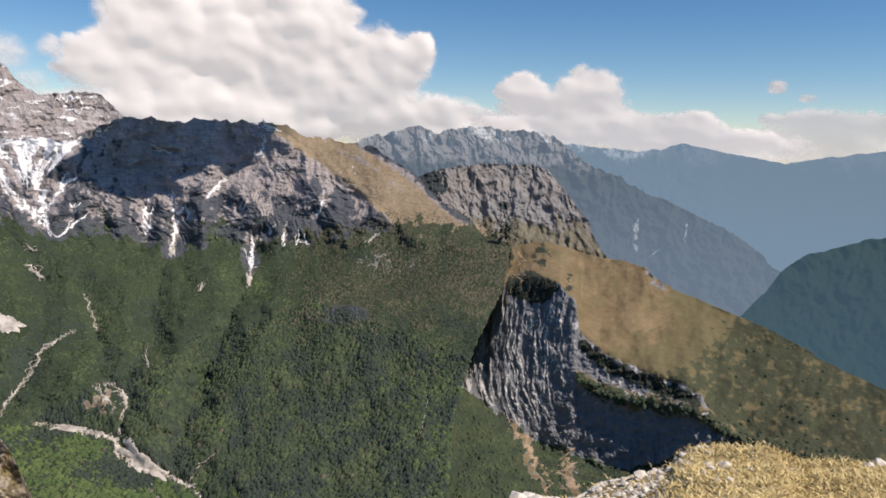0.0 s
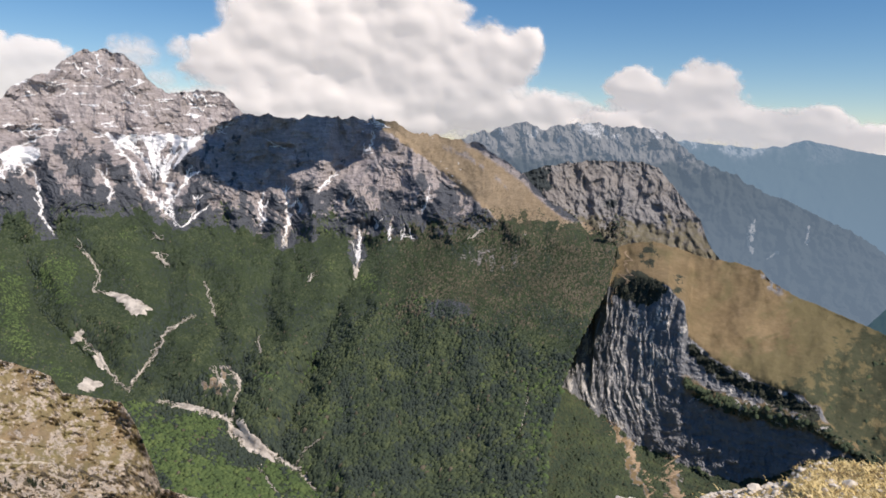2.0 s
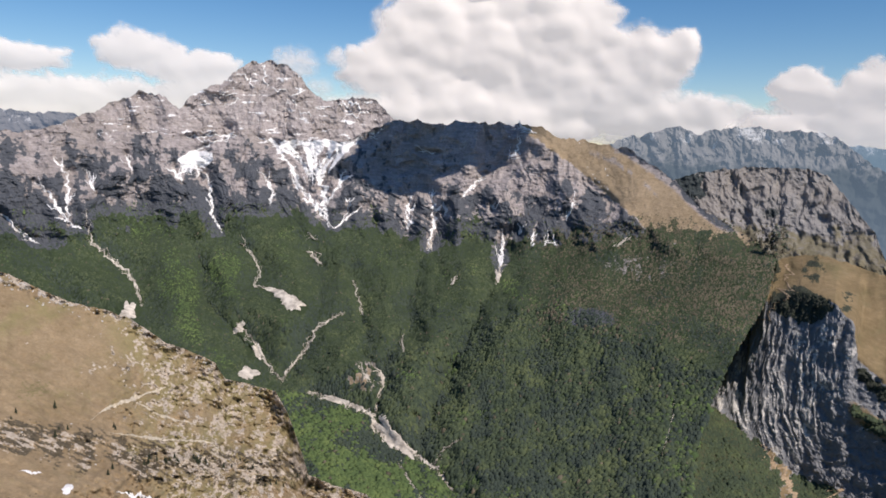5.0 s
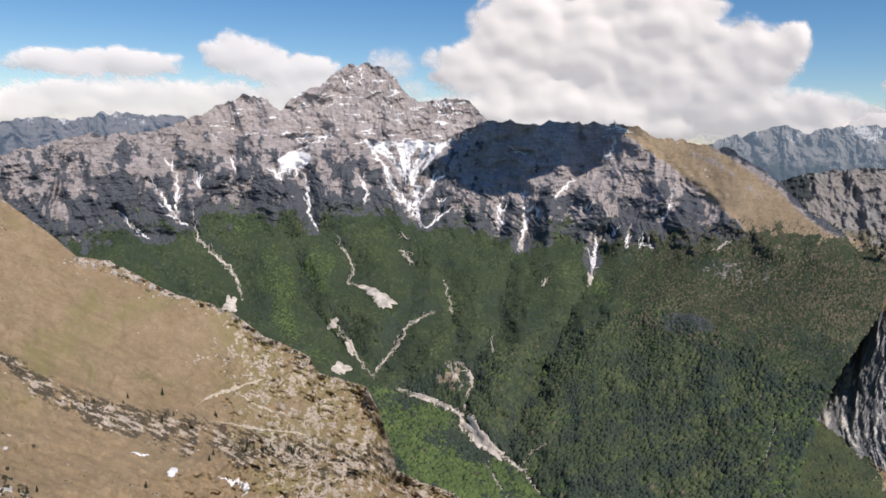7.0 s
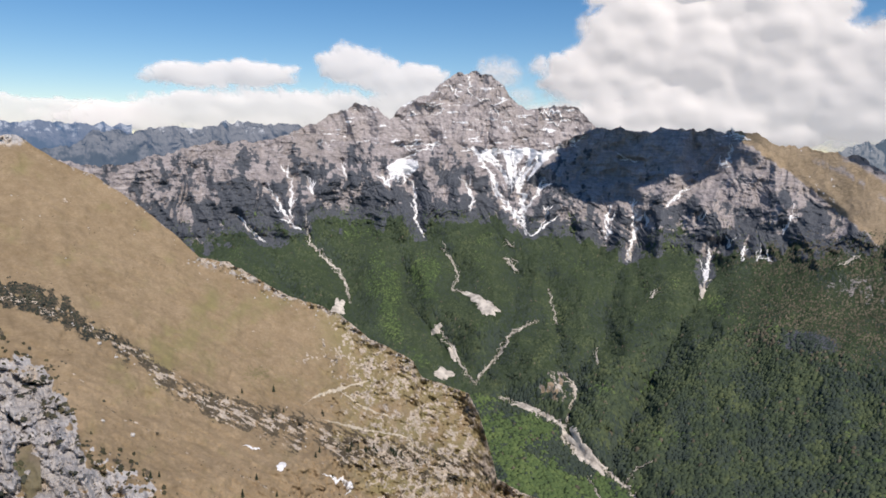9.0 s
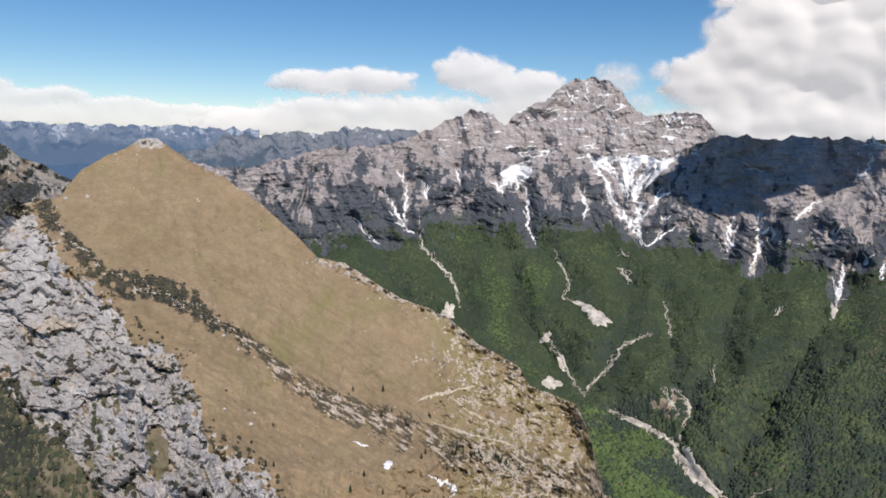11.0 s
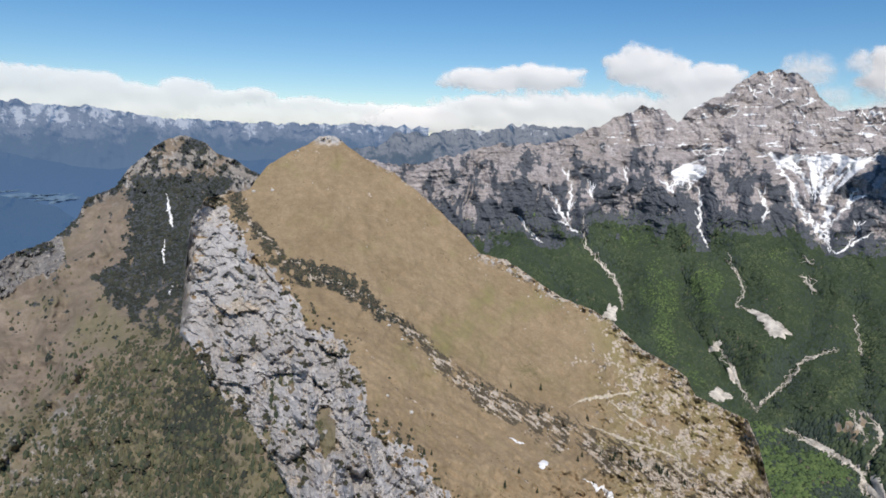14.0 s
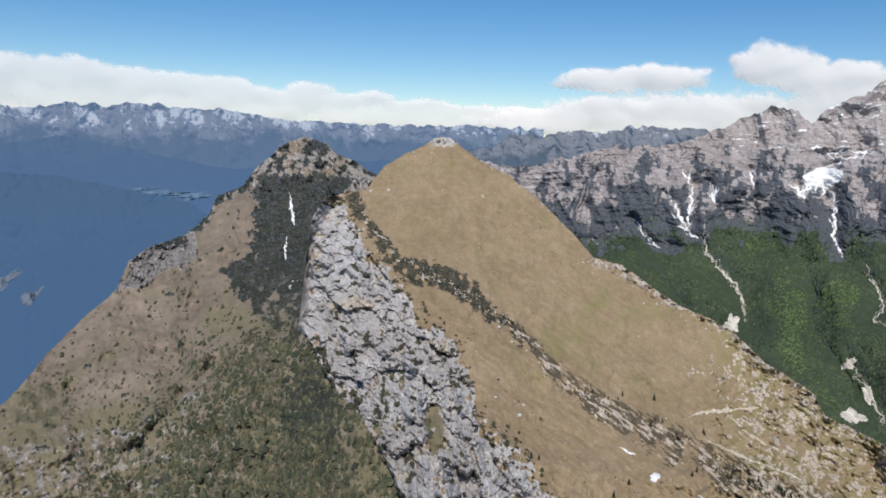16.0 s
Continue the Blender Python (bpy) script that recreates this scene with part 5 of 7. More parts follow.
for a, b in ((c_dif.outputs[0], c_body.inputs[1]), (c_trl.outputs[0], c_body.inputs[2]), (c_att.outputs["Fac"], c_mix.inputs[0]),
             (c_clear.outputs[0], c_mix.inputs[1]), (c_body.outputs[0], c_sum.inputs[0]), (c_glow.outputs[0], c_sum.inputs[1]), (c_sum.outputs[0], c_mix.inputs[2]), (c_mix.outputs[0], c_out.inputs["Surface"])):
    cloud_mat.link(a, b)
CLOUD = cloud_mat.m


def cloud(label, puffs, far, thick=230.0, soft=0.55, seed=0.0, low_fade=None, grain=1.0, blur=5, group="clouds", body=1.0):
    """A cumulus of several puffs (bearing, height, half width, half height in degrees), a billowing body with thin edges."""
    p = np.array(puffs)
    a0, a1 = (p[:, 0] - p[:, 2] * 1.5).min(), (p[:, 0] + p[:, 2] * 1.5).max()
    e0, e1 = (p[:, 1] - p[:, 3] * 1.6).min(), (p[:, 1] + p[:, 3] * 1.7).max()
    ca, ce = np.arange(a0, a1, 0.17), np.arange(e0, e1, 0.155)
    A, E = np.meshgrid(ca, ce)
    wa = A + 0.5 * fbm(A / 2.2 / grain, E / 1.6 / grain, seed, 4) * grain
    we = E + 0.4 * fbm(A / 2.2 / grain, E / 1.6 / grain, seed + 9, 4) * grain
    total = 0
    for a, e, w, h in puffs:
        total = total + np.exp(5.0 * np.clip(1 - ((wa - a) / w) ** 2 - ((we - e) / h) ** 2, -3, 1))
    f = np.log(total + 1e-3) / 5.0
    bil, amp = 0, 1.0
    for o in range(5):
        k = 2.1 ** o / grain
        bil = bil + amp * np.abs(perlin(A / 2.0 * k + 3.1 * o, E / 1.6 * k, seed + 2.0 * o)) * 1.6
        amp *= 0.55
    rng = np.random.RandomState(int(seed * 10) + 1)
    heap = np.zeros_like(A)
    for _ in range(int(90 * (a1 - a0) * (e1 - e0) / 100 / grain ** 1.4) + 30):
        a, e, w, h = puffs[rng.randint(len(puffs))]
        th, q = rng.uniform(0, 6.28), rng.uniform(0, 1) ** 0.5
        ba, be, br = a + w * q * 0.95 * math.cos(th), e + h * q * 0.95 * math.sin(th), rng.uniform(0.35, 1.15) * grain * min(1.3, h + 0.25)
        d2 = ((wa - ba) / br / 1.2) ** 2 + ((we - be) / br) ** 2
        heap = np.maximum(heap, np.sqrt(np.clip(1 - d2, 0, 1)) * br * (0.75 + 0.5 * rng.uniform()))
    f_body = f
    f = f + 0.34 * (bil - 0.7) + 0.25 * (heap - 0.35)
    haze = step(e0 + 0.50 * (e1 - e0), e0 + 0.15 * (e1 - e0), E)
    dens = step(0.0, soft * (1 + 0.5 * haze), f) * body * (1 - 0.06 * haze)
    if low_fade:
        dens = dens * step(low_fade[0], low_fade[1], E)
    lump = np.sqrt(np.clip(f_body + 0.15, 0, 1.2)) * thick * 0.5 + heap * thick * 0.24 + 0.05 * thick * fbm(A / 1.5 / grain, E / 1.2 / grain, seed + 40, 3, 0.4)
    mid_e = e0 + 0.62 * (e1 - e0)
    lump = lump - np.clip(mid_e - E, 0, None) * thick * 0.07 + 0.16 * thick * fbm(A / 4.0 / grain, E / 2.4 / grain, seed + 30, 2)
    for _ in range(blur):
        lump[1:-1, 1:-1] = (lump[1:-1, 1:-1] * 2 + lump[:-2, 1:-1] + lump[2:, 1:-1] + lump[1:-1, :-2] + lump[1:-1, 2:]) / 6
    front, rear = place(A, E, far - lump), place(A, E, far + 0.25 * np.abs(lump) + 2)
    n = A.size
    q = grid_faces(len(ce), len(ca))
    keep = dens.ravel()[q].max(1) > 0.004
    q = q[keep]
    faces = np.concatenate([q, q[:, ::-1] + n])
    used, faces = np.unique(faces, return_inverse=True)
    verts = np.concatenate([front.reshape(-1, 3), rear.reshape(-1, 3)])[used]
    d = np.concatenate([dens.ravel(), dens.ravel() * 0.5])[used]
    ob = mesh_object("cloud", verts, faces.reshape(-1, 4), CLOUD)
    layer = ob.data.attributes.new("thickness", "FLOAT", "POINT")
    layer.data.foreach_set("value", d.astype(np.float32))
    return tagged(ob, label, "cloud", group)


cloud("large white cumulus cloud towering over the dark ridge",
      [(13.2, 9.0, 9.3, 4.0), (22.1, 4.8, 3.8, 2.2), (17.2, 5.2, 5.8, 3.1), (11.2, 5.1, 5.8, 3.3), (5.4, 4.5, 4.9, 3.1), (2.4, 5.7, 3.3, 2.6), (0.0, 6.9, 1.3, 1.4),
       (14.5, 2.0, 12.9, 1.7), (1.0, 2.0, 6.3, 1.8), (9, 1.2, 10, 1.8), (18, 1.2, 8, 1.6), (-3, 1.0, 7, 1.6), (7.9, 8.1, 3.3, 2.7), (19.8, 7.7, 3.1, 2.7)], 4860, 150, seed=1.0)
cloud("white cumulus cloud with a flat grey base over the jagged range",
      [(-7.9, 4.1, 2.2, 1.4), (-12.8, 4.0, 2.8, 2.0), (-11.1, 2.9, 4.9, 1.1), (-15.8, 1.6, 4.4, 1.0), (-20.5, 1.7, 2.0, 1.2), (-24.2, 0.9, 2.0, 0.7), (-21.5, 0.3, 7.7, 1.4), (-12, 1.2, 9, 1.7)], 4820, 90, seed=2.0, grain=0.7)
cloud("low bank of white cloud over the far eastern range",
      [(-26.1, 2.2, 1.2, 0.6), (-28.1, 2.4, 1.6, 0.6), (-30.2, 1.8, 4.9, 1.2), (-32.6, 1.3, 5.3, 1.0), (-27.2, 0.4, 7.7, 1.3), (-37, 1.8, 5, 1.2)], 4880, 60, seed=3.0, grain=0.6, body=0.75)
cloud("tiny wisp of white cloud in the blue sky", [(-26.0, 4.4, 0.7, 0.5), (-27.9, 3.7, 0.6, 0.3)], 4880, 30, seed=4.0, grain=0.4, soft=0.9)
cloud("white cumulus cloud behind the high peak",
      [(51.6, 4.2, 4.0, 0.9), (47.6, 4.5, 3.3, 1.0), (40.1, 5.4, 2.9, 1.6), (37.1, 4.5, 4.0, 1.3), (34.6, 4.5, 1.8, 1.1), (51.7, 2.3, 3.1, 0.7), (44.3, 1.7, 12.5, 1.9), (34.6, 3.0, 4.0, 1.3), (55, 1.0, 8, 1.3)], 4870, 80, seed=5.0, grain=0.7, body=0.82)
cloud("thin wisp of cloud beside the high peak", [(22.7, 8.6, 0.8, 1.1), (26.0, 5.6, 1.0, 0.9), (29.0, 4.9, 2.2, 1.6), (27.1, 3.3, 1.3, 0.9)], 4890, 50, seed=6.0, grain=0.5, soft=1.6)
cloud("long bank of white cloud along the distant northern chain",
      [(98, 3.4, 4, 1.5), (94.5, 3.2, 2.7, 1.5), (92.6, 2.9, 3.1, 1.4), (90.2, 3.3, 2.7, 1.3), (87.0, 2.9, 3.6, 1.2), (83.6, 2.8, 3.6, 1.1), (80.1, 2.7, 3.1, 1.0), (76.8, 2.3, 2.7, 0.7), (73.9, 2.5, 2.4, 1.0),
       (71.4, 2.2, 2.2, 0.6), (69.2, 2.5, 1.7, 0.6), (65.8, 2.0, 3.6, 0.5), (60.5, 1.8, 3.6, 0.5), (57.0, 1.6, 2.7, 0.5), (84.0, 1.2, 17.7, 1.5), (66.0, 0.9, 13, 1.1)], 4885, 60, seed=7.0, grain=0.6, body=0.66)

# a cloud above the dark ridge, whose shade lies on it
ridge_spot = Vector(place(18.0, -0.6, 3200.0))
over = ridge_spot + SUN_WAY * 1250
th, ph = np.meshgrid(np.linspace(0, 2 * np.pi, 73), np.linspace(-np.pi / 2, np.pi / 2, 25))
lump = 1 + 0.28 * fbm(np.cos(th) * np.cos(ph) * 2.2 + 5, np.sin(th) * np.cos(ph) * 2.2, np.sin(ph) * 2.0, 4)
ux, uy, uz = np.cos(th) * np.cos(ph) * 345 * lump, np.sin(th) * np.cos(ph) * 215 * lump, np.sin(ph) * 70 * lump
ang = radians(18)
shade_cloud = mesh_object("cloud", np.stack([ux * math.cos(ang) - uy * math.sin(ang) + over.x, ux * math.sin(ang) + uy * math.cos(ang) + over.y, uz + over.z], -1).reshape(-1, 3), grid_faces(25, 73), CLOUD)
layer = shade_cloud.data.attributes.new("thickness", "FLOAT", "POINT")
layer.data.foreach_set("value", np.ones(len(shade_cloud.data.vertices), np.float32))
tagged(shade_cloud, "white cumulus cloud floating high over the dark ridge", "cloud", "clouds")

# ---- snow and gravel on the flanks
snow_mat = plain("old_snow", (0.74, 0.74, 0.75), (0.87, 0.865, 0.86), 0.05, 0.6, 1.5)
gravel_mat = plain("pale_gravel", (0.26, 0.235, 0.205), (0.66, 0.61, 0.54), 0.035, 0.95, 1.5, (0.34, 0.60))
path_mat = plain("pale_path", (0.42, 0.36, 0.27), (0.58, 0.52, 0.42), 0.4, 0.95, 0.1)


chute_mat = plain("brown_scree", (0.24, 0.175, 0.115), (0.44, 0.34, 0.235), 0.15, 0.95, 0.5)
# blue haze is put into the base colour of the next two
hazy_ridge_scree_mat = plain("hazy_ridge_scree", (0.095, 0.13, 0.175), (0.145, 0.172, 0.208), 0.02, 1.0)
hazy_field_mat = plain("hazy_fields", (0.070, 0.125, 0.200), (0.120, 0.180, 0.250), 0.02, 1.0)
# here the haze is put in as emission, as on the far ranges
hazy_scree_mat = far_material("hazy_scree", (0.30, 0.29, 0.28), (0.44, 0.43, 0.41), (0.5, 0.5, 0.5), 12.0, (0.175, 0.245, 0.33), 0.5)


def chain(points, width, seed, jitter, fine=0.04):
    """The two ragged banks of a band along a chain of (bearing, height): its middle and half widths, angular as washed-out gullies are."""
    rng = np.random.RandomState(int(seed * 977) % 100000)
    p = np.array(points, float)
    d = np.concatenate([[0], np.cumsum(np.hypot(*np.diff(p, axis=0).T))])
    n = max(8, int(d[-1] / fine))
    t = np.linspace(0, d[-1], n)
    kinks = np.linspace(0, d[-1], max(3, int(d[-1] / 0.22) + 1))
    bend = jitter * np.interp(t, kinks, rng.normal(size=len(kinks))) + 0.35 * jitter * np.interp(t, np.linspace(0, d[-1], len(kinks) * 3), rng.normal(size=len(kinks) * 3))
    ca, ce = np.interp(t, d, p[:, 0]), np.interp(t, d, p[:, 1])
    sm = max(1, n // 18)
    ker = np.ones(2 * sm + 1) / (2 * sm + 1)
    ca, ce = [np.convolve(np.pad(q, sm, mode="edge"), ker, "valid") for q in (ca, ce)]
    ta, te = np.gradient(ca), np.gradient(ce)
    ln = np.hypot(ta, te) + 1e-9
    na, ne = -te / ln, ta / ln
    ca, ce = ca + na * bend, ce + ne * bend
    half = []
    for _ in (0, 1):
        a = np.interp(t, np.linspace(0, d[-1], max(3, int(d[-1] / 0.45) + 2)), rng.uniform(0.15, 1.5, max(3, int(d[-1] / 0.45) + 2)))
        b = np.interp(t, np.linspace(0, d[-1], max(4, int(d[-1] / 0.11) + 2)), rng.uniform(0.45, 1.5, max(4, int(d[-1] / 0.11) + 2)))
        half.append(0.5 * width * a * b * np.minimum(1, np.minimum(t / (0.35 * d[-1]) + 0.12, (d[-1] - t) / (0.18 * d[-1]) + 0.08)))
    return ca, ce, na, ne, half[0], half[1]


def streak(kind, label, flank, width, points, mat, proud=4.0, ragged=0.5, seed=0.0, category="", group="", forks=0):
    """A band of snow or gravel that lies in the flank along a chain of (bearing, height), with side branches uphill; width in degrees."""
    rng = np.random.RandomState(int(seed * 131) % 100000)
    runs = [(points, width)]
    p = np.array(points, float)
    for _ in range(forks):
        k = rng.randint(len(p) - 1)
        u = rng.uniform(0.2, 0.9)
        at = p[k] * (1 - u) + p[k + 1] * u
        up = p[k] - p[k + 1]
        up = up / np.linalg.norm(up) * (1 if up[1] > 0 else -1)
        ang = rng.choice((-1, 1)) * rng.uniform(0.3, 0.75)
        way = np.array([up[0] * math.cos(ang) - up[1] * math.sin(ang), up[0] * math.sin(ang) + up[1] * math.cos(ang)])
        reach = rng.uniform(0.35, 1.1)
        runs.append(((tuple(at + way * reach), tuple(at + way * reach * 0.5 + rng.normal(size=2) * 0.06), tuple(at)), width * rng.uniform(0.35, 0.65)))
    verts, faces, base = [], [], 0
    cross = np.linspace(-1, 1, 5)
    for i, (pts, w) in enumerate(runs):
        ca, ce, na, ne, wl, wr_ = chain(pts, w, seed + 3.3 * i, (0.05 + 0.28 * w) * ragged)
        off = np.where(cross[None] < 0, wl[:, None], wr_[:, None]) * cross[None]
        A, E = ca[:, None] + na[:, None] * off, ce[:, None] + ne[:, None] * off
        r = on_flank(flank, A, E) - proud * (1 - cross[None] ** 4) - 0.3
        verts.append(place(A, E, r).reshape(-1, 3))
        faces.append(grid_faces(len(ca), 5) + base)
        base += len(ca) * 5
    ob = mesh_object(kind, np.concatenate(verts), np.concatenate(faces), mat)
    return tagged(ob, label, category, group)


def blotch(kind, label, flank, az, el, wide, high, turn, mat, proud=4.0, seed=0.0, ragged=0.35, category="", group=""):
    """A ragged patch on a flank; sizes in degrees."""
    th, rad = np.linspace(0, 2 * np.pi, 49), np.linspace(0, 1, 9)
    TH, RD = np.meshgrid(th, rad)
    rng = np.random.RandomState(int(abs(seed) * 313) % 100000)
    corners = rng.uniform(1 - 0.8 * ragged, 1 + 0.7 * ragged, 13)
    teeth = rng.uniform(1 - 0.16 * ragged, 1 + 0.16 * ragged, 49)
    corners[-1], teeth[-1] = corners[0], teeth[0]
    edge = (np.interp(th, np.linspace(0, 2 * np.pi, 13), corners) * teeth)[None]
    u, v = np.cos(TH) * RD * wide * edge, np.sin(TH) * RD * high * edge
    c, s_ = math.cos(radians(turn)), math.sin(radians(turn))
    A, E = az + u * c - v * s_, el + u * s_ + v * c
    r = on_flank(flank, A, E) - proud * (1 - RD ** 4) - 0.3
    ob = mesh_object(kind, place(A, E, r).reshape(-1, 3), grid_faces(9, 49), mat)
    return tagged(ob, label, category, group)


STROKE = 0.0444
count = 0
BEDS = []


def gully(w, *pts):
    global count
    count += 1
    return streak("snow_gully", "narrow streak of old snow lying in a rock gully", "valley_and_massif", w * STROKE * 0.62, pts, snow_mat, 4.0, 0.8, count * 1.37, "snow", "snow gullies", forks=2 + w // 5)


def stream(w, *pts):
    global count
    count += 1
    BEDS.append((w * STROKE, np.array(pts)))
    streak("gravel_stream", "braided side channel of a pale gravel stream", "valley_and_massif", w * STROKE * 0.22, pts, gravel_mat, 3.0, 2.2, count * 2.11 + 40, "stream bed", "stream beds")
    return streak("gravel_stream", "pale gravel bed of a mountain stream between woods", "valley_and_massif", w * STROKE * (0.72 if w > 10 else 0.44), pts, gravel_mat, 3.0, 1.1, count * 1.37, "stream bed", "stream beds", forks=1)


for w, pts in SNOW_LINES:
    gully(w, *pts)
for az, el, w, h, tn in ((36.4, -2.2, 0.8, 0.42, -8), (29.6, -1.15, 0.9, 0.32, -24), (26.2, -1.0, 1.1, 0.3, 18)):
    blotch("snowfield", "bright snowfield in a high rocky basin", "valley_and_massif", az, el, w, h, tn, snow_mat, 6.0, az, 0.5, "snow", "snowfields")
for w, pts in ((7, ((31.3, 5.0), (31.2, 4.1), (31.2, 3.1))), (9, ((33.0, 4.07), (32.6, 3.83), (31.9, 3.13))), (6, ((30.8, 3.03), (30.2, 3.12), (29.6, 2.96))), (7, ((35.0, 2.28), (34.1, 2.55), (33.1, 2.74))),
               (7, ((34.5, 1.61), (33.7, 1.96), (32.9, 2.19))), (7, ((29.4, 2.51), (28.8, 2.89), (28.3, 3.23))), (6, ((29.2, 2.47), (29.0, 1.73))), (6, ((30.5, 3.69), (29.9, 3.62))), (6, ((27.6, 2.01), (26.8, 1.61))),
               (10, ((25.8, 2.04), (24.9, 2.22), (23.9, 1.75))), (10, ((25.6, 1.23), (24.4, 1.5), (23.3, 1.68))), (5, ((28.8, 1.57), (27.8, 1.34))), (5, ((35.7, 2.0), (35.1, 1.85)))):
    streak("snow_ledge", "snow lying on a ledge of the grey peak", "high_peak", w * STROKE * 0.42, pts, snow_mat, 6.0, 1.6, w + pts[0][0], "snow", "snow ledges")
for w, pts in STREAMS:
    stream(w, *pts)
for az, el, w, h, tn in ((29.3, -13.0, 1.15, 0.6, 30), (30.4, -12.3, 0.8, 0.3, 20), (32.5, -18.3, 0.8, 0.4, 12), (21.5, -23.0, 1.6, 0.72, 44), (20.2, -24.0, 1.3, 0.5, 36), (25.6, -20.6, 1.5, 0.24, 16), (41.2, -13.1, 0.5, 0.7, 10), (33.4, -14.9, 0.35, 0.6, 40), (32.0, -16.6, 0.3, 0.7, -20), (18.4, -8.4, 0.18, 0.5, -10), (13.0, -10.7, 0.22, 0.5, -6)):
    BEDS.append((2.0 * h, np.array([(az - 0.7 * w * math.cos(radians(tn)), el - 0.7 * w * math.sin(radians(tn))), (az + 0.7 * w * math.cos(radians(tn)), el + 0.7 * w * math.sin(radians(tn)))])))
    blotch("scree_patch", "pale bare scree patch among the woods", "valley_and_massif", az, el, w * 0.9, h * 0.9, tn, gravel_mat, 5.0, az, 0.75, "scree", "scree patches")

for kind, label, w, pts in (("trail", "pale trail along the edge of the cliff", 4, ((-7.9, -10.93), (-6.9, -12.57), (-5.9, -14.09), (-4.9, -15.86), (-4.1, -17.39))),
                            ("bare_gully", "bare brown gully below the spur's top", 13, ((-8.5, -8.3), (-8.3, -9.43), (-7.95, -10.9))),
                            ("scree_chute", "pale brown scree chute below the cliff", 14, ((-7.6, -20.9), (-8.7, -22.2), (-10.0, -23.2), (-10.5, -24.3), (-11.2, -25.2), (-11.4, -26.7))),
                            ("scree_chute", "pale brown scree fan below the cliff", 30, ((-12.3, -23.0), (-12.7, -23.7), (-13.1, -24.6), (-12.9, -26.2)))):
    streak(kind, label, "cliff_spur", w * STROKE * 0.8, pts, chute_mat, 3.0, 1.5, w * 0.77, "path" if kind == "trail" else "scree", "bare ground on the spur")
for w, pts in ((9, ((-17.1, -5.24), (-16.8, -7.0), (-17.2, -8.0))), (8, ((-20.6, -5.46), (-20.6, -6.94))), (8, ((-18.1, -8.18), (-18.9, -7.48)))):
    streak("scree_scar", "pale scree scar on the hazy mountain wall", "jagged_range", w * STROKE, pts, hazy_scree_mat, 2.0, 0.15, w * 0.6, "scree", "scree scars")
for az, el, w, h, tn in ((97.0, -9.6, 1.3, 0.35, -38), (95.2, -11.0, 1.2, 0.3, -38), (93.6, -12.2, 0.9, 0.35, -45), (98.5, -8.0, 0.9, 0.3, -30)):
    blotch("scree_patch", "pale scree patch on the hazy wooded ridge", "dark_wooded_ridge", az, el, w, h, tn, hazy_ridge_scree_mat, 6.0, az, 0.8, "scree", "scree on the dark ridge")
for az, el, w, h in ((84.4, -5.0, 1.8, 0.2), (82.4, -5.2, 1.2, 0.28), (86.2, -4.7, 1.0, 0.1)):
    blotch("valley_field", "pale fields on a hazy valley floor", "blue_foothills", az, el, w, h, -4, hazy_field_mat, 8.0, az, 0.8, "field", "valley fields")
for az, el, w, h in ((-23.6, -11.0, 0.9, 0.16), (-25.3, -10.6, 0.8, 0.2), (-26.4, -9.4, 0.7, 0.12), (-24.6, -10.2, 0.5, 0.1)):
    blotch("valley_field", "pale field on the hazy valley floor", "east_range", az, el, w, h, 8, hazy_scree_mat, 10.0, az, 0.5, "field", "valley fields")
for i, (w, pts) in enumerate(((6, ((44.1, -20.58), (43.0, -19.87), (40.3, -19.22), (38.5, -18.77))),
                              (4, ((43.0, -21.54), (39.3, -22.48), (37.0, -22.84), (35.8, -22.93), (34.9, -23.67), (35.6, -24.17))),
                              (4, ((41.2, -19.5), (39.3, -20.8), (36.6, -21.75))))):
    streak("footpath", "pale worn footpath across the hillside", "grassy_hill", w * STROKE, pts, path_mat, 0.6, 0.15, w * 1.9 + i, "path", "footpaths")
streak("snow_patch", "melting strip of snow on brown grass", "grassy_hill", 9 * STROKE, ((42.6, -25.64), (41.6, -25.93), (40.7, -26.2), (40.0, -26.62), (40.6, -27.32)), snow_mat, 0.8, 0.5, 3.0, "snow", "snow patches")
streak("snow_patch", "melting strip of snow on brown grass", "grassy_hill", 4 * STROKE, ((48.8, -23.16), (47.4, -23.59)), snow_mat, 0.8, 0.5, 5.0, "snow", "snow patches")
blotch("snow_patch", "small rounded patch of melting snow on brown grass", "grassy_hill", 45.8, -24.87, 0.42, 0.28, -15, snow_mat, 0.8, 2.0, 0.4, "snow", "snow patches")
for w, pts in ((10, ((75.6, -4.8), (75.3, -6.0), (75.2, -7.4))), (8, ((75.7, -8.2), (75.9, -9.3), (75.8, -10.1))), (8, ((75.2, -11.4), (75.6, -12.4)))):
    streak("snow_gully", "streak of old snow in a dark bushy gully", "west_summit", w * STROKE * 0.7, pts, snow_mat, 2.5, 0.25, w + pts[0][1], "snow", "snow gullies")

# ---- woods
ring = np.linspace(0, 2 * np.pi, 5)[:-1]
DOME = np.concatenate([[[0, 0, 1.0]], np.stack([0.75 * np.cos(ring), 0.75 * np.sin(ring), np.full(4, 0.5)], -1), np.stack([1.1 * np.cos(ring + 0.75), 1.1 * np.sin(ring + 0.75), np.full(4, -0.45)], -1)])
DOME_F = np.array([[0, 1 + i, 1 + (i + 1) % 4] for i in range(4)] + [[1 + i, 5 + i, 1 + (i + 1) % 4] for i in range(4)] + [[1 + (i + 1) % 4, 5 + i, 5 + (i + 1) % 4] for i in range(4)])
RNG = np.random.RandomState(21)


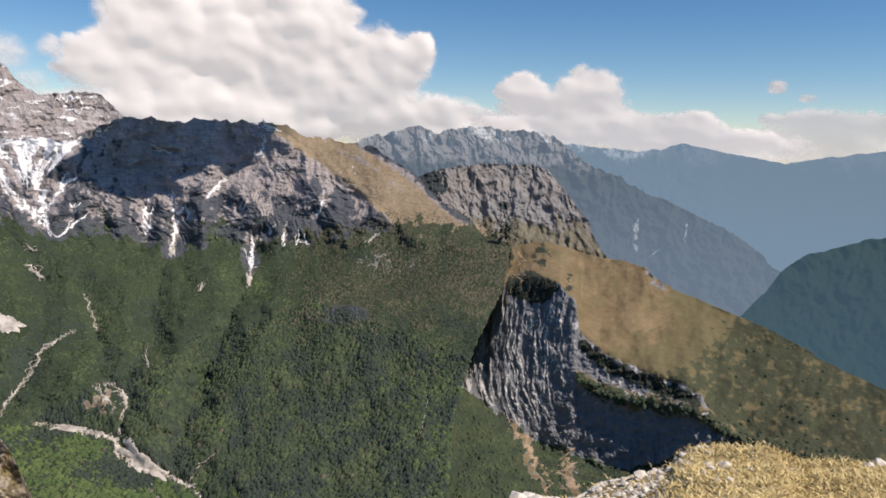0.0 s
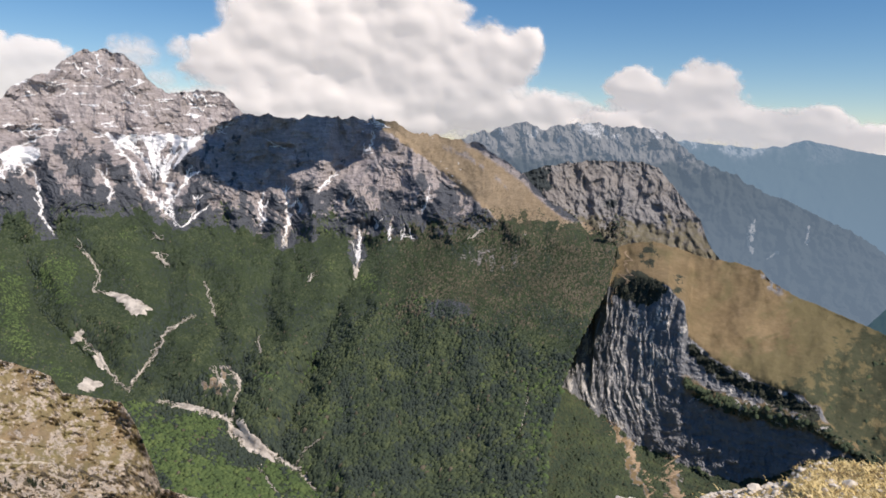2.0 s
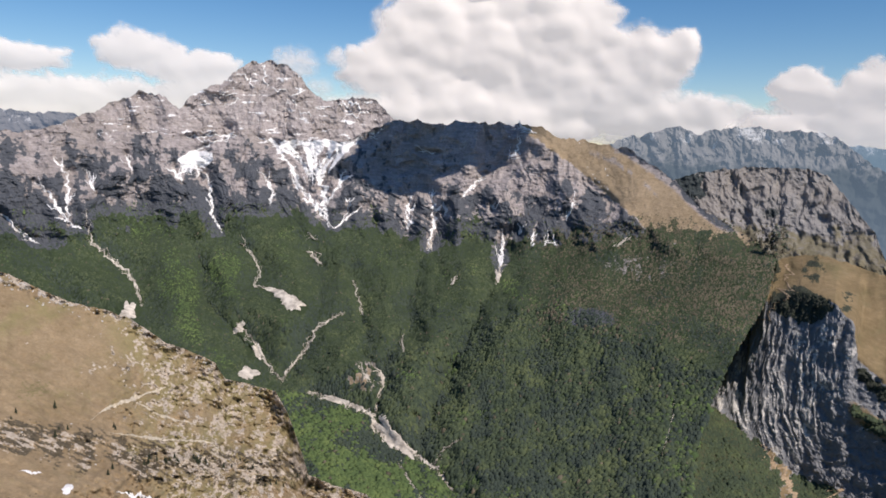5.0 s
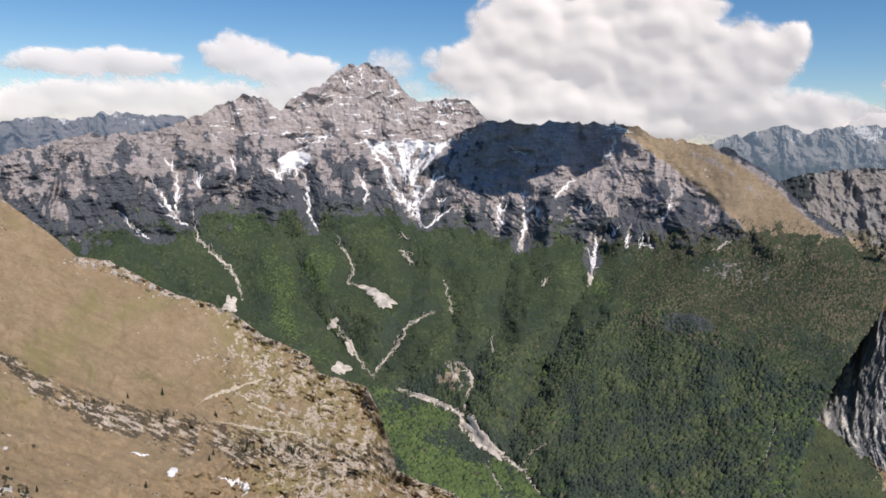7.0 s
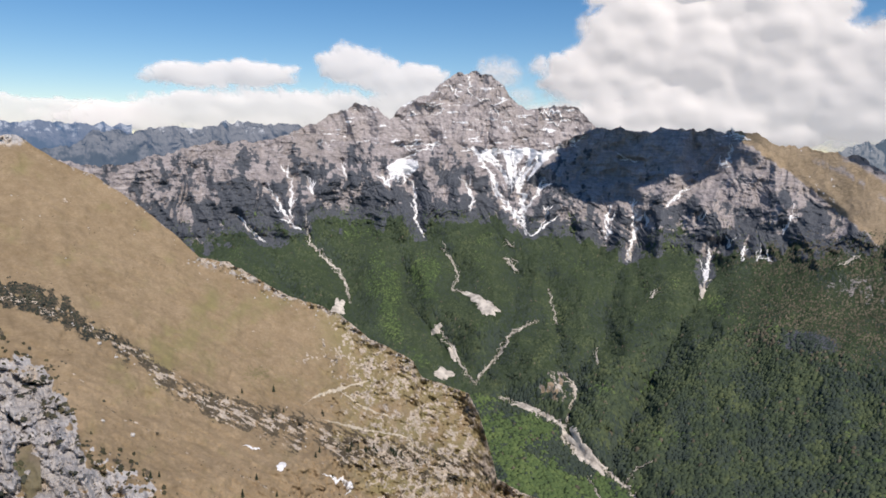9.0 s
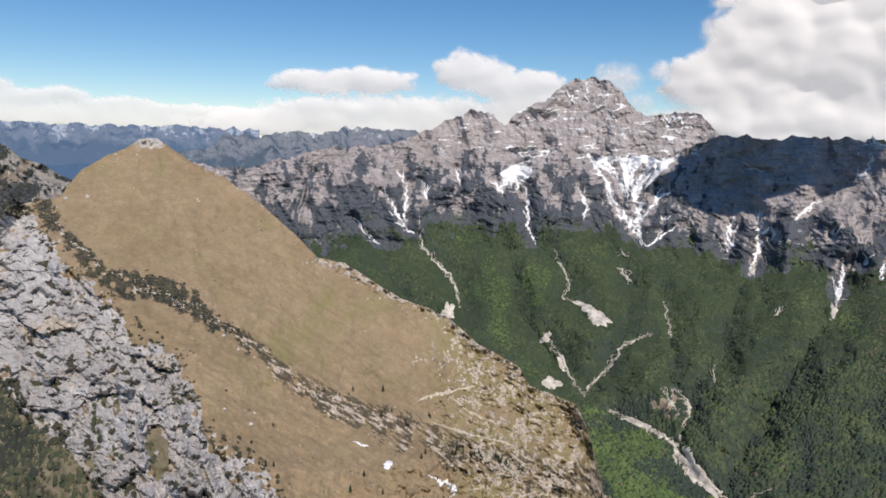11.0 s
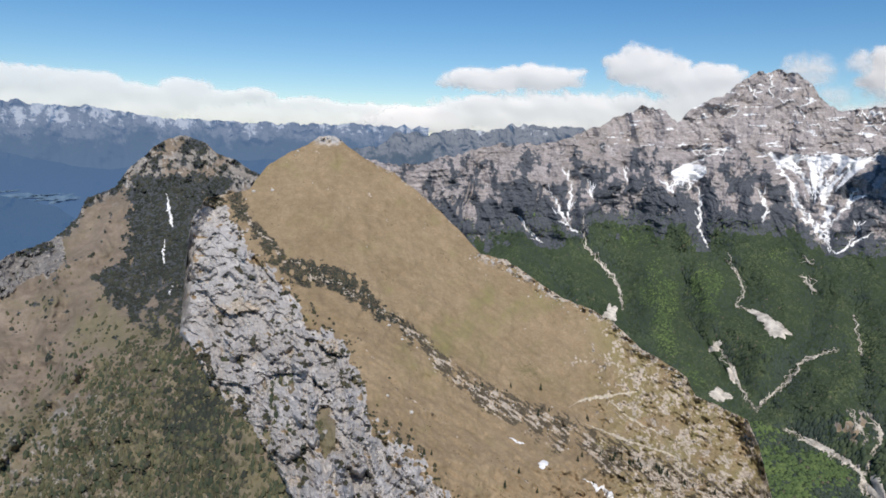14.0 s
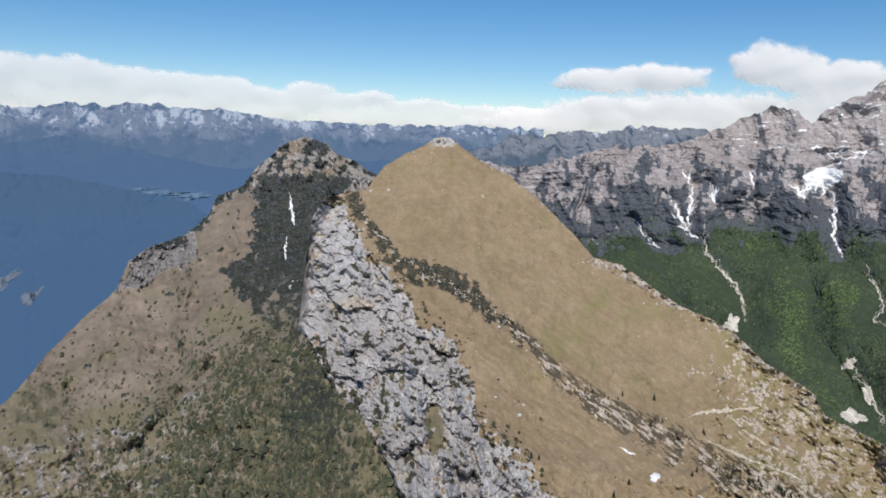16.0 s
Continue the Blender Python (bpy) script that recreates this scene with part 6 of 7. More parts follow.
def leaf_material(name, dark, mid_, light, patch=0.006):
    m = Mat(name, 0.95)
    big = m.noise(patch, 5, 0.6)
    fine = m.noise(0.5, 4, 0.7)
    clump = m.noise(patch * 4, 3, 0.5)
    tone = m.math("ADD", m.math("MULTIPLY", m.geo.outputs["Random Per Island"], 0.32), m.math("MULTIPLY", m.math("SUBTRACT", m.math("ADD", m.math("MULTIPLY", big, 0.6), m.math("MULTIPLY", clump, 0.4)), 0.26), 1.7))
    tone = m.math("ADD", tone, m.math("MULTIPLY", fine, 0.12))
    return m.done(m.ramp(tone, (0.36, dark), (0.68, mid_), (0.95, light)))


CAP = np.concatenate([[[0, 0, 1.0]], np.stack([1.05 * np.cos(np.arange(5) * 1.2566), 1.05 * np.sin(np.arange(5) * 1.2566), np.full(5, -0.5)], -1)])
CAP_F = np.array([[0, 1 + i, 1 + (i + 1) % 5] for i in range(5)])


def crowns(name, centres, size, squash, mat, label, category="trees", far=False, lean=None):
    """Many small tree crowns as one mesh: uneven domes, each its own island; far ones are simpler caps."""
    shape, shape_f = (CAP, CAP_F) if far else (DOME, DOME_F)
    n, k = len(centres), len(shape)
    sc = size[:, None, None] * (1 + 0.28 * RNG.normal(size=(n, k, 1)).clip(-1.5, 1.5))
    turn_ = RNG.uniform(0, 6.28, n)
    c, s_ = np.cos(turn_)[:, None], np.sin(turn_)[:, None]
    v = shape[None] * sc
    vx, vy = v[..., 0] * c - v[..., 1] * s_, v[..., 0] * s_ + v[..., 1] * c
    vz = v[..., 2] * squash[:, None]
    if lean is not None:
        vz = vz + lean[:, :1] * vx + lean[:, 1:] * vy
    verts = np.stack([vx, vy, vz], -1) + centres[:, None]
    faces = (shape_f[None] + (np.arange(n) * k)[:, None, None]).reshape(-1, 3)
    ob = mesh_object(name, verts.reshape(-1, 3), faces, mat, smooth=True)
    return tagged(ob, label, category, kind="stuff")


beech_mat = leaf_material("beech_leaves", (0.041, 0.058, 0.041), (0.063, 0.084, 0.048), (0.094, 0.115, 0.056))
spruce_mat = leaf_material("spruce_needles", (0.036, 0.050, 0.044), (0.047, 0.064, 0.051), (0.062, 0.080, 0.057))
bare_mat = leaf_material("bare_twigs", (0.074, 0.069, 0.050), (0.115, 0.103, 0.075), (0.155, 0.138, 0.100))
bush_mat = leaf_material("dwarf_pine", (0.026, 0.030, 0.027), (0.040, 0.045, 0.036), (0.064, 0.066, 0.048), 0.02)

N_WOOD = 125000
waz, wel = RNG.uniform(-8, 62, N_WOOD * 2), RNG.uniform(-30.0, -5.4, N_WOOD * 2)
keep = RNG.uniform(size=len(waz)) < 0.65
n_a = fbm(waz * 0.55, wel * 0.55, 0.0, 5, 0.55)
n_b = fbm(waz * 1.6, wel * 0.8, 6.0, 4, 0.6)
overline = wel - line(FOREST_TOP, waz)
inside = (overline + 1.4 * n_a + 0.6 * n_b - 1.0 + 1.8 * carve(waz, wel, SNOW_LINES, 5.0) < -0.2 + 2.0 * RNG.uniform(size=len(waz)) ** 3)
bank = np.exp(-(((waz - 23.8) / 1.7) ** 2 + ((wel + 18.9) / 1.5) ** 2))
bare_spot = np.exp(-(((waz - 2) / 6) ** 2 + ((wel + 9.5) / 2.2) ** 2)) * step(-0.1, 0.4, n_b + 0.2)
hidden = (waz > 18) & (wel < line(HILL_CREST, waz) - 0.6)
inside &= (RNG.uniform(size=len(waz)) > np.maximum(bank, 0.7 * bare_spot)) & keep & ~hidden
inside &= ~((waz < -3) & (wel < line(SPUR_CREST, np.minimum(waz, -3.2)) - 0.3))
for bw, bp in BEDS:
    for q0, q1 in zip(bp[:-1], bp[1:]):
        dq = q1 - q0
        u = np.clip(((waz - q0[0]) * dq[0] + (wel - q0[1]) * dq[1]) / (dq @ dq), 0, 1)
        inside &= np.hypot(waz - q0[0] - u * dq[0], (wel - q0[1] - u * dq[1]) + 0.06) > 0.38 * bw + 0.07
waz, wel, n_a, n_b = waz[inside], wel[inside], n_a[inside], n_b[inside]
wr = on_flank("valley_and_massif", waz, wel)
wpos = place(waz, wel, wr)
ahead, aside = [place(waz + a1, wel + e1, on_flank("valley_and_massif", waz + a1, wel + e1)) - place(waz + a0, wel + e0, on_flank("valley_and_massif", waz + a0, wel + e0)) for a0, a1, e0, e1 in ((0.05, 0.05, 0.0, 0.5), (0.05, 0.85, 0.1, 0.1))]
face_up = np.cross(ahead, aside)
face_up *= np.sign(face_up[:, 2:])
slant = np.clip(-face_up[:, :2] / np.maximum(face_up[:, 2:], 1e-3), -1.6, 1.6) * 0.85
wsize = RNG.uniform(2.9, 5.6, len(waz)) * RNG.uniform(0.75, 1.15, len(waz)) * (1 + 0.15 * step(-15, -22, wel))
ravine = carve(waz, wel, RAVINES, 2.4)
bareness = np.maximum(0.85 * step(-16.0, -11.0, wel + 1.8 * n_b) * step(13, 5, waz + 2.5 * n_a), 0.015)
dark_knob = np.exp(-(((waz - 5.6) / 1.9) ** 2 + ((wel + 13.6) / 0.75) ** 2)) > 0.45
spruce = dark_knob | (fbm(waz * 0.4 + 31, wel * 0.4, 3.0, 4) + 0.25 * RNG.normal(size=len(waz)) > 0.42 - 0.26 * step(18, 9, waz) * step(-13, -17, wel) - 0.9 * np.maximum(ravine - 0.25, 0) * step(15, 22, waz))
bare_tree = ~spruce & (RNG.uniform(size=len(waz)) < bareness)
fresh = (np.exp(-(((waz - 35.5) / 5.0) ** 2 + ((wel + 11.2) / 2.2) ** 2)) + 0.8 * np.exp(-(((waz - 22) / 6.0) ** 2 + ((wel + 26.5) / 2.5) ** 2)) + 0.55 * np.exp(-(((waz - 10) / 3.5) ** 2 + ((wel + 12.5) / 1.2) ** 2))
         + 0.55 * fbm(waz * 0.28, wel * 0.35, 50.0, 4) - 0.3 * step(14, 8, waz) + 0.9 * (0.22 - ravine) * step(17, 22, waz) * step(47, 43, waz) + 0.12 * RNG.normal(size=len(waz))) > 0.42
fresh |= (waz > 15.5) & (wel < line([(30, -19.6), (28.0, -20.1), (25.9, -20.8), (23.8, -21.6), (21.7, -23.9), (18.9, -25.2), (16.0, -27.2)], waz) + 0.25 * n_b)
fresh |= RNG.uniform(size=len(waz)) < 0.35 * step(3.0, -4.0, waz + 2.0 * n_a) * step(-15.5, -20.0, wel)
young_mat = leaf_material("young_beech_leaves", (0.060, 0.094, 0.040), (0.088, 0.130, 0.050), (0.124, 0.168, 0.062))
near_wood = wel < -12.5 - 0.35 * np.abs(waz - 8)
for flag, nm, mt, lb, sq in ((~spruce & ~bare_tree & ~fresh, "beech_wood", beech_mat, "green beech wood on the mountainside", 1.0), (~spruce & ~bare_tree & fresh, "young_beech_wood", young_mat, "fresh light green beech wood on the slopes", 1.0), (spruce, "spruce_wood", spruce_mat, "dark spruce stands among the beech wood", 1.5),
                             (bare_tree, "leafless_wood", bare_mat, "brown leafless wood high on the slope", 1.7)):
    for close in (True, False):
        pick = flag & (near_wood == close)
        if pick.sum() > 50:
            lean_ = RNG.uniform(size=pick.sum()) < (0.62 if close else 1.0)
            q = np.flatnonzero(pick)[lean_]
            crowns(nm, wpos[q], wsize[q] * (0.85 if sq > 1.2 else 1.0) * (1.25 if close else 0.95), sq * RNG.uniform(0.55, 1.0, len(q)) * (1.0 if close else 0.8), mt, lb, far=not close, lean=slant[q])


def scatter(flank, n, az0, az1, el0, el1, rule, rng):
    """Random places on a flank where rule(az, el) passes a draw."""
    az, el = rng.uniform(az0, az1, n), rng.uniform(el0, el1, n)
    a, low, top = RANGES[flank][:3]
    ok = (el > np.interp(az, a, low)) & (el < np.interp(az, a, top) - 0.05)
    ok &= rng.uniform(size=n) < rule(az, el)
    az, el = az[ok], el[ok]
    return az, el, place(az, el, on_flank(flank, az, el))


def scrub(name, flank, n, box, rule, sizes, mat, label, far=False):
    az, el, pos = scatter(flank, n, *box, rule, RNG)
    size = RNG.uniform(*sizes, len(az)) * RNG.uniform(0.6, 1.0, len(az))
    return crowns(name, pos, size, RNG.uniform(0.6, 1.1, len(az)), mat, label, "shrubs", far=far)


hill_bush_mat = leaf_material("olive_bushes", (0.036, 0.036, 0.022), (0.060, 0.056, 0.034), (0.10, 0.088, 0.054), 0.02)
scrub("large_bushes", "grassy_hill", 16000, (52, 74, -30, -4), lambda a, e: 0.8 * step(0.5, 0.8, hill_zones(a, e, 0, 0)[2]) * np.clip(np.exp(-((e - line(HILL_EDGE, a)) / 3.5) ** 2) + step(0.0, -1.0, e - line(HILL_EDGE, a)), 0, 1) + 0.16 * np.exp(-((e - line(HILL_EDGE, a) - 0.3) / 0.9) ** 2), (1.1, 2.4), hill_bush_mat, "dark olive bushes on the cliff and along its edge")
heath_mat = leaf_material("brown_heath", (0.060, 0.050, 0.034), (0.105, 0.086, 0.058), (0.165, 0.135, 0.092), 0.03)
scrub("heath", "grassy_hill", 42000, (34, 62, -31, -8), lambda a, e: step(0.42, 0.75, hill_zones(a, e, 0, 0)[2]) * step(62, 57, a), (0.4, 1.1), heath_mat, "brown heath and low scrub between stones")
scrub("low_shrubs", "grassy_hill", 2600, (52, 68, -12, -1.5), lambda a, e: 0.5 * step(0.15, 0.5, fbm(a / 1.5, e / 1.5, 91.0, 3)), (0.3, 0.9), heath_mat, "small brown shrubs dotted over the dry grass")
scrub("low_shrubs", "grassy_hill", 5000, (46, 62, -30, -15), lambda a, e: 0.35 * step(0.1, 0.5, fbm(a / 1.2, e / 1.2, 92.0, 3)) * step(-0.4, -1.4, e - line(BAND_MID, a)), (0.3, 0.8), heath_mat, "small brown shrubs dotted over the dry grass")
scrub("dwarf_pine_scrub", "grassy_hill", 40000, (54, 75, -31, -4), lambda a, e: step(0.42, 0.75, hill_zones(a, e, 0, 0)[2]) * step(55, 59, a), (0.7, 1.7), bush_mat, "dark dwarf pine scrub on the hill and cliff ledges")
scrub("dwarf_pine_scrub", "west_summit", 80000, (64, 97, -30, -1), lambda a, e: step(0.40, 0.75, west_zones(a, e, 0, 0)[2]), (1.3, 3.0), bush_mat, "dark dwarf pine scrub on the rocky summit")
west_bush_mat = leaf_material("budding_bushes", (0.052, 0.050, 0.036), (0.084, 0.078, 0.054), (0.13, 0.118, 0.08), 0.02)
scrub("bushes", "west_summit", 17000, (64, 97, -30, -11), lambda a, e: np.clip((west_zones(a, e, 0, 0)[0] * 1.1 - 0.1) * step(90, 76, a) + 0.06, 0, 1), (1.2, 2.8), west_bush_mat, "low budding bushes on the brown slope")
scrub("large_bushes", "west_summit", 24000, (64, 80, -31, -12), lambda a, e: 0.8 * step(0.45, 0.7, west_zones(a, e, 0, 0)[2]), (1.2, 2.4), bush_mat, "dark dwarf pine at the foot of the cliff", far=True)
budding_mat = leaf_material("budding_leaves", (0.054, 0.056, 0.034), (0.086, 0.086, 0.050), (0.130, 0.124, 0.074), 0.02)
low_wood = lambda a, e: 0.04 * step(-8, -11, e) + 0.7 * np.exp(-(((a - 93.5) / 2.0) ** 2 + ((e + 19.5) / 2.2) ** 2)) + within(OLIVE_WOOD, a, e) * 0.5 + (1 - 0.75 * np.exp(-(((a - 70) / 3.0) ** 2 + ((e + 26.5) / 3.0) ** 2))) * step(-11.5, -18, e + 2.0 * fbm(a / 2.5, e / 2.5, 71.0, 4)) * step(90, 78, a + 1.0 * e + 18) * step(-0.35, 0.25, fbm(a / 1.4, e / 1.4, 72.0, 4) + 0.12)
hill_spruce_mat = leaf_material("slope_spruce_needles", (0.034, 0.044, 0.030), (0.050, 0.062, 0.040), (0.072, 0.082, 0.050), 0.02)
for name, n_, mat_, lab in (("budding_wood", 7000, budding_mat, "olive budding trees on the lower brown slope"), ("spruce_wood", 5200, hill_spruce_mat, "dark green spruces on the lower brown slope")):
    az_, el_, pos_ = scatter("west_summit", n_, 64, 92, -31, -10, low_wood, RNG)
    crowns(name, pos_, RNG.uniform(0.8, 1.7, len(az_)) * RNG.uniform(0.7, 1.6, len(az_)), RNG.uniform(1.0, 2.2, len(az_)), mat_, lab)
scrub("bushes", "cliff_spur", 11000, (-37, -4, -28, -8), lambda a, e: np.clip(step(0.4, 0.8, spur_zones(a, e, 0, 0)[0]) * (0.06 + 0.94 * np.maximum(step(-20.5, -23, e), 0.8 * np.exp(-((e - line(LEDGE, a)) / 0.6) ** 2))), 0, 1), (4.0, 7.5), beech_mat, "green bushes and young trees about the cliff")
scrub("hanging_wood", "cliff_spur", 22000, (-17, -3.2, -28.5, -16), lambda a, e: step(0.4, 0.7, spur_zones(a, e, 0, 0)[0]), (3.0, 5.6), beech_mat, "green wood below the folded cliff", far=True)
# this scrub also covers the upper wall, darkening it for its shade
scrub("dwarf_pine_scrub", "cliff_spur", 36000, (-37, -4, -31, -8), lambda a, e: step(0.4, 0.8, spur_zones(a, e, 0, 0)[2]) * (0.3 + 0.7 * step(-17, -12.5, a) + 0.7 * step(-15.5, -16.5, e)), (2.2, 4.4), bush_mat, "dark scrub along the cliff top", far=True)

# ---- conifers on the hill
bark_mat = plain("spruce_bark", (0.06, 0.045, 0.035), (0.11, 0.085, 0.06), 6.0)
needle_mat = leaf_material("hill_spruce_needles", (0.020, 0.026, 0.018), (0.034, 0.042, 0.026), (0.055, 0.062, 0.036), 0.05)


def part(name, bm, material, parent, label=""):
    me = bpy.data.meshes.new(name)
    bm.to_mesh(me)
    bm.free()
    me.materials.append(material)
    ob = new(name, me)
    ob.parent = parent
    return tagged(ob, label) if label else ob


def conifer(seed, height):
    """A small spruce: a tapered trunk and ragged tiers of drooping branches."""
    rng = random.Random(seed)
    root = tagged(new("conifer"), "small dark spruce standing on the hillside", "tree", "conifers on the hill")
    bm = bmesh.new()
    bmesh.ops.create_cone(bm, cap_ends=True, segments=6, radius1=height * 0.03, radius2=height * 0.006, depth=height, matrix=Matrix.Translation((0, 0, height / 2)))
    part("trunk", bm, bark_mat, root)
    bm = bmesh.new()
    tiers = 8
    for i in range(tiers):
        base = height * (0.10 + 0.84 * i / tiers)
        reach = height * 0.24 * (1 - i / tiers) ** 0.8 + 0.12
        tip = bm.verts.new((0, 0, base + height * 0.20))
        loop = []
        for k in range(14):
            ang = 6.2832 * (k + rng.uniform(-0.25, 0.25)) / 14
            rad = reach * (rng.uniform(0.8, 1.12) if k % 2 else rng.uniform(0.42, 0.6))
            loop.append(bm.verts.new((rad * math.cos(ang), rad * math.sin(ang), base - rad * rng.uniform(0.15, 0.4))))
        for k in range(14):
            bm.faces.new((tip, loop[k], loop[(k + 1) % 14]))
    part("crown", bm, needle_mat, root)
    return root


STOCK = [conifer(i, 5.2) for i in range(4)]
trng = np.random.RandomState(5)
tree_at = []
for az, el, sa_, se_, n in ((40, -24.0, 1.6, 0.25, 12), (36.5, -24.4, 2.2, 0.25, 12), (33.5, -25.0, 1.2, 0.3, 6), (30.2, -26.4, 1.0, 0.35, 8), (55.3, -24.6, 0.6, 0.5, 3), (44, -21.2, 3.0, 0.4, 5), (50, -19.6, 3, 0.4, 6), (46, -26.5, 5, 1.2, 5)):
    for _ in range(n):
        tree_at.append((az + sa_ * trng.normal() * 0.7, el + se_ * trng.normal() * 0.7))
for i, (az, el) in enumerate(tree_at):
    if not -31 < el < line(HILL_CREST, az) - 0.1:
        continue
    p = place(az, el, on_flank("grassy_hill", az, el))
    m = Matrix.Translation((p[0], p[1], p[2] - 0.3)) @ Matrix.Rotation(trng.uniform(0, 6.28), 4, "Z") @ Matrix.Scale(trng.uniform(0.7, 1.35), 4)
    if i < 4:
        STOCK[i].matrix_world = m
    else:
        c = copy_thing(STOCK[i % 4], m)
        c.scale = [trng.uniform(0.65, 1.35)] * 3

# ---- boulders on the hill
boulder_mat = plain("pale_limestone", (0.36, 0.345, 0.325), (0.60, 0.585, 0.56), 1.5, 0.9, 0.05)


def rock_mesh(name, seed, cuts=1, flat=0.65):
    bm = bmesh.new()
    bmesh.ops.create_icosphere(bm, subdivisions=cuts, radius=1.0)
    for v in bm.verts:
        d = v.co.normalized()
        k = 1 + 0.38 * noise.noise(d * 1.5 + Vector((seed * 3.1, 0, 0))) + 0.16 * noise.noise(d * 4 + Vector((0, seed * 2.3, 0)))
        v.co = Vector((d.x * k, d.y * k * 0.85, d.z * k * flat))
    me = bpy.data.meshes.new(name)
    bm.to_mesh(me)
    bm.free()
    return me


hill_rocks = [rock_mesh("boulder", i) for i in range(5)]
for me in hill_rocks:
    me.materials.append(boulder_mat)
brng = np.random.RandomState(11)
spots = [(56.8, -21.6, 2.2), (58.8, -20.37, 1.8), (58.8, -14.98, 2.0), (57.7, -16.04, 1.8), (63.7, -0.5, 2.4), (66.0, -1.6, 2.0), (67.9, -4.6, 2.6), (69.3, -4.7, 2.8)]
for k in range(120):
    az = brng.uniform(34, 70)
    el = line(BAND_MID, az) + 0.5 * brng.normal() if k % 3 else line(HILL_CREST, az) - abs(brng.normal()) * 0.5 - 0.1
    if k % 9 == 0:
        az, el = brng.uniform(53, 67), brng.uniform(-9, -2)
    spots.append((az, el, brng.uniform(0.35, 1.15)))
for k in range(110):
    az = brng.uniform(46.5, 52.5) if k % 2 else brng.uniform(35, 47)
    spots.append((az, line(HILL_CREST, az) - 0.12 - abs(brng.normal()) * (0.55 if az > 46.5 else 0.35), brng.uniform(0.5, 1.5)))
for k, (az, el, size) in enumerate(spots):
    if not -31 < el < line(HILL_CREST, az) - 0.08 or el < line(HILL_EDGE, az) + 0.3 and az > 50:
        continue
    p = place(az, el, on_flank("grassy_hill", az, el))
    ob = tagged(new("boulder", hill_rocks[k % 5]), "pale limestone boulder lying in dry grass", "rock", "boulders on the hill")
    ob.matrix_world = Matrix.Translation((p[0], p[1], p[2] + 0.1 * size)) @ Matrix.Rotation(brng.uniform(0, 6.28), 4, "Z") @ Matrix.Scale(size, 4)

# ---- grass and stones on the summit
grass_mat = Mat("dry_grass_blades", 0.9)
g_isl = grass_mat.geo.outputs["Random Per Island"]
g_big = grass_mat.noise(0.9, 4)
grass_blade = grass_mat.done(grass_mat.ramp(grass_mat.math("ADD", grass_mat.math("MULTIPLY", g_isl, 0.6), grass_mat.math("MULTIPLY", g_big, 0.5)), (0.25, (0.40, 0.30, 0.13)), (0.5, (0.62, 0.485, 0.22)), (0.78, (0.78, 0.64, 0.34))))
grng = np.random.RandomState(3)
N_TUFT = 8000
gaz = grng.uniform(-40, -5, N_TUFT)
grr = grng.uniform(7.5, 16.5, N_TUFT)
STONY = lambda az, r: step(-22.5, -19.5, az + 0.5 * (r - 13) + 1.5 * fbm(az / 2.0, r / 1.5, 0.0, 3))
kp = grng.uniform(size=N_TUFT) > 0.93 * STONY(gaz, grr)
gaz, grr = gaz[kp], grr[kp]
gx, gy = -np.sin(np.radians(gaz)) * grr, np.cos(np.radians(gaz)) * grr
gz0 = summit_height(gaz, grr)
blades = 9
nb = len(gaz) * blades
bx = np.repeat(gx, blades) + grng.normal(size=nb) * 0.09
by = np.repeat(gy, blades) + grng.normal(size=nb) * 0.09
bz = np.repeat(gz0, blades) - 0.02
hh = grng.uniform(0.02, 0.075, nb) * np.repeat(grng.uniform(0.6, 1.25, len(gaz)), blades)
la, ll = grng.uniform(0, 6.28, nb), grng.uniform(1.0, 2.6, nb) * hh
wa = grng.uniform(0, 6.28, nb)
wd = 0.013
b0 = np.stack([bx - wd * np.cos(wa), by - wd * np.sin(wa), bz], -1)
b1 = np.stack([bx + wd * np.cos(wa), by + wd * np.sin(wa), bz], -1)
m0 = np.stack([bx + 0.4 * ll * np.cos(la) - 0.7 * wd * np.cos(wa), by + 0.4 * ll * np.sin(la) - 0.7 * wd * np.sin(wa), bz + 0.65 * hh], -1)
m1 = np.stack([bx + 0.4 * ll * np.cos(la) + 0.7 * wd * np.cos(wa), by + 0.4 * ll * np.sin(la) + 0.7 * wd * np.sin(wa), bz + 0.65 * hh], -1)
t0 = np.stack([bx + ll * np.cos(la), by + ll * np.sin(la), bz + hh], -1)
gv = np.stack([b0, b1, m1, m0, t0], 1).reshape(-1, 3)
base = (np.arange(nb) * 5)[:, None, None]
gf = (np.array([[0, 1, 2], [0, 2, 3], [3, 2, 4]])[None] + base).reshape(-1, 3)
tagged(mesh_object("dry_grass", gv, gf, grass_blade), "tussocks of dry yellow grass on the summit", "grass", kind="stuff")

stone_mat = plain("white_limestone", (0.50, 0.45, 0.385), (0.80, 0.745, 0.66), 6.0, 0.9, 0.01)
stone_meshes = [rock_mesh("stone", 40 + i, 2 if i < 2 else 1, 0.6) for i in range(7)]
for me in stone_meshes:
    me.materials.append(stone_mat)
stone_spots = [(-18.1, 14.0, 0.15), (-20.2, 14.2, 0.09), (-22.9, 13.2, 0.12), (-24.0, 12.7, 0.15), (-23.0, 12.4, 0.1), (-28.5, 14.0, 0.06), (-33.2, 14.6, 0.12), (-33.8, 14.9, 0.12), (-35, 14.0, 0.1), (-10.4, 12.2, 0.2), (-8.6, 12.2, 0.2), (-9.5, 12.3, 0.16)]
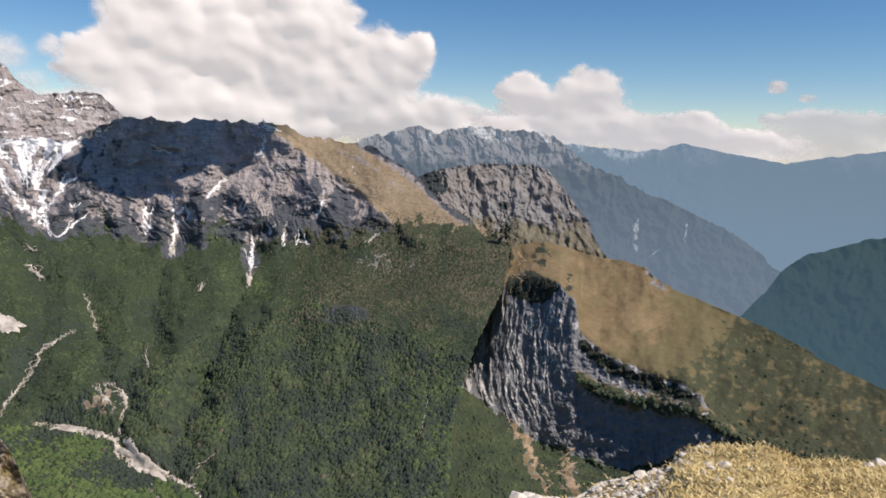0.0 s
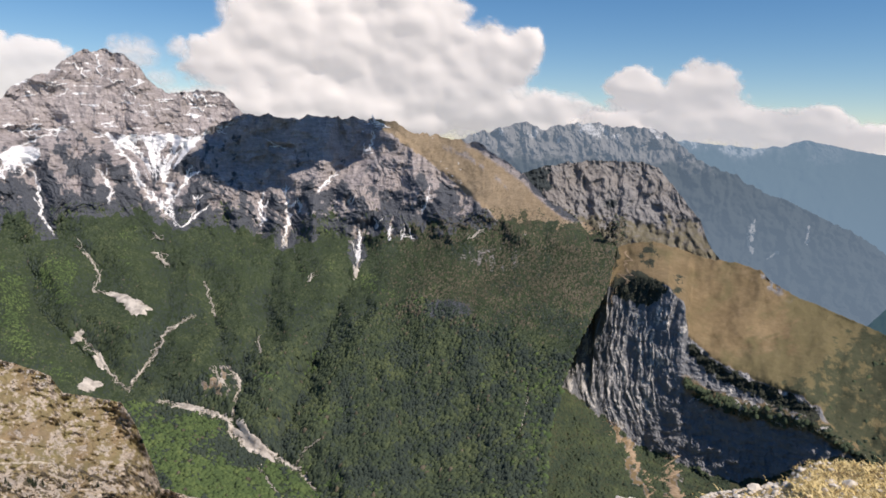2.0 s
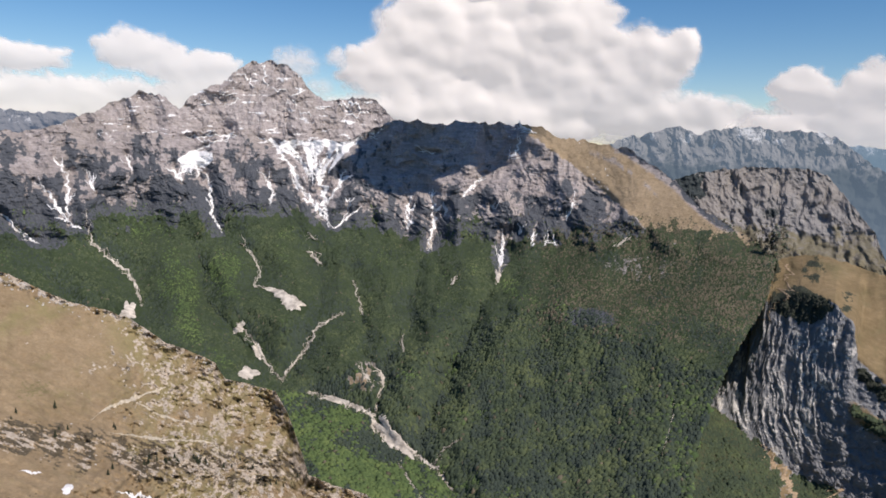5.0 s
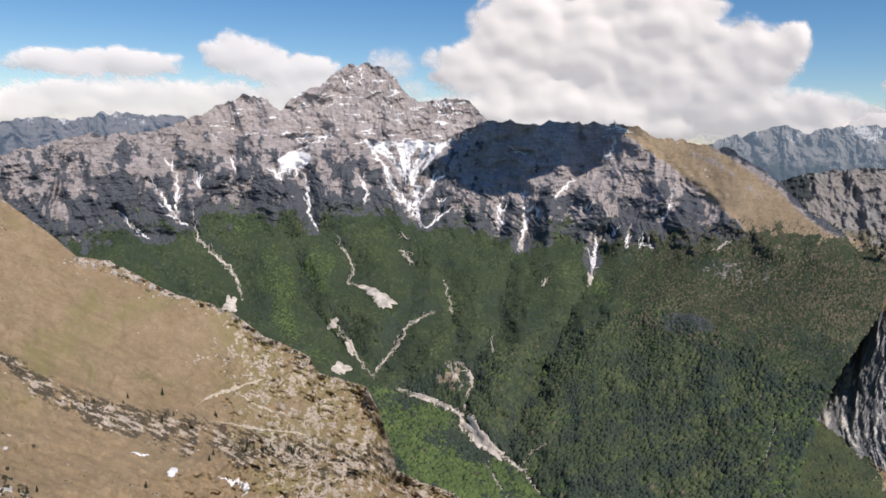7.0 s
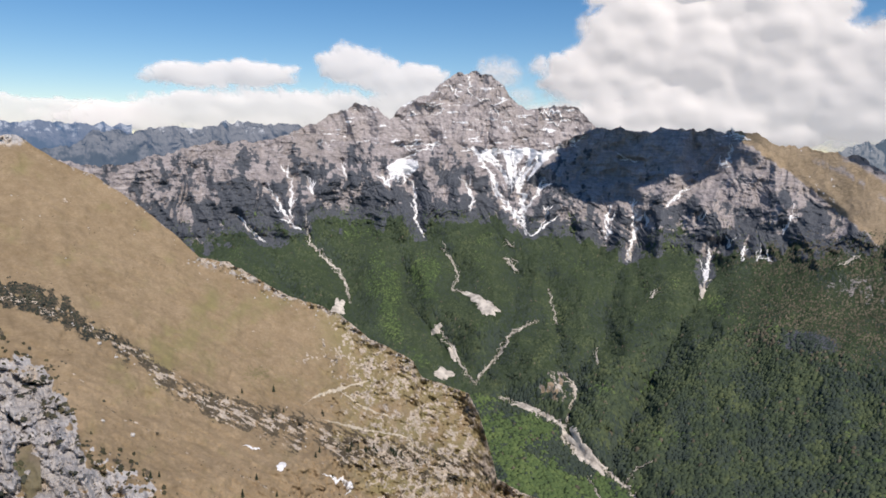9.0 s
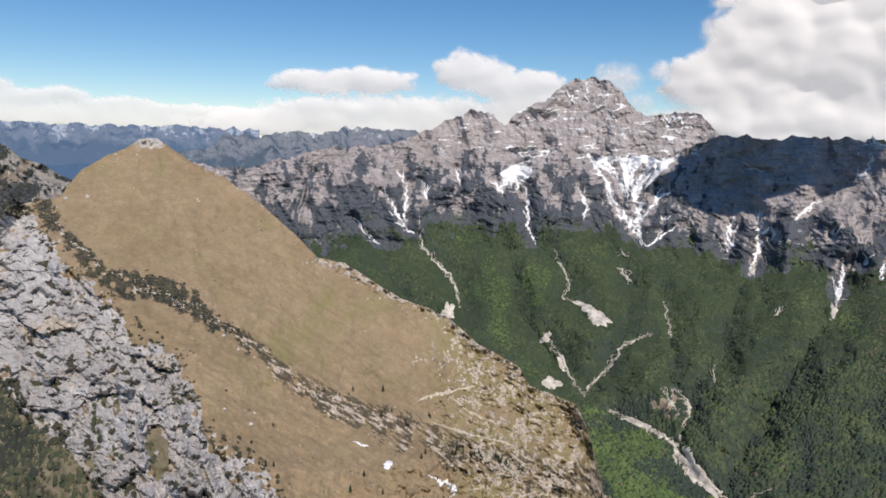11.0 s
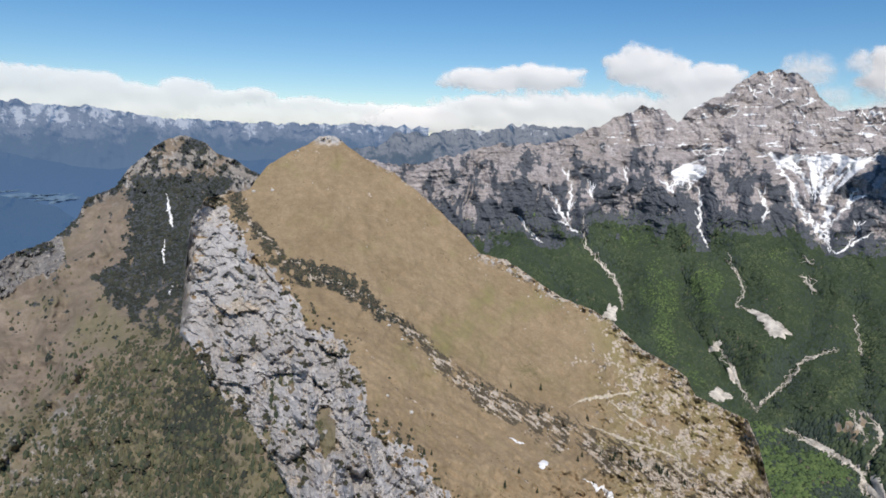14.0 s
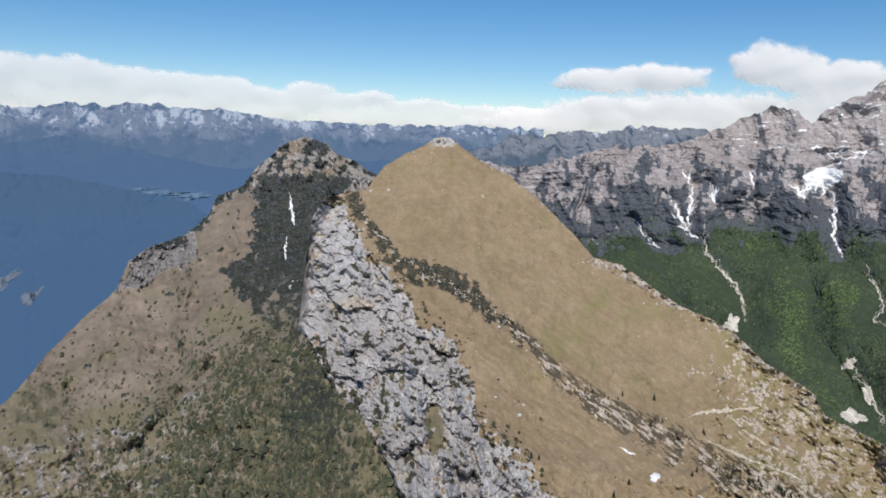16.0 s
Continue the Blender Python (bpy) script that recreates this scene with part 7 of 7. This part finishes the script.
while len(stone_spots) < 250:
    az, r = grng.uniform(-27, -6), grng.uniform(9.5, 15.0)
    if grng.uniform() < STONY(np.array(az), np.array(r)) or (az < -21 and grng.uniform() < 0.06):
        stone_spots.append((az, min(r, 14.7 - 2.6 * float(step(-20, -6, az))), grng.uniform(0.025, 0.095)))
for k, (az, r, size) in enumerate(stone_spots):
    z = float(summit_height(np.array(az), np.array(r)))
    ob = tagged(new("stone", stone_meshes[k % 7]), "white limestone stone lying on the summit edge", "stone", "stones on the summit")
    a = radians(az)
    ob.matrix_world = Matrix.Translation((-math.sin(a) * r, math.cos(a) * r, z + 0.15 * size)) @ Euler((grng.uniform(-0.3, 0.3), grng.uniform(-0.3, 0.3), grng.uniform(0, 6.28))).to_matrix().to_4x4() @ Matrix.Scale(size, 4)

# fine rubble along the edge
phi_ = (1 + 5 ** 0.5) / 2
ICO = np.array([(-1, phi_, 0), (1, phi_, 0), (-1, -phi_, 0), (1, -phi_, 0), (0, -1, phi_), (0, 1, phi_), (0, -1, -phi_), (0, 1, -phi_), (phi_, 0, -1), (phi_, 0, 1), (-phi_, 0, -1), (-phi_, 0, 1)]) / 1.9
ICO_F = np.array([f for f in itertools.combinations(range(12), 3) if all(np.linalg.norm(ICO[a] - ICO[b]) < 1.2 for a, b in itertools.combinations(f, 2))])
raz, rrr = grng.uniform(-26, -5.5, 5200), grng.uniform(9.0, 15.0, 5200)
ok = grng.uniform(size=len(raz)) < STONY(raz, rrr) * 0.55 + 0.03
raz, rrr = raz[ok], np.minimum(rrr[ok], 14.8 - 2.6 * step(-20, -6, raz[ok]))
rsz = grng.uniform(0.012, 0.05, len(raz))
rv = ICO[None] * rsz[:, None, None] * grng.uniform(0.6, 1.3, (len(raz), 12, 1)) * np.array([1, 0.85, 0.6])
ra = np.radians(raz)
rv = rv + np.stack([-np.sin(ra) * rrr, np.cos(ra) * rrr, summit_height(raz, rrr) + 0.2 * rsz], -1)[:, None]
tagged(mesh_object("rubble", rv.reshape(-1, 3), (ICO_F[None] + (np.arange(len(raz)) * 12)[:, None, None]).reshape(-1, 3), stone_mat, smooth=False), "fine white limestone rubble along the summit edge", "rubble", kind="stuff")
